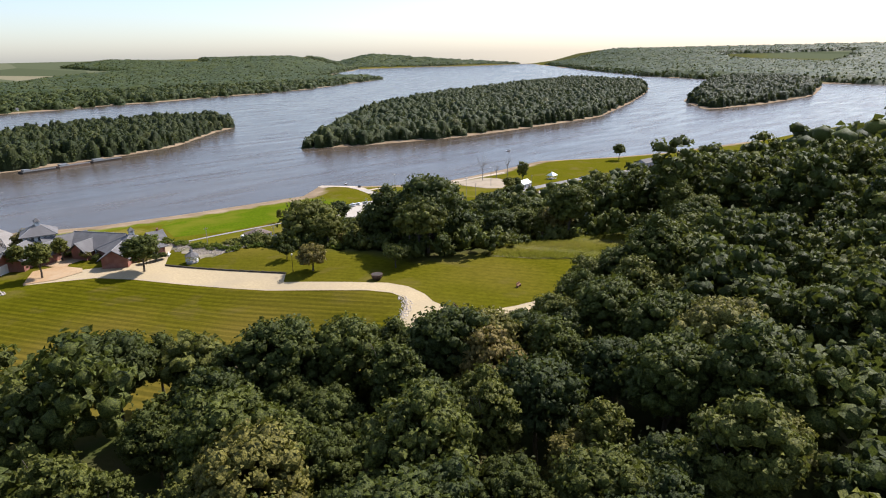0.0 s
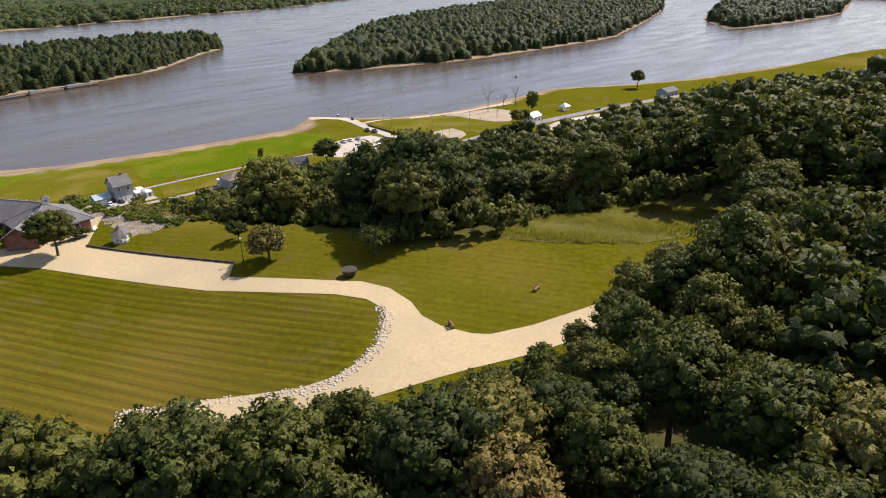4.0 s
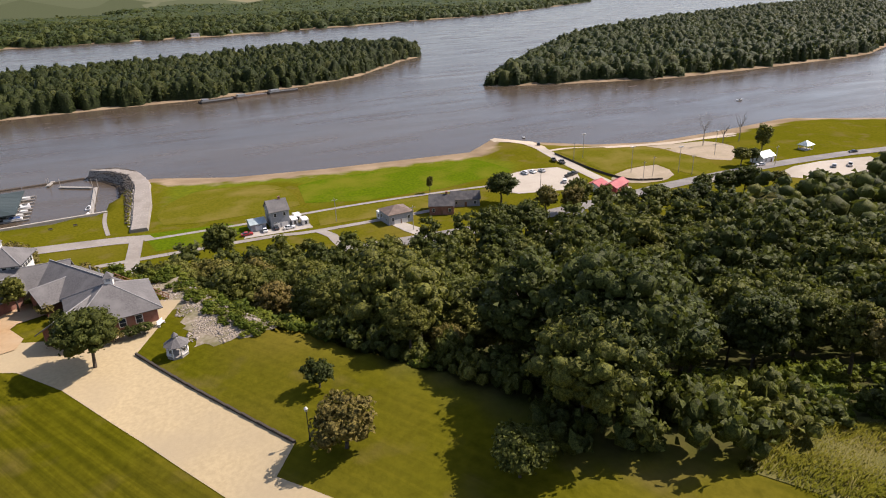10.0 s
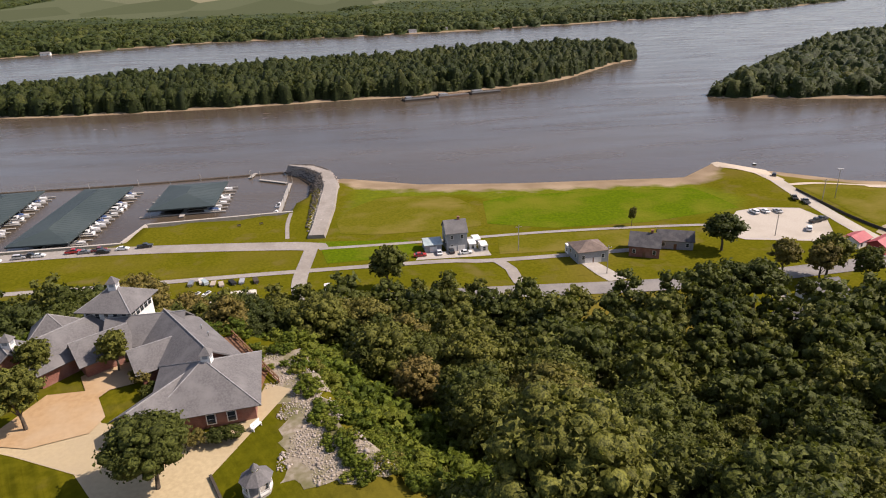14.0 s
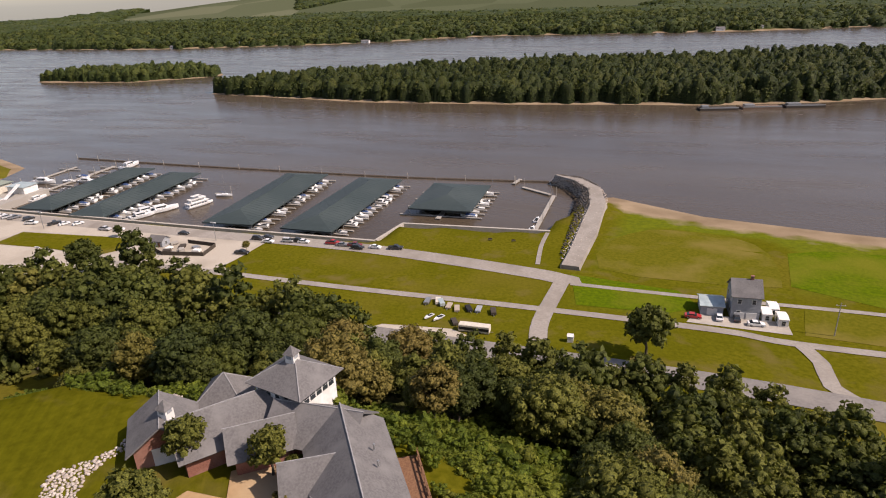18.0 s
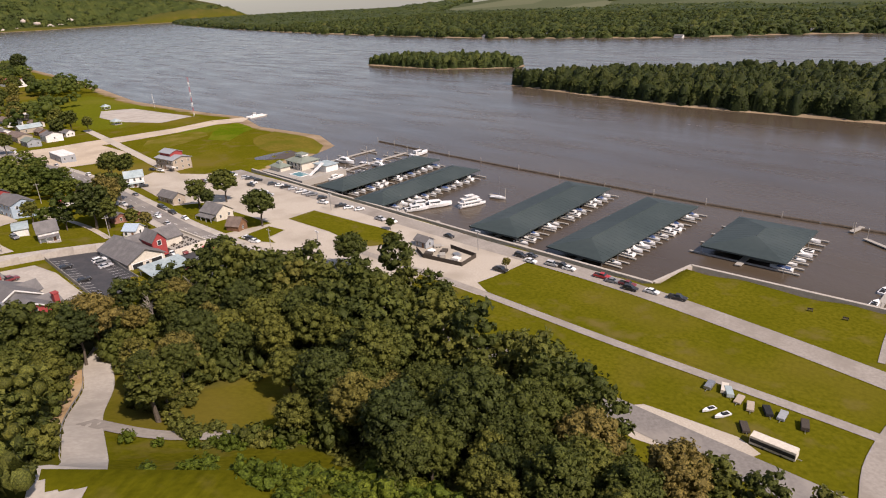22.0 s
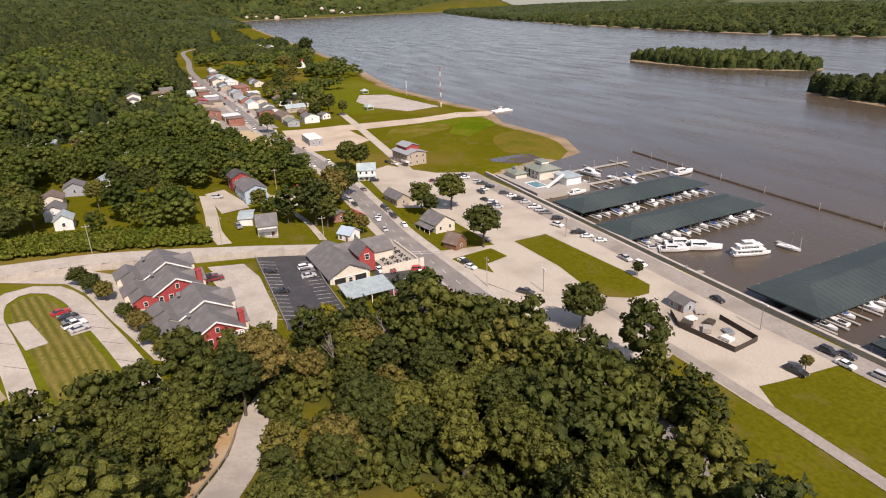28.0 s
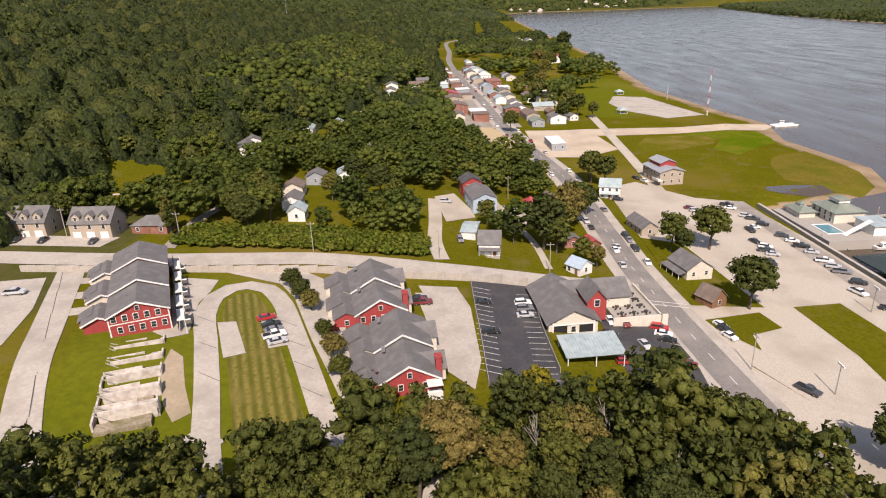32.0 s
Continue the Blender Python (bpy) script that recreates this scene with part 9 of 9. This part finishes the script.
def bare_tree(a, v, tall):
    """A dead tree: trunk and forking bare limbs."""
    r = np.random.default_rng(int(abs(a * 7 + v)))
    t = thing("dead_tree", at(a, v), "bare dead tree with grey forked limbs", "tree", "dead trees")
    trunk_, twigs = Geo(), Geo()
    trunk_.tube((0, 0, -0.5), (0.2, 0.1, tall * 0.55), 0.32, 0.16, 6)
    for i in range(9):
        z = tall * r.uniform(0.3, 0.56)
        ang, ln = r.uniform(0, 6.28), tall * r.uniform(0.2, 0.42)
        e = Vector((math.cos(ang) * ln * 0.55, math.sin(ang) * ln * 0.55, z + ln))
        twigs.tube((0.1, 0.05, z), e, 0.10, 0.04, 4)
        for j in range(4):
            s_ = Vector((0.1, 0.05, z)).lerp(e, r.uniform(0.4, 0.95))
            a2 = ang + r.uniform(-1.4, 1.4)
            twigs.tube(s_, s_ + Vector((math.cos(a2), math.sin(a2), r.uniform(0.6, 1.6))) * ln * 0.3, 0.045, 0.015, 3)
    part("trunk", trunk_, DEADWOOD, t)
    part("bare_crown", twigs, DEADWOOD, t)


for a, v, h_ in ((309, 349, 19), (333, 347.5, 17), (322, 348, 13), (84, 70, 9), (-134, 211, 12), (-133, 219, 13), (-128, 226, 13), (-126, 232, 12), (-138, 225, 12), (-136, 231, 12), (-140, 216, 12)):
    bare_tree(a, v, h_)

# the town's gardens: a mass of trees between the houses
OPEN = [[(-225, 180), (-300, 178), (-304, 202), (-262, 206), (-225, 198)], [(-256, 204), (-300, 204), (-300, 226), (-256, 224)], [(-388, 208), (-490, 180), (-490, 240), (-388, 246)], [(-276, 152), (-300, 152), (-300, 172), (-276, 172)],
        [(-240, 40), (-240, 98), (-205, 98), (-205, 40)], [(-340, 70), (-400, 96), (-400, 108), (-340, 84)], [(-296, 161), (-306, 178), (-258, 186), (-262, 164)], [(-282, 131), (-282, 151), (-252, 153), (-248, 137)], HILL_GREEN]


def garden_keep(a, v):
    street_v = np.interp(a, [-900, -787, -620, -475, -352, -230], [178, 188, 208, 224, 245, 252])
    ok = ~open_ground(a, v) & (a < -238 - np.maximum(0, (v - 205)) * 0.5) & (a > -900) & (v > 40) & (v < street_v - np.where(a > -440, 12, 40))
    for p in OPEN:
        ok &= signed(p, a, v) < 0
    for x, y, r_ in BUILT:
        ok &= (np.hypot(a - x, v - y) > r_ + 2.5) & ~((a > x) & (a < x + 18) & (np.abs(v - y) < r_))
    return ok


ta_, tv_, rng = scatter(-900, -236, 40, 245, 8.4, 61, garden_keep)
tz = height(ta_, tv_)
wood_mass("garden_trees", [(ta_[i], tv_[i], tz[i] - 0.3, rng.uniform(0.75, 1.4), rng.uniform(0.65, 0.95), rng.beta(2.2, 2.4)) for i in range(len(ta_)) if ta_[i] > -420], GARDEN_T, LEAF_TOWN, "leafy garden trees between the houses of the town", seed=12)
wood_mass("garden_trees", [(ta_[i], tv_[i], tz[i] - 0.3, rng.uniform(0.95, 1.4), rng.uniform(0.7, 0.95), rng.beta(2.2, 2.4)) for i in range(len(ta_)) if ta_[i] <= -420], FAR_T, LEAF_TOWN, "leafy garden trees farther up the town", seed=13)
ta_, tv_, rng = scatter(-1500, -480, 180, 400, 13, 62, lambda a, v: (np.sin(a / 37.0) + np.sin(v / 23.0 + a / 61.0) > 0.35) & (v > np.interp(a, [-1500, -1115, -787, -620, -480], [220, 175, 206, 226, 246])) & (v < np.where(a > -690, 290, 372)) & np.all([np.hypot(a - x, v - y) > r_ + 5 for x, y, r_ in BUILT], axis=0))
tz = height(ta_, tv_)
wood_mass("town_trees", [(ta_[i], tv_[i], tz[i] - 0.3, rng.uniform(0.9, 1.4), rng.uniform(0.75, 1.0), rng.beta(2.2, 2.4)) for i in range(len(ta_))], FAR_T, LEAF_TOWN, "scattered trees on the river side of town", seed=14)

strip("garden_lane", [(-221, 104), (-234, 102.5), (-246, 102.2), (-262, 104.5), (-284, 109)], 4.2, LANE, 0.16, "pale lane climbing past the hedge")
CONIFER = TreeKind(31, 4.4, 0.8, 15.0, 80, 2800, 0.42, taper=0.85)
place_tree(CONIFER, -236.5, 98.0, 1.0, 20, "tall dark spruce beside the lane")
for x, y, k_, s_ in ((-247, 119, 2, 1.15), (-251, 128, 0, 1.1), (-262, 122, 1, 1.1), (-276, 145, 4, 0.9), (-262, 156, 2, 1.0), (-284, 163, 0, 1.1), (-275, 170, 3, 1.0), (-292, 152, 1, 1.1), (-250, 146, 3, 0.55)):
    place_tree(NEAR[k_], x, y, s_, x * 29 % 360, "broad dark garden tree above the street", "garden trees above the street")

# hedge above the street, and shrubs and tall grass on the bluff's rim
ta_, tv_, rng = scatter(-246, -224, 106, 184, 2.1, 63, lambda a, v: (np.abs(a + 232 + (v - 145) * 0.04) < 7.0))
tz = height(ta_, tv_)
wood_mass("hedge", [(ta_[i], tv_[i], tz[i] - 0.2, rng.uniform(0.9, 1.35), rng.uniform(0.8, 1.3), rng.uniform(0.4, 0.9)) for i in range(len(ta_))], SHRUB_T, LEAF_BRIGHT, "overgrown green bank of shrubs above the street", seed=15)
rim = lambda a: np.interp(a, [-60, -20, 20, 42, 50, 57, 66, 75, 95, 115, 150, 400], [150, 188, 196, 189, 170, 159, 148, 138, 119, 107, 98, 80])
ta_, tv_, rng = scatter(44, 66, 156, 200, 1.25, 74, lambda a, v: (signed(CLEAR, a, v) > -2) & (v > rim(a) + 0.5) & (signed(SCREE, a, v) < 0))
tz = height(ta_, tv_)
wood_mass("shrubs", [(ta_[i], tv_[i], tz[i] - 0.15, rng.uniform(0.25, 0.55), rng.uniform(0.5, 1.0), rng.uniform(0.45, 1.0)) for i in range(len(ta_))], SHRUB_T, LEAF_BRIGHT, "tall yellow-green weeds on the bank below the terrace", seed=26)
ta_, tv_, rng = scatter(-30, 74, 100, 250, 3.1, 64, lambda a, v: (v > rim(a) - 1) & (v < rim(a) + np.where((a > 22) & (a < 70), 56, 30)) & (signed(SCREE, a, v) < -0.5))
tz = height(ta_, tv_)
wood_mass("shrubs", [(ta_[i], tv_[i], tz[i] - 0.3, rng.uniform(0.4, 1.05) * (1 + 0.6 * float(tv_[i] > rim(ta_[i]) + 14)), rng.uniform(0.6, 1.1), rng.uniform(0.1, 0.88)) for i in range(len(ta_))], SHRUB_T, LEAF_BRIGHT, "bright green shrubs and vines on the steep rim", seed=16)
ta_, tv_, rng = scatter(36, 64, 154, 192, 1.3, 69, lambda a, v: (signed(SCREE, a, v) > -3.0) & (np.sin(a * 1.3 + v * 0.6) + np.sin(v * 0.9 - a * 0.4) > -0.1) & (v > rim(a) - 9))
tz = height(ta_, tv_)
wood_mass("shrubs", [(ta_[i], tv_[i], tz[i] - 0.1, rng.uniform(0.22, 0.5), rng.uniform(0.5, 1.0), rng.uniform(0.2, 0.95)) for i in range(len(ta_))], SHRUB_T, LEAF_BRIGHT, "low green weeds growing through the scree", seed=22)
ta_, tv_, rng = scatter(-150, -20, 196, 268, 4.5, 65, lambda a, v: (in_woods(a, v) > -3) & (in_woods(a, v) < 5))
tz = height(ta_, tv_)
wood_mass("shrubs", [(ta_[i], tv_[i], tz[i] - 0.3, rng.uniform(0.6, 1.2), rng.uniform(0.7, 1.2), rng.uniform(0.4, 0.95)) for i in range(len(ta_))], SHRUB_T, LEAF, "green undergrowth along the edge of the wood", seed=17)

# low foliage added under the grove, tinted dark for the shadow at its base
ta_, tv_, rng = scatter(64, 102, 100, 165, 2.6, 70, lambda a, v: (v > rim(a) - 1.0) & (v < rim(a) + 6))
tz = height(ta_, tv_)
wood_mass("shrubs", [(ta_[i], tv_[i], tz[i] - 0.3, rng.uniform(0.7, 1.35), rng.uniform(0.9, 1.5), rng.uniform(0.1, 0.6)) for i in range(len(ta_))], SHRUB_T, LEAF, "low foliage at the foot of the grove, dark for its shadow", seed=23)

ta_, tv_, rng = scatter(-80, -40, 184, 226, 2.2, 71, lambda a, v: (np.abs(a - np.interp(v, [186, 190, 196, 203, 212, 220], [-68, -63.5, -59.5, -57.5, -56, -57])) < np.interp(v, [186, 198, 206, 222], [1.0, 1.6, 3.6, 4.2])))
tz = height(ta_, tv_)
wood_mass("shrubs", [(ta_[i], tv_[i], tz[i] - 0.3, rng.uniform(0.5, 0.9), rng.uniform(0.8, 1.2), rng.uniform(0.0, 0.5)) for i in range(len(ta_))], SHRUB_T, LEAF_BRIGHT, "low shrubs between the mown glades", seed=24)

# tall grass and shrubs of the meadow strip, and shrubs south of the drive
MEADOW = [(97, 108.5), (104, 99.5), (116, 89), (130, 83.5), (140, 88), (134, 98), (120, 108), (106, 114)]
MEADOW_SOIL = surface("meadow_soil", (0.105, 0.100, 0.016), (0.075, 0.078, 0.012), 0.8, 0.95, c3=(0.15, 0.125, 0.035), scale3=0.12)
patch("meadow_ground", MEADOW, MEADOW_SOIL, 0.08, "rough unmown ground under tall grass", "ground", 3.0)
ga_, gv_, rng = scatter(92, 146, 80, 118, 0.2, 66, lambda a, v: signed(MEADOW, a, v) + 0.5 * np.sin(a * 1.7) > 0)
tall_ = rng.uniform(0.35, 1.0, len(ga_)) * (0.75 + 0.35 * np.sin(ga_ * 0.5 + gv_ * 0.3))
lean = rng.normal(0, 0.22, (len(ga_), 2)) + np.array([0.12, -0.08])
ang_, wide_ = rng.uniform(0, 3.14, len(ga_)), rng.uniform(0.03, 0.075, len(ga_))
sx, sy, base_z = np.cos(ang_) * wide_, np.sin(ang_) * wide_, height(ga_, gv_)
blade = np.stack([np.stack([ga_ - sx, gv_ - sy, base_z], 1), np.stack([ga_ + sx, gv_ + sy, base_z], 1), np.stack([ga_ + sx * 0.8 + lean[:, 0] * tall_ * 0.5, gv_ + sy * 0.8 + lean[:, 1] * tall_ * 0.5, base_z + tall_ * 0.7], 1),
                  np.stack([ga_ - sx * 0.2 + lean[:, 0] * tall_ * 1.3, gv_ - sy * 0.2 + lean[:, 1] * tall_ * 1.3, base_z + tall_], 1)], axis=1).reshape(-1, 3)
hue = np.repeat(np.clip(0.5 + 0.3 * np.sin(ga_ * 0.21 + gv_ * 0.33) + rng.normal(0, 0.15, len(ga_)), 0, 1), 4)
grass_ob = new("tall_grass", mixed_mesh("tall_grass", blade, np.arange(len(blade)).reshape(-1, 4), np.zeros((0, 3), int), LEAF_GRASS, hue, np.tile([0.15, 0.1, 1.0], (len(blade), 1))))
grass_ob.matrix_world = FR
tagged(grass_ob, "strip of tall yellow-green grass beyond the lawn", "grass", kind="stuff")
ta_, tv_, rng = scatter(104, 175, 84, 150, 4.2, 67, lambda a, v: (signed(MEADOW, a, v) < 3) & (v > rim(a) + 2) & (v < rim(a) + 30))
tz = height(ta_, tv_)
wood_mass("shrubs", [(ta_[i], tv_[i], tz[i] - 0.3, rng.uniform(0.7, 1.5), rng.uniform(0.7, 1.1), rng.uniform(0.35, 0.9)) for i in range(len(ta_))], SHRUB_T, LEAF_BRIGHT, "rounded green shrubs behind the meadow", seed=20)
ta_, tv_, rng = scatter(20, 112, 60, 84, 3.4, 68, lambda a, v: (v < np.interp(a, [20, 40, 56, 64, 76, 90, 112], [88, 81, 76.5, 75, 72.5, 71, 69.5])) & (v > np.interp(a, [20, 112], [76, 62])))
tz = height(ta_, tv_)
wood_mass("shrubs", [(ta_[i], tv_[i], tz[i] - 0.3, rng.uniform(0.5, 1.2), rng.uniform(0.8, 1.3), rng.uniform(0.3, 0.9)) for i in range(len(ta_))], SHRUB_T, LEAF, "green undergrowth beside the gravel drive", seed=21)
for a, v, k, s in ((92, 66.5, 0, 1.0), (99, 68, 3, 1.0), (106, 66, 4, 0.95), (114, 69, 3, 1.0), (127, 72.5, 2, 1.0), (138, 78, 0, 1.05), (144, 88, 1, 1.0), (12, 90, 2, 1.15), (22, 82, 0, 0.9), (30, 80, 3, 0.82), (35.4, 78.6, 0, 0.72), (40.8, 76.6, 4, 0.72), (45.8, 74.2, 2, 0.80), (18.5, 91, 1, 0.8)):
    place_tree(NEAR[k], a, v, s, a * 31 % 360, "broadleaf tree beside the gravel drive", "trees beside the drive")

for a, v, k, s in ((83, 69, 0, 0.72), (88, 70, 4, 0.85), (76, 67.5, 3, 0.6), (100, 72.5, 2, 0.8), (131, 77, 0, 1.0)):
    place_tree(NEAR[k], a, v, s, a * 31 % 360, "broadleaf tree beside the gravel drive", "trees beside the drive")
for a, v, s in ((70, 70, 0.85), (65, 72.5, 0.7), (60, 74.5, 0.55), (73, 72.5, 0.65), (68, 67, 0.9), (79, 72, 0.8)):
    place_tree(SMALL[1], a, v, s, a * 31 % 360, "rounded bushy tree beside the gravel drive", "bushes beside the drive")

# patterns for copying are not part of the place
for base in (SEDAN, SUV, PICKUP, *BOATS):
    for o in (*base.children_recursive, base):
        bpy.data.objects.remove(o)
